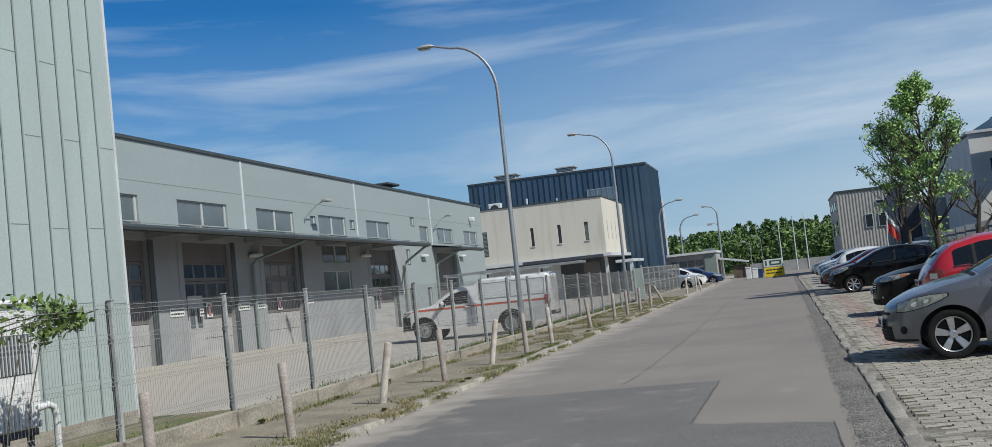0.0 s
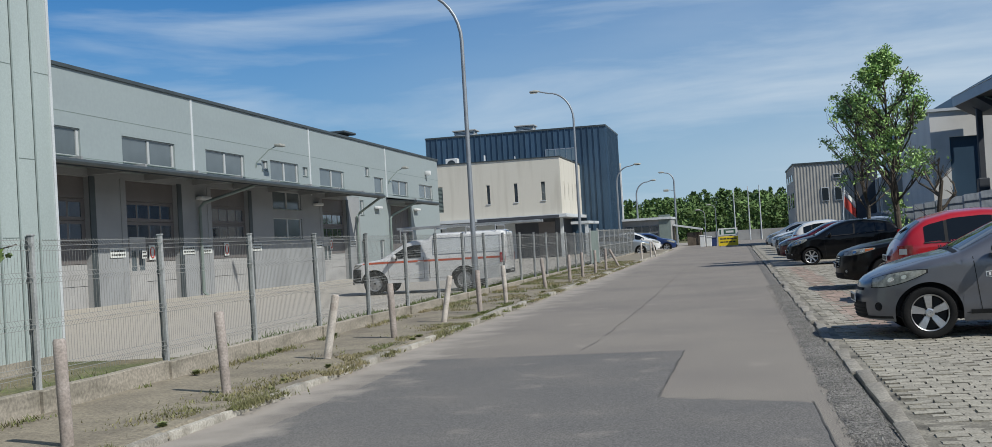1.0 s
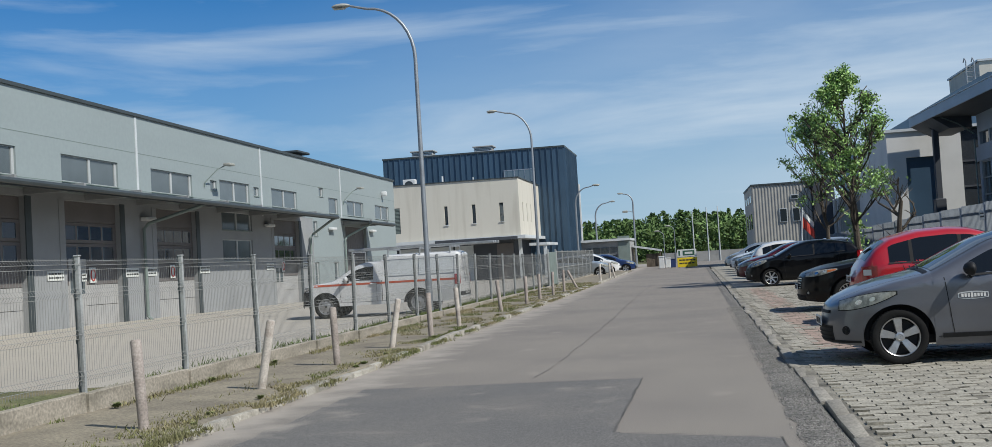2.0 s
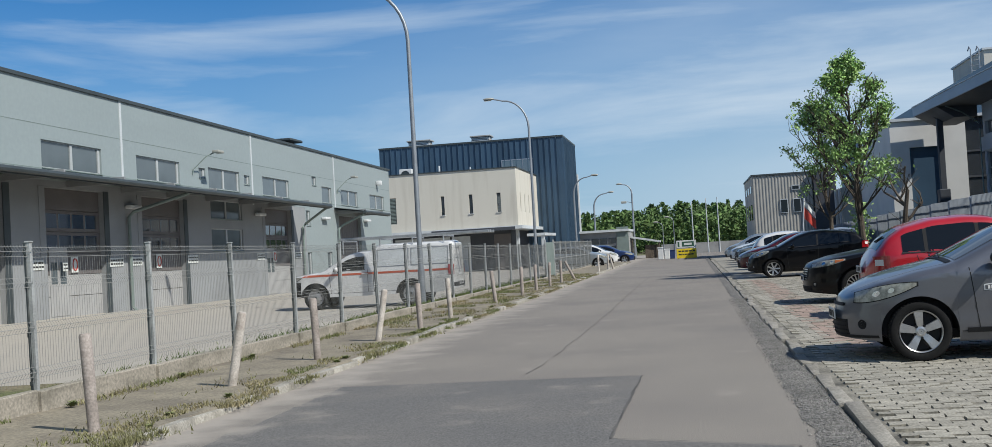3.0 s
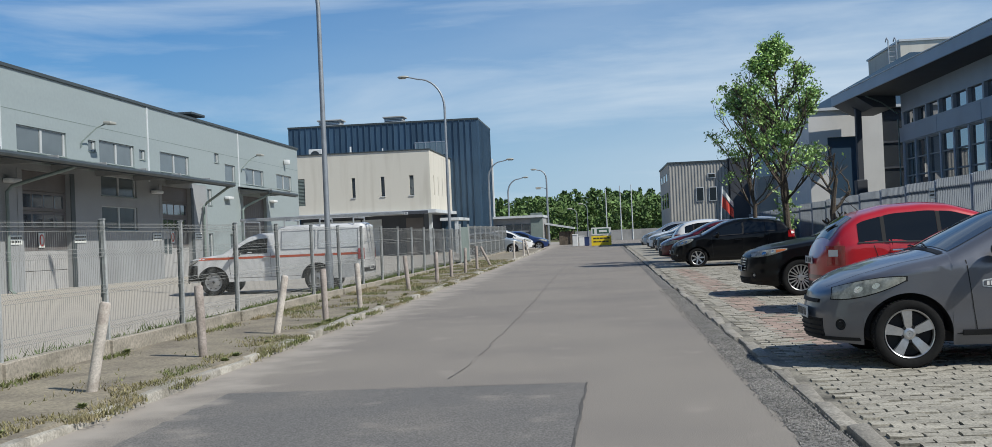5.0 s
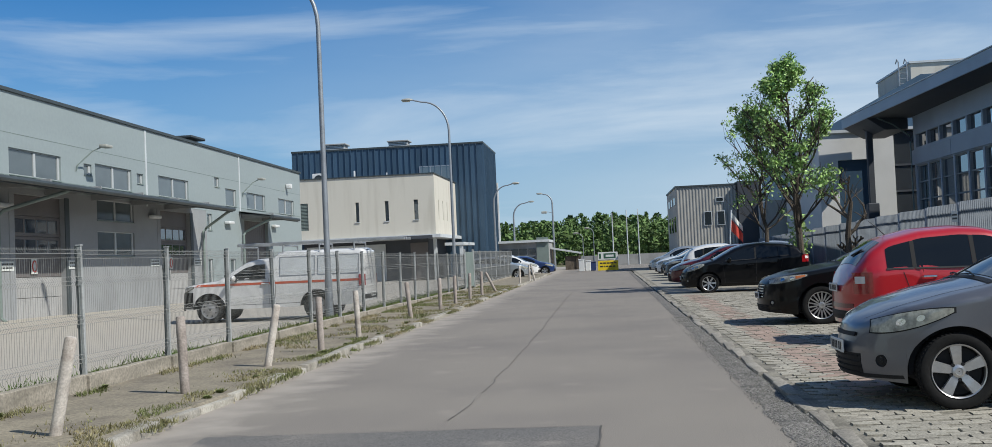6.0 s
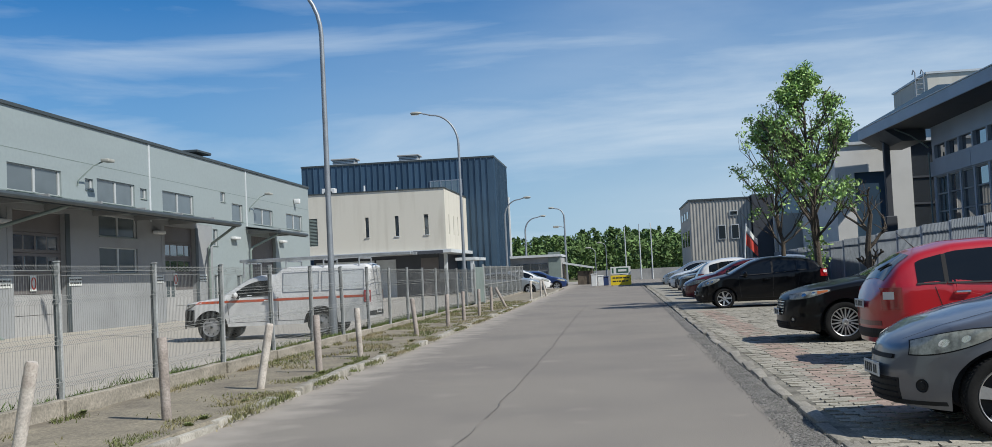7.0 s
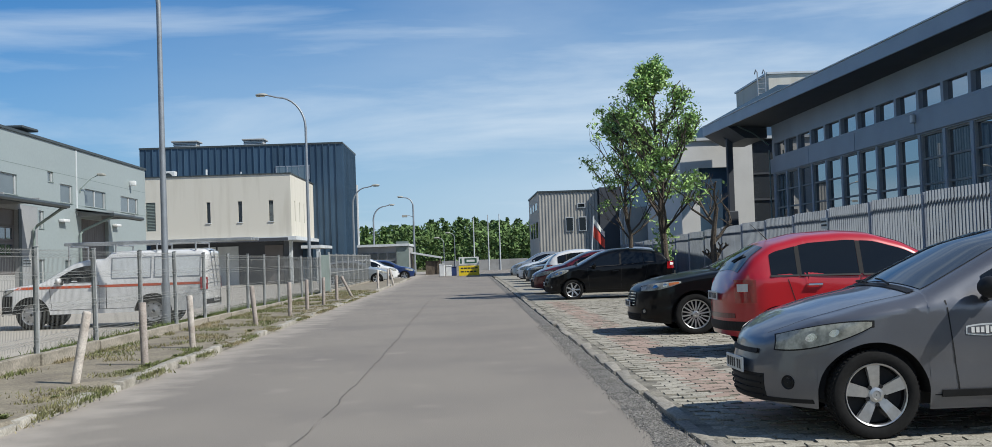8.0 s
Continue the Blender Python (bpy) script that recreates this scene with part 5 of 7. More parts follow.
def car(name, label, spec, key, at, turn, style="five", detail=True, group="parked cars", lights="clear", handles="body"):
    c = thing(name, label, "car", at, group)
    c.rotation_euler = (0, 0, turn)
    S = Shell(**spec["shell"])
    P = M[key]
    part("body", S.body(), P, c, smooth=True)
    L, W, r = S.L, S.W, S.r
    b = bmnew()
    box(b, 0.5, -W * 0.8, S.sill + 0.02, L - 0.45, W * 0.8, S.sill + 0.12)
    for a in S.axles:
        box(b, a - r - 0.04, -W * 0.78, S.sill + 0.08, a + r + 0.04, W * 0.78, min(r * 2 + 0.1, S.roof(a) - 0.1))
    part("underbody", b, M["seam"], c)
    for s in (1, -1):
        for a in S.axles:
            wheel(c, a, s * (W - 0.115), r, style, s)
            R = r + S.arch
            b = bmnew()
            rows = []
            for k in range(25):
                t = math.pi * k / 24
                x = a + math.cos(t) * R * 0.998
                z = r + math.sin(t) * R * 0.968
                if z < S.sill + 0.02:
                    z = S.sill + 0.02
                y = S.half(x, z)
                rows.append([(S.lean(x, z), s * (y + 0.001), z), (S.lean(x, z), s * (W - 0.34), z)])
            gridmesh(b, rows)
            part("wheel_arch", b, M["seam"], c)
        # side glass
        for x0, x1 in spec["glass"]:
            hi = spec.get("glass_top", 0.095)
            b = S.patch(x0, x1, lambda x: S.belt(x) + 0.03, lambda x: S.roof(x) - hi, s, 0.006, 16, 4)
            g = part("side_window", b, M["carglass"], c, smooth=True)
            if detail:
                b = S.patch(x0 - 0.015, x1 + 0.015, lambda x: S.belt(x) + 0.008, lambda x: S.belt(x) + 0.03, s, 0.010, 12, 1)
                part("window_seal", b, M["blackpl"], g)
        for x in spec["pillars"]:
            b = S.patch(x - 0.028, x + 0.028, lambda q: S.belt(q) + 0.03, lambda q: S.roof(q) - 0.10, s, 0.009, 3, 4)
            part("door_pillar", b, M["seam"], c)
        # panel gaps
        for x, tilt in spec["gaps"]:
            b = bmesh.new()
            rows = []
            for k in range(13):
                z = S.sill + 0.10 + (S.belt(x) - S.sill - 0.08) * k / 12
                xx = x + tilt * (z - 0.6)
                if z < S.low(xx) + 0.02:
                    continue
                rows.append([S.side_off(xx - 0.005, z, s, 0.0025), S.side_off(xx + 0.005, z, s, 0.0025)])
            gridmesh(b, rows)
            part("door_gap", b, M["seam"], c)
        lo_x, hi_x = S.axles[0] + r + 0.10, S.axles[1] - r - 0.10
        b = S.patch(lo_x, hi_x, lambda x: S.sill + 0.10, lambda x: S.sill + 0.108, s, 0.003, 16, 1)
        part("door_gap", b, M["seam"], c)
        if spec.get("strip"):
            z = spec["strip"]
            b = solid(S.patch(lo_x + 0.05, hi_x - 0.05, lambda x: z, lambda x: z + 0.05, s, 0.004, 16, 2), -0.012)
            part("rub_strip", b, M["blackpl"], c)
        for x, z in spec["handles"]:
            p = S.side(x, z, s)
            b = bmnew()
            tube(b, [(p.x - 0.10, p.y + s * 0.004, z), (p.x - 0.085, p.y + s * 0.032, z + 0.004), (p.x + 0.085, p.y + s * 0.032, z + 0.006), (p.x + 0.10, p.y + s * 0.004, z + 0.004)], [0.012, 0.016, 0.016, 0.012], 8)
            part("door_handle", b, M["chrome"] if handles == "chrome" else P, c, smooth=True)
        # mirror
        mx, mz = spec["mirror"]
        p = S.side(mx, mz - 0.04, s)
        b = bmnew()
        bmesh.ops.create_uvsphere(b, u_segments=16, v_segments=10, radius=1.0)
        for v in b.verts:
            v.co = Vector((p.x + (0.085 if v.co.x < 0 else 0.05) * v.co.x, p.y + s * 0.14 + 0.115 * v.co.y, mz + 0.03 + 0.078 * v.co.z))
        mir = part("mirror", b, P if spec.get("mirror_paint", True) else M["blackpl"], c, smooth=True)
        b = bmnew()
        tube(b, [(p.x + 0.02, p.y - s * 0.02, mz - 0.06), (p.x + 0.02, p.y + s * 0.08, mz - 0.035)], 0.03, 8)
        part("mirror_arm", b, M["blackpl"], mir)
        # head and tail lamps
        hx0, hx1, hz0, hz1 = spec["head"]
        dz = hz1 - hz0

        def mid(x):
            u = min(1, max(0, (x - hx0) / (hx1 - hx0)))
            return hz0 + dz * (0.30 + 0.66 * u ** 1.1)

        def fat(x):
            u = min(1, max(0, (x - hx0) / (hx1 - hx0)))
            return 0.34 * dz * (0.10 + 0.90 * math.sin(math.pi * (0.12 + 0.86 * u) ** 0.8) ** 0.7)

        b = solid(S.patch(hx0, hx1, lambda x: mid(x) - fat(x), lambda x: mid(x) + fat(x), s, 0.004, 22, 6), -0.008)
        hl = part("headlamp", b, M["lampglass"], c, smooth=True)
        b = S.patch(hx0 - 0.012, hx1 + 0.02, lambda x: mid(x) - fat(x) - 0.010, lambda x: mid(x) + fat(x) + 0.010, s, 0.002, 22, 3)
        part("lamp_gap", b, M["seam"], hl)
        if detail:
            for u, rr_ in ((0.34, 0.036), (0.58, 0.032)):
                xr = hx0 + u * (hx1 - hx0)
                b = S.patch(xr - rr_, xr + rr_, lambda x: mid(x) - math.sqrt(max(0.0001, rr_ ** 2 - (x - xr) ** 2)) * 0.8, lambda x: mid(x) + math.sqrt(max(0.0001, rr_ ** 2 - (x - xr) ** 2)) * 0.8, s, 0.0145, 10, 4)
                part("reflector", b, M["chrome"], hl)
        if lights == "amber":
            b = S.patch(hx0 + 0.68 * (hx1 - hx0), hx1 - 0.03, lambda x: mid(x) - 0.6 * fat(x), lambda x: mid(x) + 0.6 * fat(x), s, 0.016, 8, 2)
            part("indicator", b, M["amber"], hl)
        tx0, tx1, tz0, tz1 = spec["tail"]
        b = solid(S.patch(tx0, tx1, lambda x: tz0, lambda x: tz1, s, 0.004, 10, 5), -0.01)
        tl = part("tail_lamp", b, M["redlens"], c, smooth=True)
        if detail:
            b = S.patch(tx0 + 0.09, tx1 - 0.02, lambda x: tz0 + 0.48 * (tz1 - tz0), lambda x: tz0 + 0.82 * (tz1 - tz0), s, 0.017, 8, 2)
            part("reversing_lens", b, M["plate"], tl)
        # fog lamp recess
        if detail:
            y = s * W * 0.70
            b = bmnew()
            lathe_y(b, [(0.055, 0.01), (0.050, -0.008), (0.042, 0.0), (0.002, 0.002)], 20)
            o = part("fog_lamp", b, M["blackpl"], c, smooth=True)
            zf = 0.40
            xf = S.x_at(y, zf)
            o.location = S.side(xf, zf, s)
            o.rotation_euler = (0, 0, -s * 0.0 - math.pi / 2 + s * 0.75 if s > 0 else math.pi / -2 - 0.75)
            if s < 0:
                o.rotation_euler = (0, 0, -math.pi / 2 + 0.75)
            else:
                o.rotation_euler = (0, 0, -math.pi / 2 - 0.75)
            b = bmnew()
            lathe_y(b, [(0.03, 0.0), (0.026, -0.006), (0.002, -0.008)], 16)
            part("fog_lens", b, M["seam"] if name == "hatchback" else M["lampglass"], o, smooth=True)
    # windscreens
    x0, x1 = spec["screen"]
    part("windscreen", S.across(x0, x1, -0.93, 0.93, 0.005, 12, 12), M["screenglass"], c, smooth=True)
    x0, x1 = spec["rear_screen"]
    part("rear_window", S.across(x0, x1, -0.86, 0.86, 0.005, 8, 10), M["carglass"], c, smooth=True)
    # front
    gz0, gz1, gw = spec["grille"]
    b = solid(S.front(-gw, gw, gz0, gz1, 0.004, 16, 3), 0.006)
    gr = part("grille", b, M["blackpl"], c)
    if detail:
        n = spec.get("bars", 3)
        for k in range(n):
            z = gz0 + (gz1 - gz0) * (k + 0.5) / n
            b = solid(S.front(-gw * 0.97, gw * 0.97, z - 0.008, z + 0.008, 0.016, 16, 1), 0.006)
            part("grille_bar", b, M[spec.get("barkey", "blackpl")], gr)
    iz0, iz1, iw = spec["intake"]
    b = solid(S.front(-iw, iw, iz0, iz1, 0.004, 18, 3), 0.006)
    it = part("lower_intake", b, M["blackpl"], c)
    if detail:
        for k in range(4):
            z = iz0 + (iz1 - iz0) * (k + 0.5) / 4
            b = solid(S.front(-iw * 0.96, iw * 0.96, z - 0.006, z + 0.006, 0.016, 18, 1), 0.006)
            part("intake_bar", b, M["seam"], it)
    b = solid(S.front(-W * 0.82, W * 0.82, S.sill + 0.05, S.sill + 0.08, 0.008, 24, 2), 0.01)
    part("front_lip", b, M["blackpl"], c)
    zp = spec["plate"]
    number_plate(c, S.lean(S.x_at(0.1, zp), zp) - 0.022, zp, -1)
    zp = spec["rear_plate"]
    number_plate(c, S.lean(S.x_at(0.1, zp, True), zp) + 0.02, zp, 1)
    b = solid(S.front(-W * 0.9, W * 0.9, S.sill + 0.13, S.sill + 0.25, 0.006, 24, 2, True), 0.012)
    part("rear_lip", b, M["blackpl"], c)
    if detail:
        hx = spec["hood"]
        for s in (1, -1):
            b = bmesh.new()
            gridmesh(b, [[S.over(0.10 + (hx - 0.10) * k / 16, s * (0.90 - 0.12 * (1 - k / 16)), 0.002), S.over(0.10 + (hx - 0.10) * k / 16, s * (0.912 - 0.12 * (1 - k / 16)), 0.002)] for k in range(17)])
            part("bonnet_gap", b, M["seam"], c)
        b = S.across(hx - 0.01, hx + 0.05, -0.9, 0.9, 0.006, 1, 10)
        part("wiper_cowl", b, M["blackpl"], c)
        for y in (-0.35, 0.25):
            b = bmnew()
            q0, q1 = S.over(hx + 0.02, y, 0.02), S.over(hx + 0.10, y + 0.62, 0.02)
            tube(b, [q0, (q0 + q1) / 2 + Vector((0, 0, 0.012)), q1], 0.008, 6)
            part("wiper", b, M["blackpl"], c)
    return c, S


HATCH = dict(
    shell=dict(L=4.22, W=0.90, r=0.316, axles=(0.77, 3.41), nose=(0.95, 2.35), sill=0.20,
               top=[(0, 0.66), (0.08, 0.72), (0.35, 0.84), (0.75, 0.945), (1.10, 1.01), (1.21, 1.05), (1.82, 1.35), (2.15, 1.445), (2.55, 1.475), (3.2, 1.455), (3.75, 1.36), (4.0, 1.12), (4.14, 0.96), (4.22, 0.80)],
               belt=[(0, 0.80), (1.2, 0.945), (2.2, 0.985), (3.2, 1.03), (4.3, 1.05)]),
    strip=0.29, glass=[(1.58, 2.50), (2.54, 3.22), (3.26, 3.58)], pillars=[2.52], gaps=[(1.33, -0.12), (2.52, 0.05), (3.26, 0.25)],
    handles=[(2.30, 0.83), (3.05, 0.86)], mirror=(1.56, 1.03), mirror_paint=False, head=(0.13, 0.74, 0.625, 0.83), tail=(3.95, 4.22, 0.78, 0.98),
    screen=(1.18, 2.05), rear_screen=(3.72, 4.02), grille=(0.60, 0.63, 0.36), intake=(0.26, 0.45, 0.44), plate=0.50, rear_plate=0.72, hood=1.10)
SEDAN = dict(
    shell=dict(L=4.87, W=0.925, r=0.335, axles=(0.96, 3.81), nose=(0.85, 2.6), sill=0.19,
               top=[(0, 0.70), (0.08, 0.78), (0.5, 0.90), (1.1, 0.99), (1.42, 1.03), (2.15, 1.36), (2.55, 1.46), (3.2, 1.45), (4.15, 1.13), (4.6, 1.09), (4.87, 0.86)],
               belt=[(0, 0.84), (1.3, 0.97), (2.5, 1.0), (4.2, 1.07), (4.87, 1.08)], rake=0.2),
    glass=[(1.78, 2.72), (2.76, 3.55), (3.58, 3.85)], pillars=[2.74], gaps=[(1.7, -0.1), (2.74, 0.05), (3.6, 0.25)],
    handles=[(2.5, 0.86), (3.4, 0.89)], mirror=(1.9, 1.02), head=(0.10, 0.72, 0.72, 0.87), tail=(4.5, 4.8, 0.85, 1.0),
    screen=(1.40, 2.3), rear_screen=(3.35, 4.05), grille=(0.48, 0.72, 0.42), intake=(0.24, 0.36, 0.55), plate=0.52, rear_plate=0.85, hood=1.34, bars=5, barkey="chrome")
SUPERMINI = dict(
    shell=dict(L=4.0, W=0.865, r=0.308, axles=(0.80, 3.31), nose=(0.85, 2.5), sill=0.20,
               top=[(0, 0.66), (0.1, 0.76), (0.45, 0.90), (0.85, 0.985), (1.0, 1.02), (1.65, 1.36), (2.05, 1.47), (2.5, 1.49), (3.1, 1.45), (3.55, 1.34), (3.78, 1.08), (3.9, 0.96), (4.0, 0.78)],
               belt=[(0, 0.82), (1.0, 0.95), (2.2, 0.99), (3.2, 1.06), (4.0, 1.10)]),
    glass=[(1.32, 2.25), (2.29, 2.95), (2.98, 3.3)], pillars=[2.27], gaps=[(1.28, -0.1), (2.27, 0.05), (3.0, 0.25)],
    handles=[(2.1, 0.84), (2.8, 0.88)], mirror=(1.45, 1.0), head=(0.12, 0.66, 0.68, 0.90), tail=(3.68, 3.92, 0.86, 1.08),
    screen=(0.98, 1.85), rear_screen=(3.45, 3.75), grille=(0.58, 0.66, 0.38), intake=(0.26, 0.42, 0.5), plate=0.50, rear_plate=0.72, hood=0.93)
ROUND = dict(
    shell=dict(L=3.85, W=0.835, r=0.298, axles=(0.74, 3.20), nose=(0.75, 2.4), tail=(0.55, 2.6), sill=0.21, tumble=0.34,
               top=[(0, 0.66), (0.1, 0.76), (0.45, 0.92), (0.75, 1.0), (0.9, 1.04), (1.55, 1.40), (1.95, 1.52), (2.3, 1.545), (2.8, 1.52), (3.25, 1.42), (3.5, 1.26), (3.66, 1.06), (3.76, 0.94), (3.85, 0.72)],
               belt=[(0, 0.84), (0.9, 0.95), (2.0, 0.985), (3.0, 1.0), (3.85, 1.0)]),
    glass=[(1.22, 2.12), (2.18, 2.92), (2.96, 3.30)], pillars=[2.15, 2.94], gaps=[(1.16, -0.1), (2.15, 0.03), (2.98, 0.3)],
    handles=[(1.98, 0.89), (2.76, 0.90)], mirror=(1.35, 1.0), head=(0.12, 0.6, 0.68, 0.90), tail=(3.50, 3.72, 0.70, 0.985),
    screen=(0.86, 1.75), rear_screen=(3.32, 3.66), grille=(0.58, 0.64, 0.36), intake=(0.27, 0.42, 0.48), plate=0.50, rear_plate=0.78, hood=0.82)

grey_car, S = car("hatchback", "graphite grey hatchback with five-spoke alloy wheels and a door sticker", HATCH, "p_grey", (2.82, 11.60, 0.012), 0.0, "five")
# sticker on the front door: a rounded badge with pale bars
for s in (1, -1):
    b = S.patch(1.42, 1.75, lambda x: 0.70 + 0.012 * math.cosh((x - 1.585) * 14) ** 0.5, lambda x: 0.812 - 0.012 * math.cosh((x - 1.585) * 14) ** 0.5, s, 0.004, 14, 2)
    st = part("door_sticker", b, M["trimlight"], grey_car, "rounded pale sticker with illegible bars")
    b = S.patch(1.43, 1.74, lambda x: 0.711 + 0.012 * math.cosh((x - 1.585) * 14) ** 0.5, lambda x: 0.801 - 0.012 * math.cosh((x - 1.585) * 14) ** 0.5, s, 0.007, 14, 2)
    part("sticker_field", b, M["p_grey"], st)
    for k in range(8):
        x = 1.455 + 0.0345 * k
        tall = 0.008 if k == 3 else 0.0
        b = S.patch(x, x + 0.024, lambda q: 0.736 - tall, lambda q: 0.776 + tall, s, 0.010, 2, 1)
        part("text_bar", b, M["plate"], st)

car("saloon", "black saloon with multi-spoke alloy wheels and a chrome-barred grille", SEDAN, "p_black", (3.46, 21.88, 0.012), 0.0, "multi", lights="amber")
red_car, S = car("compact_car", "bright red rounded compact car parked tail to the road", ROUND, "p_red", (3.98 + 3.85, 17.57, 0.012), math.pi, "steel", handles="chrome")
b = bmnew()
p0 = S.over(3.12, 0.0, 0.0)
tube(b, [p0, p0 + Vector((0.10, 0, 0.10)), p0 + Vector((0.22, 0, 0.21))], [0.008, 0.004, 0.003], 6)
part("aerial", b, M["blackpl"], red_car)
b = solid(S.front(-0.62, 0.62, 0.50, 0.56, 0.008, 20, 2, True), 0.012)
part("bumper_strip", b, M["p_maroon"], red_car)
b = bmnew()
q0, q1 = S.over(3.58, 0.0, 0.02), S.over(3.50, 0.5, 0.02)
tube(b, [q0, q1], 0.012, 6)
part("rear_wiper", b, M["blackpl"], red_car)
car("supermini", "black supermini with silver multi-spoke wheels", SUPERMINI, "p_black", (3.08, 37.32, 0.0), 0.0, "seven")
car("hatchback", "dark red hatchback parked nose to the road", HATCH, "p_maroon", (2.95, 42.6, 0.0), 0.0, "five", False)
car("compact_car", "white compact car parked tail to the road", ROUND, "p_white", (3.7 + 3.85, 47.3, 0.0), math.pi, "steel", False)
car("saloon", "dark navy saloon parked nose to the road", SEDAN, "p_navy", (3.3, 52.8, 0.0), 0.0, "five", False)
car("supermini", "black supermini among parked cars", SUPERMINI, "p_black", (3.4, 57.5, 0.0), 0.0, "seven", False)
car("hatchback", "white hatchback among parked cars", HATCH, "p_white", (3.3, 62.2, 0.0), 0.0, "five", False)
car("compact_car", "silver compact car at the far bays", ROUND, "p_silver", (3.2, 68.0, 0.0), 0.0, "steel", False)
car("compact_car", "silver compact car parked by the slatted fence", ROUND, "p_silver", (7.2, 43.2, 0.0), math.pi / 2, "steel", False)
car("hatchback", "pale blue-silver hatchback beside the fence end", HATCH, "p_silver", (-4.2, 72.8, -0.05), math.radians(180), "five", False)
car("compact_car", "white compact car behind the fence end", ROUND, "p_white", (-4.0, 79, -0.05), math.radians(180), "steel", False)
car("hatchback", "blue hatchback by the workshop", HATCH, "p_blue", (-3.2, 85.5, -0.1), math.radians(180), "five", False)

# ---- pickup truck in the yard ----
PICK = dict(
    shell=dict(L=5.15, W=0.88, r=0.365, axles=(0.86, 3.82), nose=(0.55, 3.0), tail=(0.18, 4.0), sill=0.36, tumble=0.20, rake=0.10, arch=0.09,
               top=[(0, 0.93), (0.1, 1.0), (0.5, 1.06), (1.1, 1.13), (1.85, 1.58), (2.15, 1.66), (2.60, 1.67), (2.66, 1.68), (2.74, 1.84), (5.05, 1.84), (5.1, 1.82), (5.15, 1.74)],
               belt=[(0, 1.0), (1.2, 1.10), (2.8, 1.12), (5.15, 1.12)], crown=0.03),
    glass=[(1.45, 2.42)], pillars=[], gaps=[(1.36, -0.1), (2.52, 0.0), (2.70, 0.0), (2.69, 0.0)], glass_top=0.14,
    handles=[(2.42, 1.0)], mirror=(1.6, 1.15), head=(0.06, 0.42, 0.83, 0.98), tail=(4.98, 5.12, 0.85, 1.15),
    screen=(1.14, 1.9), rear_screen=(5.11, 5.14), grille=(0.78, 0.94, 0.5), intake=(0.46, 0.78, 0.82), plate=0.58, rear_plate=0.6, hood=1.1)
pick, S = car("pickup_truck", "white pickup with hardtop, orange stripe and roof rack", PICK, "p_white", (-10.82, 31.1, 0.0), 0.0, "steel", True, "")
for s in (1, -1):
    b = S.patch(0.45, 5.0, lambda x: 0.985, lambda x: 1.045, s, 0.005, 30, 1)
    part("side_stripe", b, M["orange"], pick, "orange-red stripe along the side")
    b = solid(S.patch(0.02, 0.42, lambda x: 0.42, lambda x: 0.84, s, 0.012, 10, 4), -0.01)
    part("front_bumper", b, M["blackpl"], pick)
    for x0, x1 in ((2.80, 3.78), (3.84, 4.98)):
        b = S.patch(x0, x1, lambda x: 1.17, lambda x: 1.70, s, 0.006, 8, 3)
        pn = part("panel_surround", b, M["lampgrey"], pick)
        b = S.patch(x0 + 0.03, x1 - 0.03, lambda x: 1.20, lambda x: 1.67, s, 0.012, 8, 3)
        part("blanking_panel", b, M["trimlight"], pn)
for x in (1.75, 2.9, 3.9, 4.85):
    b = bmnew()
    z = 1.62 if x < 2.65 else 1.82
    tube(b, [(x, -0.70, z), (x, -0.70, 2.0), (x, 0.70, 2.0), (x, 0.70, z)], 0.022, 8)
    part("rack_hoop", b, M["galv"], pick)
rackp = thing("roof_load", "long grey poles and ladder carried on the pickup rack", "ladder", (-9.22, 30.5, 2.02))
for y in (0.0, 0.35, 0.9):
    b = bmnew()
    rbox(b, 0, y, 0.0, 4.6, y + 0.07, 0.08, 0.01, 1)
    part("pole", b, M["galv"], rackp)
for k in range(12):
    b = bmnew()
    tube(b, [(0.4 + 0.32 * k, 0.03, 0.04), (0.4 + 0.32 * k, 0.38, 0.04)], 0.014, 6)
    part("rung", b, M["galv"], rackp)

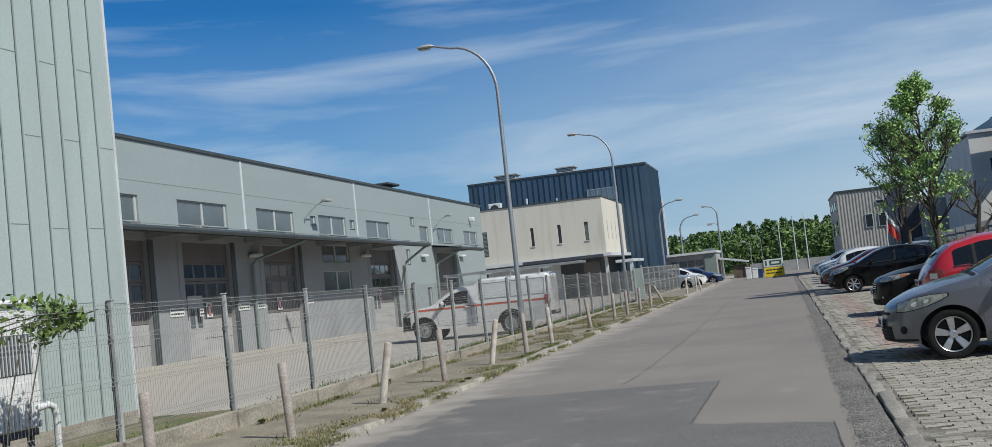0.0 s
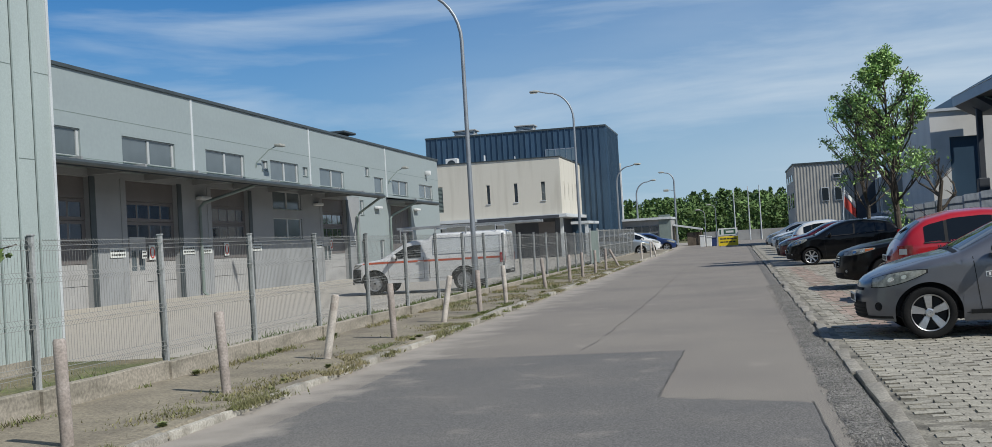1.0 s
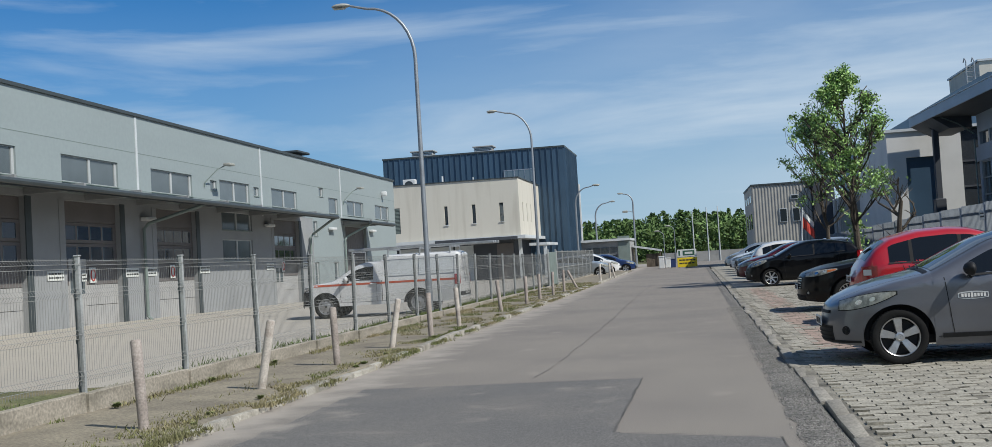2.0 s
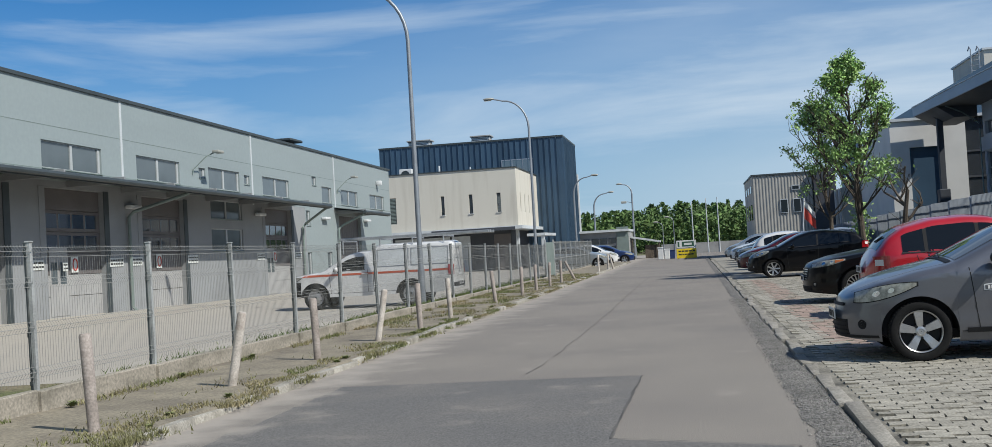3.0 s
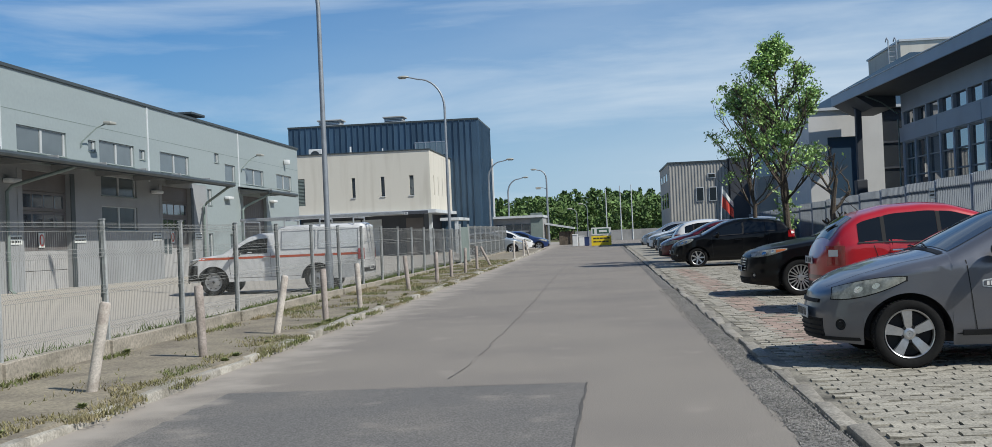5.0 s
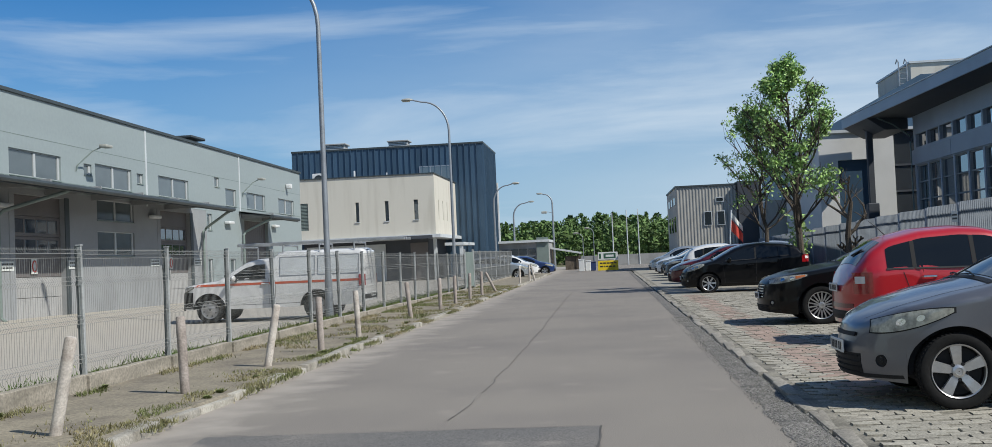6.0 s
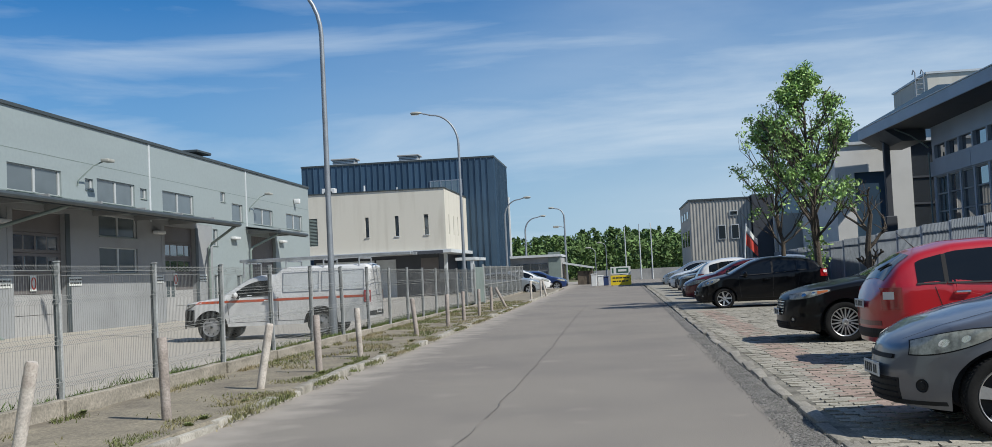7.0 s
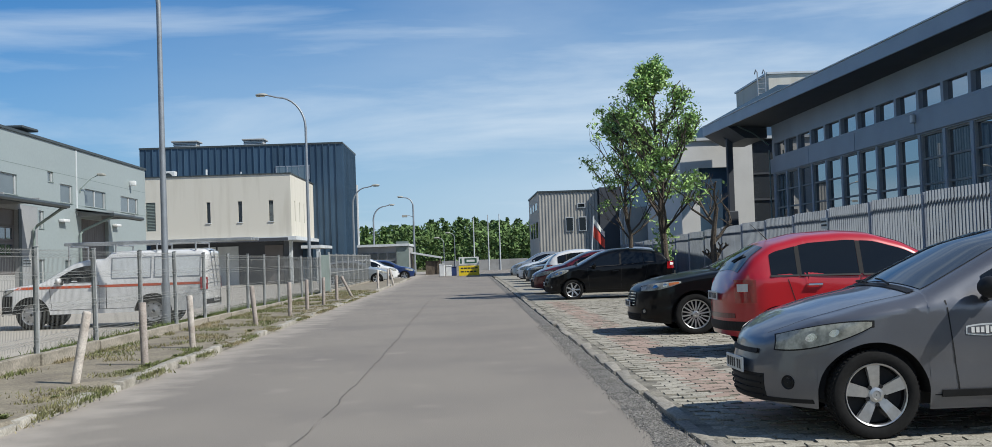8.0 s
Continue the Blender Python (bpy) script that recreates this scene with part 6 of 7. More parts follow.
# ---- trees and woodland ----
def tree(name, label, x, y, h, trunk_r, crown, leaves, seed, bare=False, lean=(0, 0), leaf=0.085):
    rng = random.Random(seed)
    t = thing(name, label, "tree", (x, y, 0))
    b = bmnew()
    tips = []

    def limb(p, d, r, ln, depth):
        pts, rad = [p], [r]
        n = 5
        q = p.copy()
        for k in range(n):
            d = (d + Vector((rng.gauss(0, 0.13), rng.gauss(0, 0.13), rng.gauss(0.05, 0.08)))).normalized()
            q = q + d * ln / n
            if depth and (q.x / crown[1]) ** 2 + (q.y / crown[1]) ** 2 + ((q.z - crown[0]) / crown[2]) ** 2 > 0.95 and len(pts) > 1:
                break
            pts.append(q.copy())
            rad.append(max(0.006, r * (1 - 0.55 * (k + 1) / n)))
        tube(b, pts, rad, 7 if depth < 2 else 5)
        for k, s in enumerate(pts[1:]):
            if depth >= 1:
                tips.append((s, depth))
        if depth < 3:
            for k in range(rng.choice((3, 4)) if depth else 6):
                i = rng.randrange(min(1, len(pts) - 1), len(pts)) if len(pts) < n + 1 else rng.randrange(2, n + 1)
                a = rng.uniform(0, 6.28)
                up = 0.85 if not bare else 0.6
                nd = (d * 0.55 + Vector((math.cos(a), math.sin(a), up * rng.random())) * 0.8).normalized()
                limb(pts[i], nd, rad[i] * 0.62, ln * rng.uniform(0.48, 0.68), depth + 1)

    limb(Vector((0, 0, 0)), Vector((lean[0], lean[1], 1)).normalized(), trunk_r, h * 0.58, 0)
    part("trunk", b, M["bark"], t, smooth=True)
    if leaves:
        cz, rx, rz = crown
        rg = np.random.default_rng(seed)
        c = []
        tp = [s for s, d in tips if d >= 1]
        while len(c) < leaves:
            s = tp[rng.randrange(len(tp))]
            k = rng.randint(20, 60)
            cc = np.array(s) + rg.normal(size=3) * 0.25
            e = ((cc[0] / rx) ** 2 + (cc[1] / rx) ** 2 + ((cc[2] - cz) / rz) ** 2)
            if e > 1.15:
                continue
            c += (cc + rg.normal(size=(k, 3)) * np.array([0.17, 0.17, 0.15])).tolist()
        cards("crown", c[:leaves], rg.uniform(leaf * 0.6, leaf * 1.2, leaves), M["leaf"], t, seed)
    return t


def leafy_tree(label, x, y, env, trunk_r, leaves, seed, leaf=0.085, lean=0.0):
    """A leader with rising side branches inside an outline env of (height, radius)."""
    rng = random.Random(seed)
    rg = np.random.default_rng(seed)
    t = thing("tree", label, "tree", (x, y, 0))
    zs_, rs_ = [e[0] for e in env], [e[1] for e in env]
    top = zs_[-1]
    b = bmnew()
    lead = [Vector((lean * (k / 12) ** 0.7 + 0.25 * noise.noise(Vector((k * 0.7, seed, 0))) * (k > 0), 0.25 * noise.noise(Vector((k * 0.7, seed, 5))) * (k > 0), top * 0.96 * k / 12)) for k in range(13)]
    tube(b, lead, [trunk_r * (1 - 0.92 * k / 12) for k in range(13)], 9)
    spots = []

    def branch(p, a, rise, ln, r, depth):
        pts = [p]
        d = Vector((math.cos(a), math.sin(a), rise)).normalized()
        for k in range(6):
            d = (d + Vector((rng.gauss(0, 0.16), rng.gauss(0, 0.16), 0.06))).normalized()
            q = pts[-1] + d * ln / 6
            lim = float(np.interp(q.z, zs_, rs_)) * (1 + 0.6 * noise.noise(Vector((math.atan2(q.y, q.x) * 2.2, q.z * 1.1, seed))))
            if math.hypot(q.x - lean * (max(q.z, 0) / top) ** 0.7, q.y) > lim or q.z > top:
                break
            pts.append(q)
            if k >= (2 if depth == 0 else 1):
                spots.append(q)
        if len(pts) < 2:
            return
        tube(b, pts, [max(0.005, r * (1 - 0.8 * k / len(pts))) for k in range(len(pts))], 5)
        if depth < 2:
            for k in range(4 if depth == 0 else 3):
                q = pts[rng.randrange(1, len(pts))]
                branch(q, a + rng.uniform(-1.1, 1.1), rise + rng.uniform(-0.35, 0.5), ln * rng.uniform(0.4, 0.65), r * 0.5, depth + 1)

    z = zs_[0]
    while z < top * 0.93:
        k = min(11, int(z / (top * 0.96) * 12))
        p = lead[k].lerp(lead[k + 1], z / (top * 0.96) * 12 - k)
        rad = float(np.interp(z + 0.8, zs_, rs_))
        branch(p, rng.uniform(0, 6.283), rng.uniform(0.7, 1.5), max(0.5, rad * 1.75), trunk_r * 0.42 * (1 - 0.6 * z / top), 0)
        z += rng.uniform(0.10, 0.24)
    part("trunk", b, M["bark"], t, smooth=True)
    c = []
    n = 0
    while n < leaves:
        s_ = np.array(spots[rng.randrange(len(spots))])
        m = rng.randint(14, 40)
        c.append(s_ + rg.normal(size=(m, 3)) * np.array([0.105, 0.105, 0.08]) + rg.normal(size=3) * 0.05)
        n += m
    c = np.concatenate(c)
    cards("crown", c, rg.uniform(leaf * 0.55, leaf * 1.15, len(c)), M["leaf"], t, seed)
    return t


leafy_tree("leafy young street tree with bright green spring leaves", 7.22, 38.6, [(1.7, 0.6), (2.4, 1.5), (3.4, 1.95), (4.6, 2.0), (5.6, 1.6), (6.6, 0.95), (7.5, 0.25)], 0.14, 12500, 5, 0.072, -0.32)
leafy_tree("slim leafy tree standing in the parking strip", 6.55, 41.5, [(1.8, 0.5), (2.6, 1.4), (3.6, 1.75), (4.8, 1.5), (5.6, 1.0), (6.3, 0.3)], 0.10, 4800, 9, 0.07, -0.35)
tree("pollarded_tree", "heavily pruned tree with bare twisted branches", 8.0, 35.5, 4.6, 0.13, (3.0, 0.8, 1.2), 90, 14, True)
# leafy shoots round the trunk
rg = np.random.default_rng(2)
c = np.c_[rg.normal(7.15, 0.16, 500), rg.normal(39.0, 0.16, 500), rg.uniform(0.3, 2.4, 500)]
tagged(cards("trunk_shoots", c, rg.uniform(0.05, 0.1, 500), M["leaf"], None, 3), "green shoots growing from a tree trunk", "shoots", kind="stuff")


def woods():
    rg = np.random.default_rng(11)
    cs, ss = [], []
    for row, (y, n, hh) in enumerate(((148, 44, 5.2), (157, 46, 6.0), (167, 48, 6.7), (178, 50, 7.3), (190, 52, 7.9))):
        for k in range(n):
            x = -48 + 112 * (k + rg.uniform(-0.45, 0.45)) / n
            h = hh * rg.uniform(0.84, 1.06) * (1 - 0.20 * min(1, max(0, (-x - 2) / 20)) - 0.10 * min(1, max(0, (x - 6) / 12)))
            pine = rg.random() < 0.14
            m = 560
            t = rg.random(m) ** 0.75
            if pine:
                rad = (1 - t) * 1.7 + 0.12
                h *= 1.06
            else:
                rad = rg.uniform(1.8, 2.6) * np.sqrt(np.maximum(0.02, 1 - (2 * t - 0.95) ** 2))
            a = rg.uniform(0, 6.283, m)
            q = rad * np.sqrt(rg.uniform(0.3, 1, m))
            lump = 1 + 0.35 * np.sin(a * 3 + k) * np.cos(t * 11 + k)
            cs.append(np.c_[x + q * lump * np.cos(a), y + q * lump * np.sin(a), t * h])
            ss.append(rg.uniform(0.16, 0.42, m))
    ob = cards("woods", np.concatenate(cs), np.concatenate(ss), M["woods"], None, 7)
    tagged(ob, "dense green mixed woodland beyond the road end", "woods", kind="stuff")
    b = bmnew()
    rows = []
    for k in range(60):
        x = -60 + 2.4 * k
        rows.append([(x, 196 + 2 * math.sin(k), -0.5), (x, 196, 4.8 + 0.5 * math.sin(k * 1.7)), (x, 204, 5.2)])
    gridmesh(b, rows)
    tagged(part("woods_bank", b, M["woods"]), "dark undergrowth of the woodland", "woods", kind="stuff")


woods()

# vine on the fence near the hall
rg = np.random.default_rng(31)
c = []
for k in range(40):
    y0_ = 3.0 + 3.1 * rg.random() ** 1.1
    z0_ = 1.62 + 0.25 * rg.random() - 0.10 * (rg.random() < 0.5)
    c.append(np.c_[rg.normal(FENCE - 0.08, 0.07, 26), rg.normal(y0_, 0.10, 26), rg.normal(z0_, 0.045, 26)])
for k in range(24):
    y0_ = 2.5 + 1.1 * rg.random()
    c.append(np.c_[rg.normal(FENCE - 0.1, 0.06, 44), rg.normal(y0_, 0.10, 44), rg.uniform(0.9, 1.75) + rg.normal(0, 0.09, 44)])
c = np.concatenate(c)
vine = thing("vine", "climbing vine with green leaves trailing over the fence top", "vine", (0, 0, 0))
cards("leaves", c, rg.uniform(0.03, 0.062, len(c)), M["vine"], vine, 4)
for k in range(7):
    b = bmnew()
    y = 3.1 + 0.3 * k
    tube(b, [(FENCE - 0.2, y, 0.05), (FENCE - 0.14, y + 0.1, 0.9), (FENCE - 0.08, y + 0.3, 1.6), (FENCE - 0.06, y + 1.2, 1.75)], 0.008, 5)
    part("stem", b, M["bark"], vine)

# ---- street lamps ----
def street_lamp(x, y, z, reach, base=-0.05, r=0.075, second=0.0):
    lamp = thing("street_lamp", "tall grey steel street lamp with a curved arm", "street lamp", (x, y, base), group="street lamps along the road")
    s = 1 if reach > 0 else -1
    R = abs(reach)
    top = z - base
    pts = [(0, 0, 0), (0, 0, 1.1)]
    b = bmnew()
    tube(b, pts, r, 12)
    part("pole_base", b, M["lampgrey"], lamp, smooth=True)
    n = 9
    arc = [(s * R * 0.62 * (1 - math.cos(k * math.pi / 2 / n)), 0, top - 0.78 * R + 0.72 * R * math.sin(k * math.pi / 2 / n)) for k in range(n + 1)]
    b = bmnew()
    pts = [(0, 0, 1.1), (0, 0, (top - 0.78 * R) * 0.5), *arc, (s * R * 0.85, 0, top)]
    tube(b, pts, [r * 0.8, r * 0.7] + [r * (0.58 - 0.2 * k / n) for k in range(n + 1)] + [r * 0.36], 10)
    part("pole", b, M["lampgrey"], lamp, smooth=True)
    b = bmnew()
    bmesh.ops.create_uvsphere(b, u_segments=14, v_segments=8, radius=1)
    for v in b.verts:
        v.co = Vector((s * R * 0.98 + 0.30 * v.co.x, 0.13 * v.co.y, top + 0.02 + (0.085 if v.co.z > 0 else 0.06) * v.co.z))
    hd = part("head", b, M["lamphead"], lamp, smooth=True)
    b = bmnew()
    rbox(b, s * R - 0.2, -0.09, top - 0.065, s * R + 0.18, 0.09, top - 0.03, 0.02, 1)
    part("lens", b, M["lampglass"], hd)
    if second:
        b = bmnew()
        tube(b, [(0, 0, top * 0.74), (s * 0.4, 0, top * 0.76), (s * second, 0, top * 0.755)], 0.03, 8)
        part("side_arm", b, M["lampgrey"], lamp)
        b = bmnew()
        rbox(b, s * second - 0.25, -0.1, top * 0.74, s * second + 0.25, 0.1, top * 0.77, 0.03, 1)
        part("side_head", b, M["lamphead"], lamp)


street_lamp(-6.43, 29.3, 9.38, -2.25, -0.05, 0.10)
street_lamp(-6.65, 54.8, 9.3, -2.05, r=0.10)
street_lamp(-7.15, 80.3, 6.62, 1.65, r=0.10)
street_lamp(-7.83, 105.0, 6.45, 1.75, r=0.13)
street_lamp(-4.15, 105.0, 7.15, -1.2, r=0.13, second=0.8)
for x, y, z in ((1.4, 116, 5.5), (2.9, 117, 5.8), (4.1, 118, 5.9)):
    fp = thing("flagpole", "plain pale flagpole without a flag", "flagpole", (x, y, -0.1), group="flagpoles at the road end")
    b = bmnew()
    tube(b, [(0, 0, 0), (0, 0, z)], [0.07, 0.045], 8)
    part("pole", b, M["trimlight"], fp)
for x, y, z in ((-1.6, 112, 3.4), (-0.6, 118, 4.0)):
    street_lamp(x, y, z, -0.7, r=0.06)

# ---- bollards ----
def bollard(y, dx, dirty, lean, sy=0.0, h=0.88, x=-3.90):
    t = thing("bollard", "dirty grey concrete bollard in the pavement" if dirty else "worn white-painted concrete bollard leaning in the pavement", "bollard", (x + dx, y, 0.06), group="bollards along the pavement")
    b = bmnew()
    n = 14
    prof = [(0.052, 0.0), (0.052, 0.3), (0.053, 0.6), (0.052, h - 0.02), (0.042, h), (0.0, h + 0.003)]
    rings = []
    for r, z in prof[:-1]:
        rings.append([b.verts.new((r * math.cos(k * 2 * math.pi / n) + 0.004 * noise.noise(Vector((z * 3, k, y))), r * math.sin(k * 2 * math.pi / n), z)) for k in range(n)])
    for q, s in zip(rings, rings[1:]):
        for k in range(n):
            b.faces.new((q[k], q[(k + 1) % n], s[(k + 1) % n], s[k]))
    b.faces.new(rings[-1])
    part("post", b, M["bollard_dirty"] if dirty else M["bollard"], t, smooth=True)
    t.rotation_euler = (sy, lean, 0)


for y, dx, dirty, lean in ((4.35, 0.0, True, -0.03), (7.3, -0.07, True, -0.05), (10.35, -0.12, False, 0.20), (13.2, -0.08, True, -0.03), (16.1, -0.05, False, 0.19), (18.35, 0.12, True, -0.02),
                           (21.3, 0.05, False, -0.04), (27.3, -0.05, True, -0.09), (31.0, 0.1, True, 0.0), (34.0, 0.1, True, 0.0), (37.5, 0.1, True, 0.02), (41, 0.1, True, 0.0), (45, 0.2, True, -0.45), (56, 0.3, False, 0.0), (60, 0.5, False, 0.0), (61, 0.7, False, -0.2)):
    bollard(y, dx, dirty, lean)

# ---- cabinet, pipe by the hall ----
cab = thing("white_cabinet", "white ribbed metal cabinet with a dark slatted opening", "cabinet", (-6.5, 4.9, 0.05))
b = bmnew()
rbox(b, -0.8, 0, 0.48, 0.0, 1.47, 1.84, 0.03, 2)
part("casing", b, M["whitepaint"], cab)
for k in range(18):
    b = bmnew()
    rbox(b, 0.0, 0.03 + 0.08 * k, 0.5, 0.014, 0.075 + 0.08 * k, 1.0, 0.005, 1)
    part("rib", b, M["whitepaint"], cab)
b = bmnew()
rbox(b, -0.01, 0.10, 1.08, 0.012, 1.36, 1.52, 0.01, 1)
gr = part("grille", b, M["slatedark"], cab)
for k in range(22):
    b = bmnew()
    box(b, 0.012, 0.12 + 0.057 * k, 1.09, 0.020, 0.132 + 0.057 * k, 1.51)
    part("grille_bar", b, M["trimlight"], gr)
b = bmnew()
rbox(b, -0.85, -0.05, 1.84, 0.06, 1.52, 1.90, 0.02, 1)
part("lid", b, M["whitepaint"], cab)
b = bmnew()
rbox(b, -0.75, 0.05, 0.40, -0.02, 1.42, 0.478, 0.01, 1)
part("base_frame", b, M["slatedark"], cab)
for k in range(4):
    b = bmnew()
    box(b, -0.7, 0.1 + 0.4 * k, 0, -0.64, 0.15 + 0.4 * k, 0.40)
    box(b, -0.10, 0.1 + 0.4 * k, 0, -0.04, 0.15 + 0.4 * k, 0.40)
    part("leg", b, M["slatedark"], cab)
pipe = thing("white_pipe", "bent white plastic pipe beside the cabinet", "pipe", (-6.5, 6.45, 0.02))
b = bmnew()
tube(b, [(0, -0.2, 0.72), (0, 0.02, 0.74), (0, 0.12, 0.70), (0, 0.15, 0.6), (0, 0.15, 0.0)], 0.04, 10)
part("pipe", b, M["whitepaint"], pipe, smooth=True)

trailer = thing("trailer", "low pale grey trailer with a black mudguard beside the cabinet", "trailer", (-6.7, 2.65, 0.0))
b = bmnew()
rbox(b, -1.3, 0, 0.55, 0.0, 2.05, 1.05, 0.04, 2)
part("body", b, M["trimlight"], trailer, smooth=True)
b = bmnew()
pts = [(0.04, 0.95 + 0.42 * math.cos(a), 0.36 + 0.42 * math.sin(a)) for a in [math.pi * k / 12 for k in range(13)]]
gridmesh(b, [[p, (p[0] - 0.3, p[1], p[2])] for p in pts])
part("mudguard", solid(b, 0.02), M["blackpl"], trailer)
wheel(trailer, 0, 0, 0.3, "steel", -1)
tw = [o for o in trailer.children if o.name.startswith("wheel")][0]
tw.location = (-0.08, 0.95, 0.3)
tw.rotation_euler = (0, 0, math.pi / 2)
b = bmnew()
rbox(b, -0.9, -0.9, 0.42, -0.8, 2.0, 0.52, 0.01, 1)
part("drawbar", b, M["galv"], trailer)

# ---- boards, flag, bins at the far end ----
sign = thing("yellow_board", "yellow roadside board with a white board on top", "sign", (0.02, 85.0, 0))
b = bmnew()
rbox(b, 0, 0, 0.05, 1.52, 0.06, 0.78, 0.01, 1)
yb = part("yellow_panel", b, M["yellow"], sign)
b = bmnew()
rr = random.Random(5)
for z in (0.55, 0.3):
    x = 0.15
    while x < 1.25:
        w = rr.uniform(0.1, 0.25)
        box(b, x, -0.006, z, min(x + w, 1.4), 0.0, z + 0.1)
        x += w + 0.05
part("text_bar", b, M["ink"], yb)
b = bmnew()
rbox(b, 0.02, 0, 0.86, 1.5, 0.06, 1.42, 0.01, 1)
wb = part("white_panel", b, M["signwhite"], sign)
b = bmnew()
rbox(b, 0.45, -0.008, 0.95, 1.35, 0.0, 1.33, 0.003, 1)
rbox(b, 0.12, -0.008, 0.95, 0.25, 0.0, 1.33, 0.003, 1)
part("dark_shape", b, M["greenink"], wb)
b = bmnew()
rbox(b, 0.6, -0.012, 1.06, 1.2, -0.009, 1.22, 0.001, 1)
part("pale_bar", b, M["signwhite"], wb)
for x in (0.08, 1.4):
    b = bmnew()
    box(b, x, 0.062, -0.1, x + 0.06, 0.12, 1.42)
    part("post", b, M["galv"], sign)
flag = thing("flag", "white and red flag hanging from a slanted pole", "flag", (7.38, 62.0, 0.0))
flag.scale = (1.3, 1.15, 1.15)
b = bmnew()
tube(b, [(0, 0, 0), (0, 0, 1.6), (0.1, 0, 2.95)], 0.03, 8)
part("pole", b, M["trimlight"], flag)
for z0, z1, m in ((1.75, 2.3, "redink"), (2.3, 2.8, "signwhite")):
    b = bmnew()
    rows = []
    for k in range(9):
        x = 0.08 + 0.055 * k
        rows.append([(x, 0.05 * math.sin(k * 1.3), z0 + (0.35 - 0.09 * k if m == "signwhite" else 0.2 - 0.07 * k)), (x, 0.05 * math.sin(k * 1.3 + 0.5), z1 - 0.09 * k + (0.1 if m == "signwhite" else 0.25))])
    gridmesh(b, rows)
    part("cloth", solid(b, 0.004), M[m], flag)
for x, y, h, m in ((-1.5, 88, 0.95, "whitepaint"), (-1.0, 88.6, 0.8, "whitepaint"), (-0.6, 89, 0.7, "p_blue")):
    bin_ = thing("waste_bin", "small plastic container at the road end", "bin", (x, y, -0.05), group="bins at the road end")
    b = bmnew()
    rbox(b, 0, 0, 0.05, 0.42, 0.5, h, 0.03, 1)
    part("tub", b, M[m], bin_)
    b = bmnew()
    rbox(b, -0.03, -0.03, h, 0.45, 0.53, h + 0.07, 0.02, 1)
    part("lid", b, M[m], bin_)
plq = thing("fence_plaque", "small white notice on the slatted fence", "sign", (8.44, 26.4, 1.75))
b = bmnew()
rbox(b, -0.012, 0, 0, 0, 0.45, 0.24, 0.004, 1)
pp = part("board", b, M["signwhite"], plq)
b = bmnew()
for z in (0.14, 0.06):
    box(b, -0.016, 0.05, z, -0.013, 0.4, z + 0.04)
part("text_bar", b, M["ink"], pp)

# ---- pavers and edging stones, last ----
edging = thing("edging", "pale concrete edging stones beside the parking bays", "kerb", (EDGE, 0, 0), kind="structure")
edge_meshes = []
for k in range(4):
    bm = bmnew()
    rbox(bm, 0.03, 0.006, -0.12, 0.16, 0.994, 0.020, 0.016, 2)
    for v in bm.verts:
        v.co += Vector((0.034, 0.012, 0.016)) * noise.noise(v.co * 3.1 + Vector((k * 5, 3, 0)))
    edge_meshes.append(mesh_of("edging_stone", bm, M["edging"], True))
re_ = random.Random(9)
for i in range(80):
    ob = piece("edging_stone", edge_meshes[re_.randrange(4)], edging, (re_.uniform(-0.015, 0.015) + 0.035 * noise.noise(Vector((i * 0.45, 7, 1))), -6 + i, re_.uniform(-0.014, 0.004)))
    ob.rotation_euler = (re_.uniform(-0.015, 0.015), re_.uniform(-0.03, 0.03), re_.uniform(-0.03, 0.03))


def block_points(w, h, z, s):
    """A wavy-sided interlocking block, top rounded off."""
    o = [(-w, -h), (-w * 0.25, -h - s), (w * 0.3, -h + s), (w, -h), (w + s, 0), (w, h), (w * 0.3, h + s), (-w * 0.25, h - s), (-w, h), (-w + s, 0)]
    return o, [(x * 0.965, y * 0.92) for x, y in o]


PW, PH = 0.225, 0.118
paver_meshes = []
for k in range(6):
    bm = bmnew()
    o, t = block_points(PW / 2 - 0.004, PH / 2 - 0.0045, 0, 0.005)
    tilt = (random.uniform(-0.05, 0.05), random.uniform(-0.02, 0.09))
    lo = [bm.verts.new((x, y, -0.03)) for x, y in o]
    mid = [bm.verts.new((x, y, -0.004 + x * tilt[0] + y * tilt[1])) for x, y in o]
    hi = [bm.verts.new((x, y, 0.008 + x * tilt[0] + y * tilt[1])) for x, y in t]
    n = len(o)
    for a, b in ((lo, mid), (mid, hi)):
        for i in range(n):
            bm.faces.new((a[i], a[(i + 1) % n], b[(i + 1) % n], b[i]))
    bm.faces.new(hi)
    for fc in bm.faces:
        fc.material_index = 0 if len(fc.verts) > 4 else 1
    pm_ = mesh_of("paver", bm, M["paver"])
    pm_.materials.append(M["paver_side"])
    paver_meshes.append(pm_)
rp = random.Random(21)
far_v, far_f, red_v, red_f = [], [], [], []
count = 0
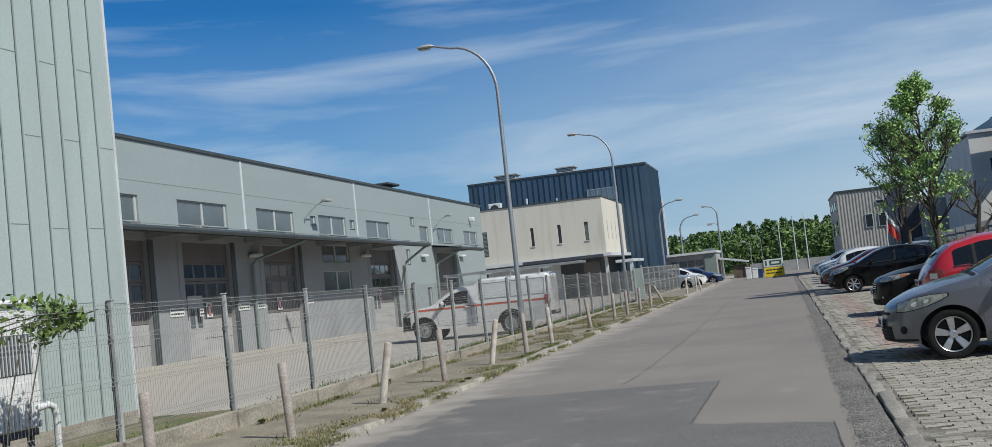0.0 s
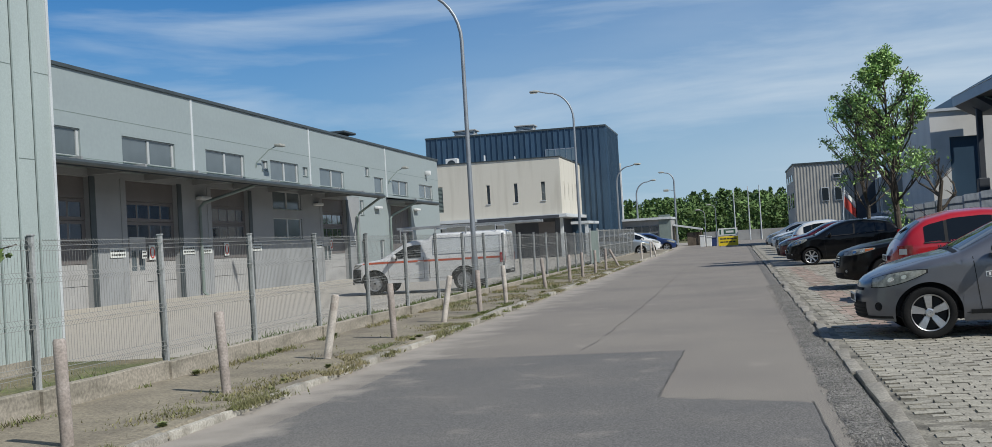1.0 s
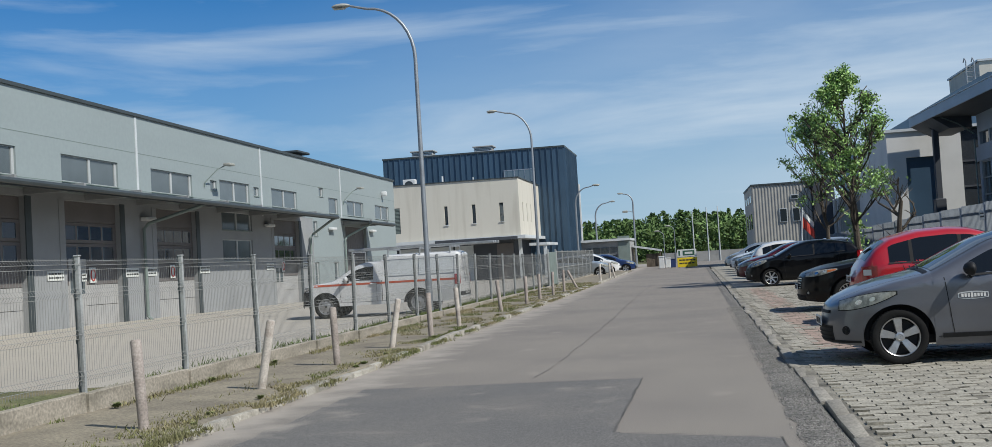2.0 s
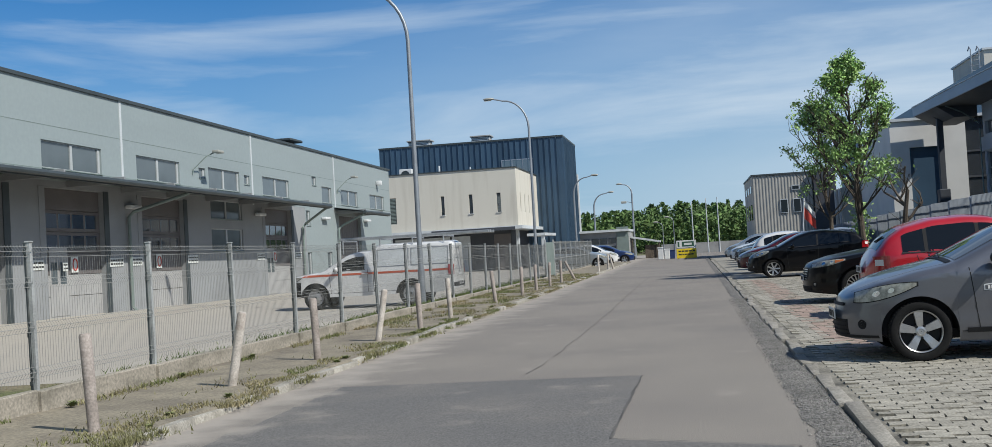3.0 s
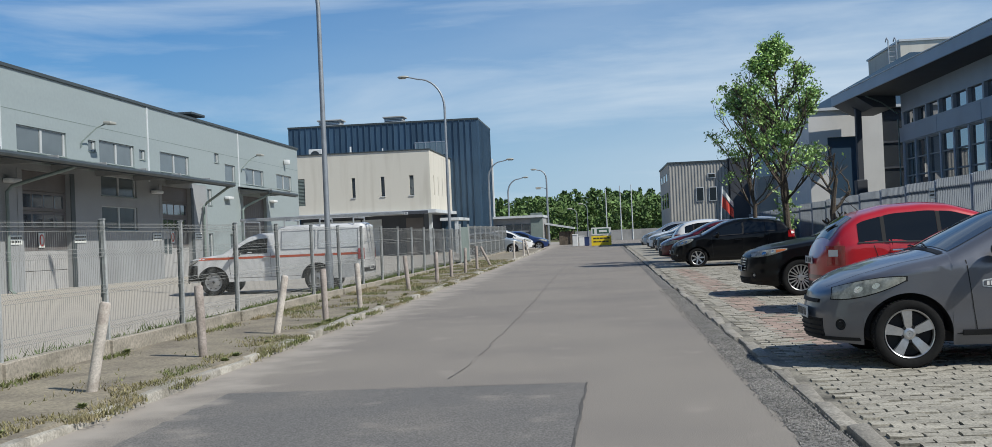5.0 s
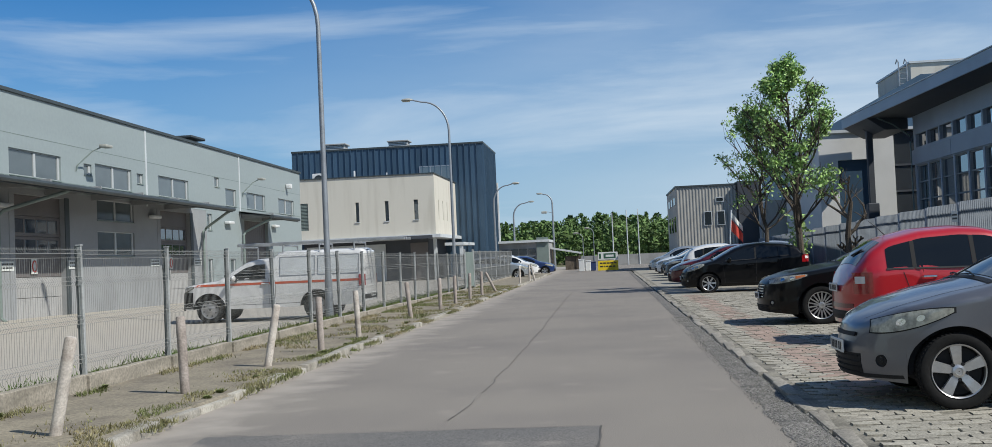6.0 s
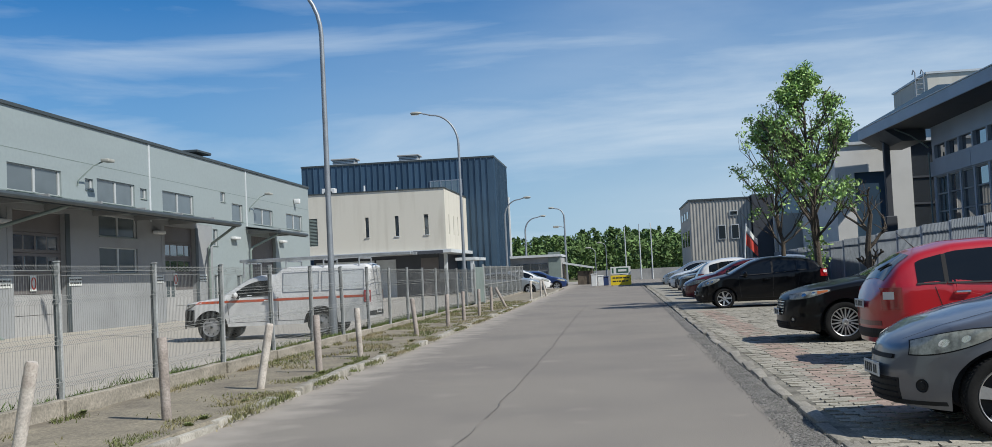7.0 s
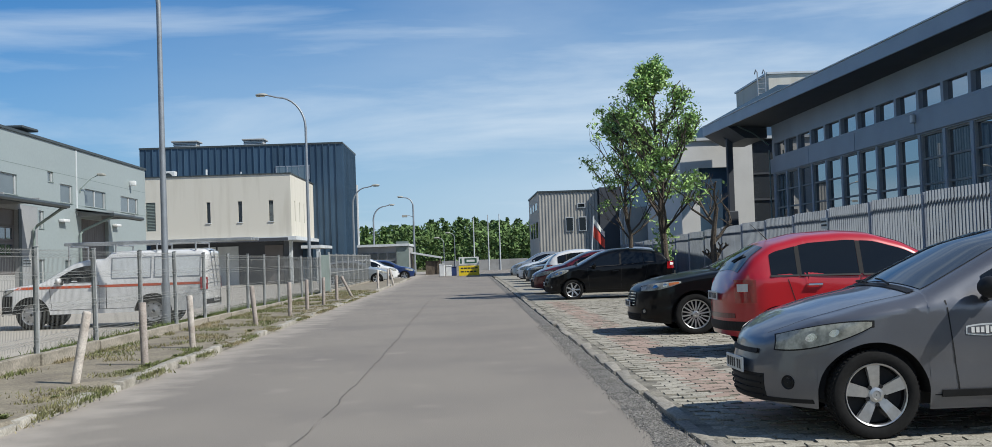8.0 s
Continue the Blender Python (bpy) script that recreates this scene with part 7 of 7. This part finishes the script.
for j in range(-20, 300):
    y = j * PH
    for i in range(0, 28):
        x = EDGE + 0.22 + (i + 0.5 + 0.5 * (j % 2)) * PW
        if x > 8.3:
            continue
        z = rp.uniform(-0.008, 0.008) + 0.01 * noise.noise(Vector((x * 0.9, y * 0.9, 2)))
        red = 2.95 < x < 3.5 and y > 11.5 and rp.random() < 0.9
        if not red and 8.0 < y < 10.6 and x < 5.6 and count < 300:
            piece("paver", paver_meshes[rp.randrange(6)], parking, (x, y, z + 0.012))
            count += 1
            continue
        V, F = (red_v, red_f) if red else (far_v, far_f)
        o, t = block_points(PW / 2 - 0.004, PH / 2 - 0.0045, 0, 0.005)
        tx, ty = rp.uniform(-0.05, 0.05), rp.uniform(-0.02, 0.09)
        k, n = len(V), len(o)
        V += [(x + a, y + b, -0.012) for a, b in o] + [(x + a, y + b, z + 0.016 + a * tx + b * ty) for a, b in t]
        F += [(k + q, k + (q + 1) % n, k + n + (q + 1) % n, k + n + q) for q in range(n)] + [tuple(range(k + n, k + 2 * n))]
for nm, V, F, m in (("paver_field", far_v, far_f, M["paver_i"]), ("paver_band", red_v, red_f, M["paver_red"])):
    me = bpy.data.meshes.new(nm)
    me.from_pydata(V, [], F)
    me.materials.append(m)
    me.materials.append(M["paver_side"])
    me.polygons.foreach_set("material_index", [0 if len(q) > 4 else 1 for q in F])
    tagged(piece(nm, me, parking), "concrete paving blocks", kind="stuff")

# loose stones on the crumbled strip
rs = random.Random(77)
gv, gf = [], []
for _ in range(9000):
    y = 1.0 + 24 * rs.random() ** 1.5
    x = 2.0 + (EDGE - 2.0) * min(1.0, abs(rs.gauss(0.55, 0.28)))
    r = rs.uniform(0.003, 0.010) * (1.5 if rs.random() < 0.08 else 1.0)
    k = len(gv)
    a0 = rs.uniform(0, 6.28)
    z = 0.012
    gv += [(x + r * math.cos(a0 + q * 1.571) * rs.uniform(0.7, 1.3), y + r * math.sin(a0 + q * 1.571) * rs.uniform(0.7, 1.3), z - 0.006) for q in range(4)]
    gv.append((x + rs.uniform(-0.3, 0.3) * r, y + rs.uniform(-0.3, 0.3) * r, z + r * 0.7))
    gf += [(k + q, k + (q + 1) % 4, k + 4) for q in range(4)]
me = bpy.data.meshes.new("loose_gravel")
me.from_pydata(gv, [], gf)
me.materials.append(M["gravel"])
tagged(new("loose_gravel", me), "loose grey stones on the crumbling road edge", "gravel", kind="stuff")
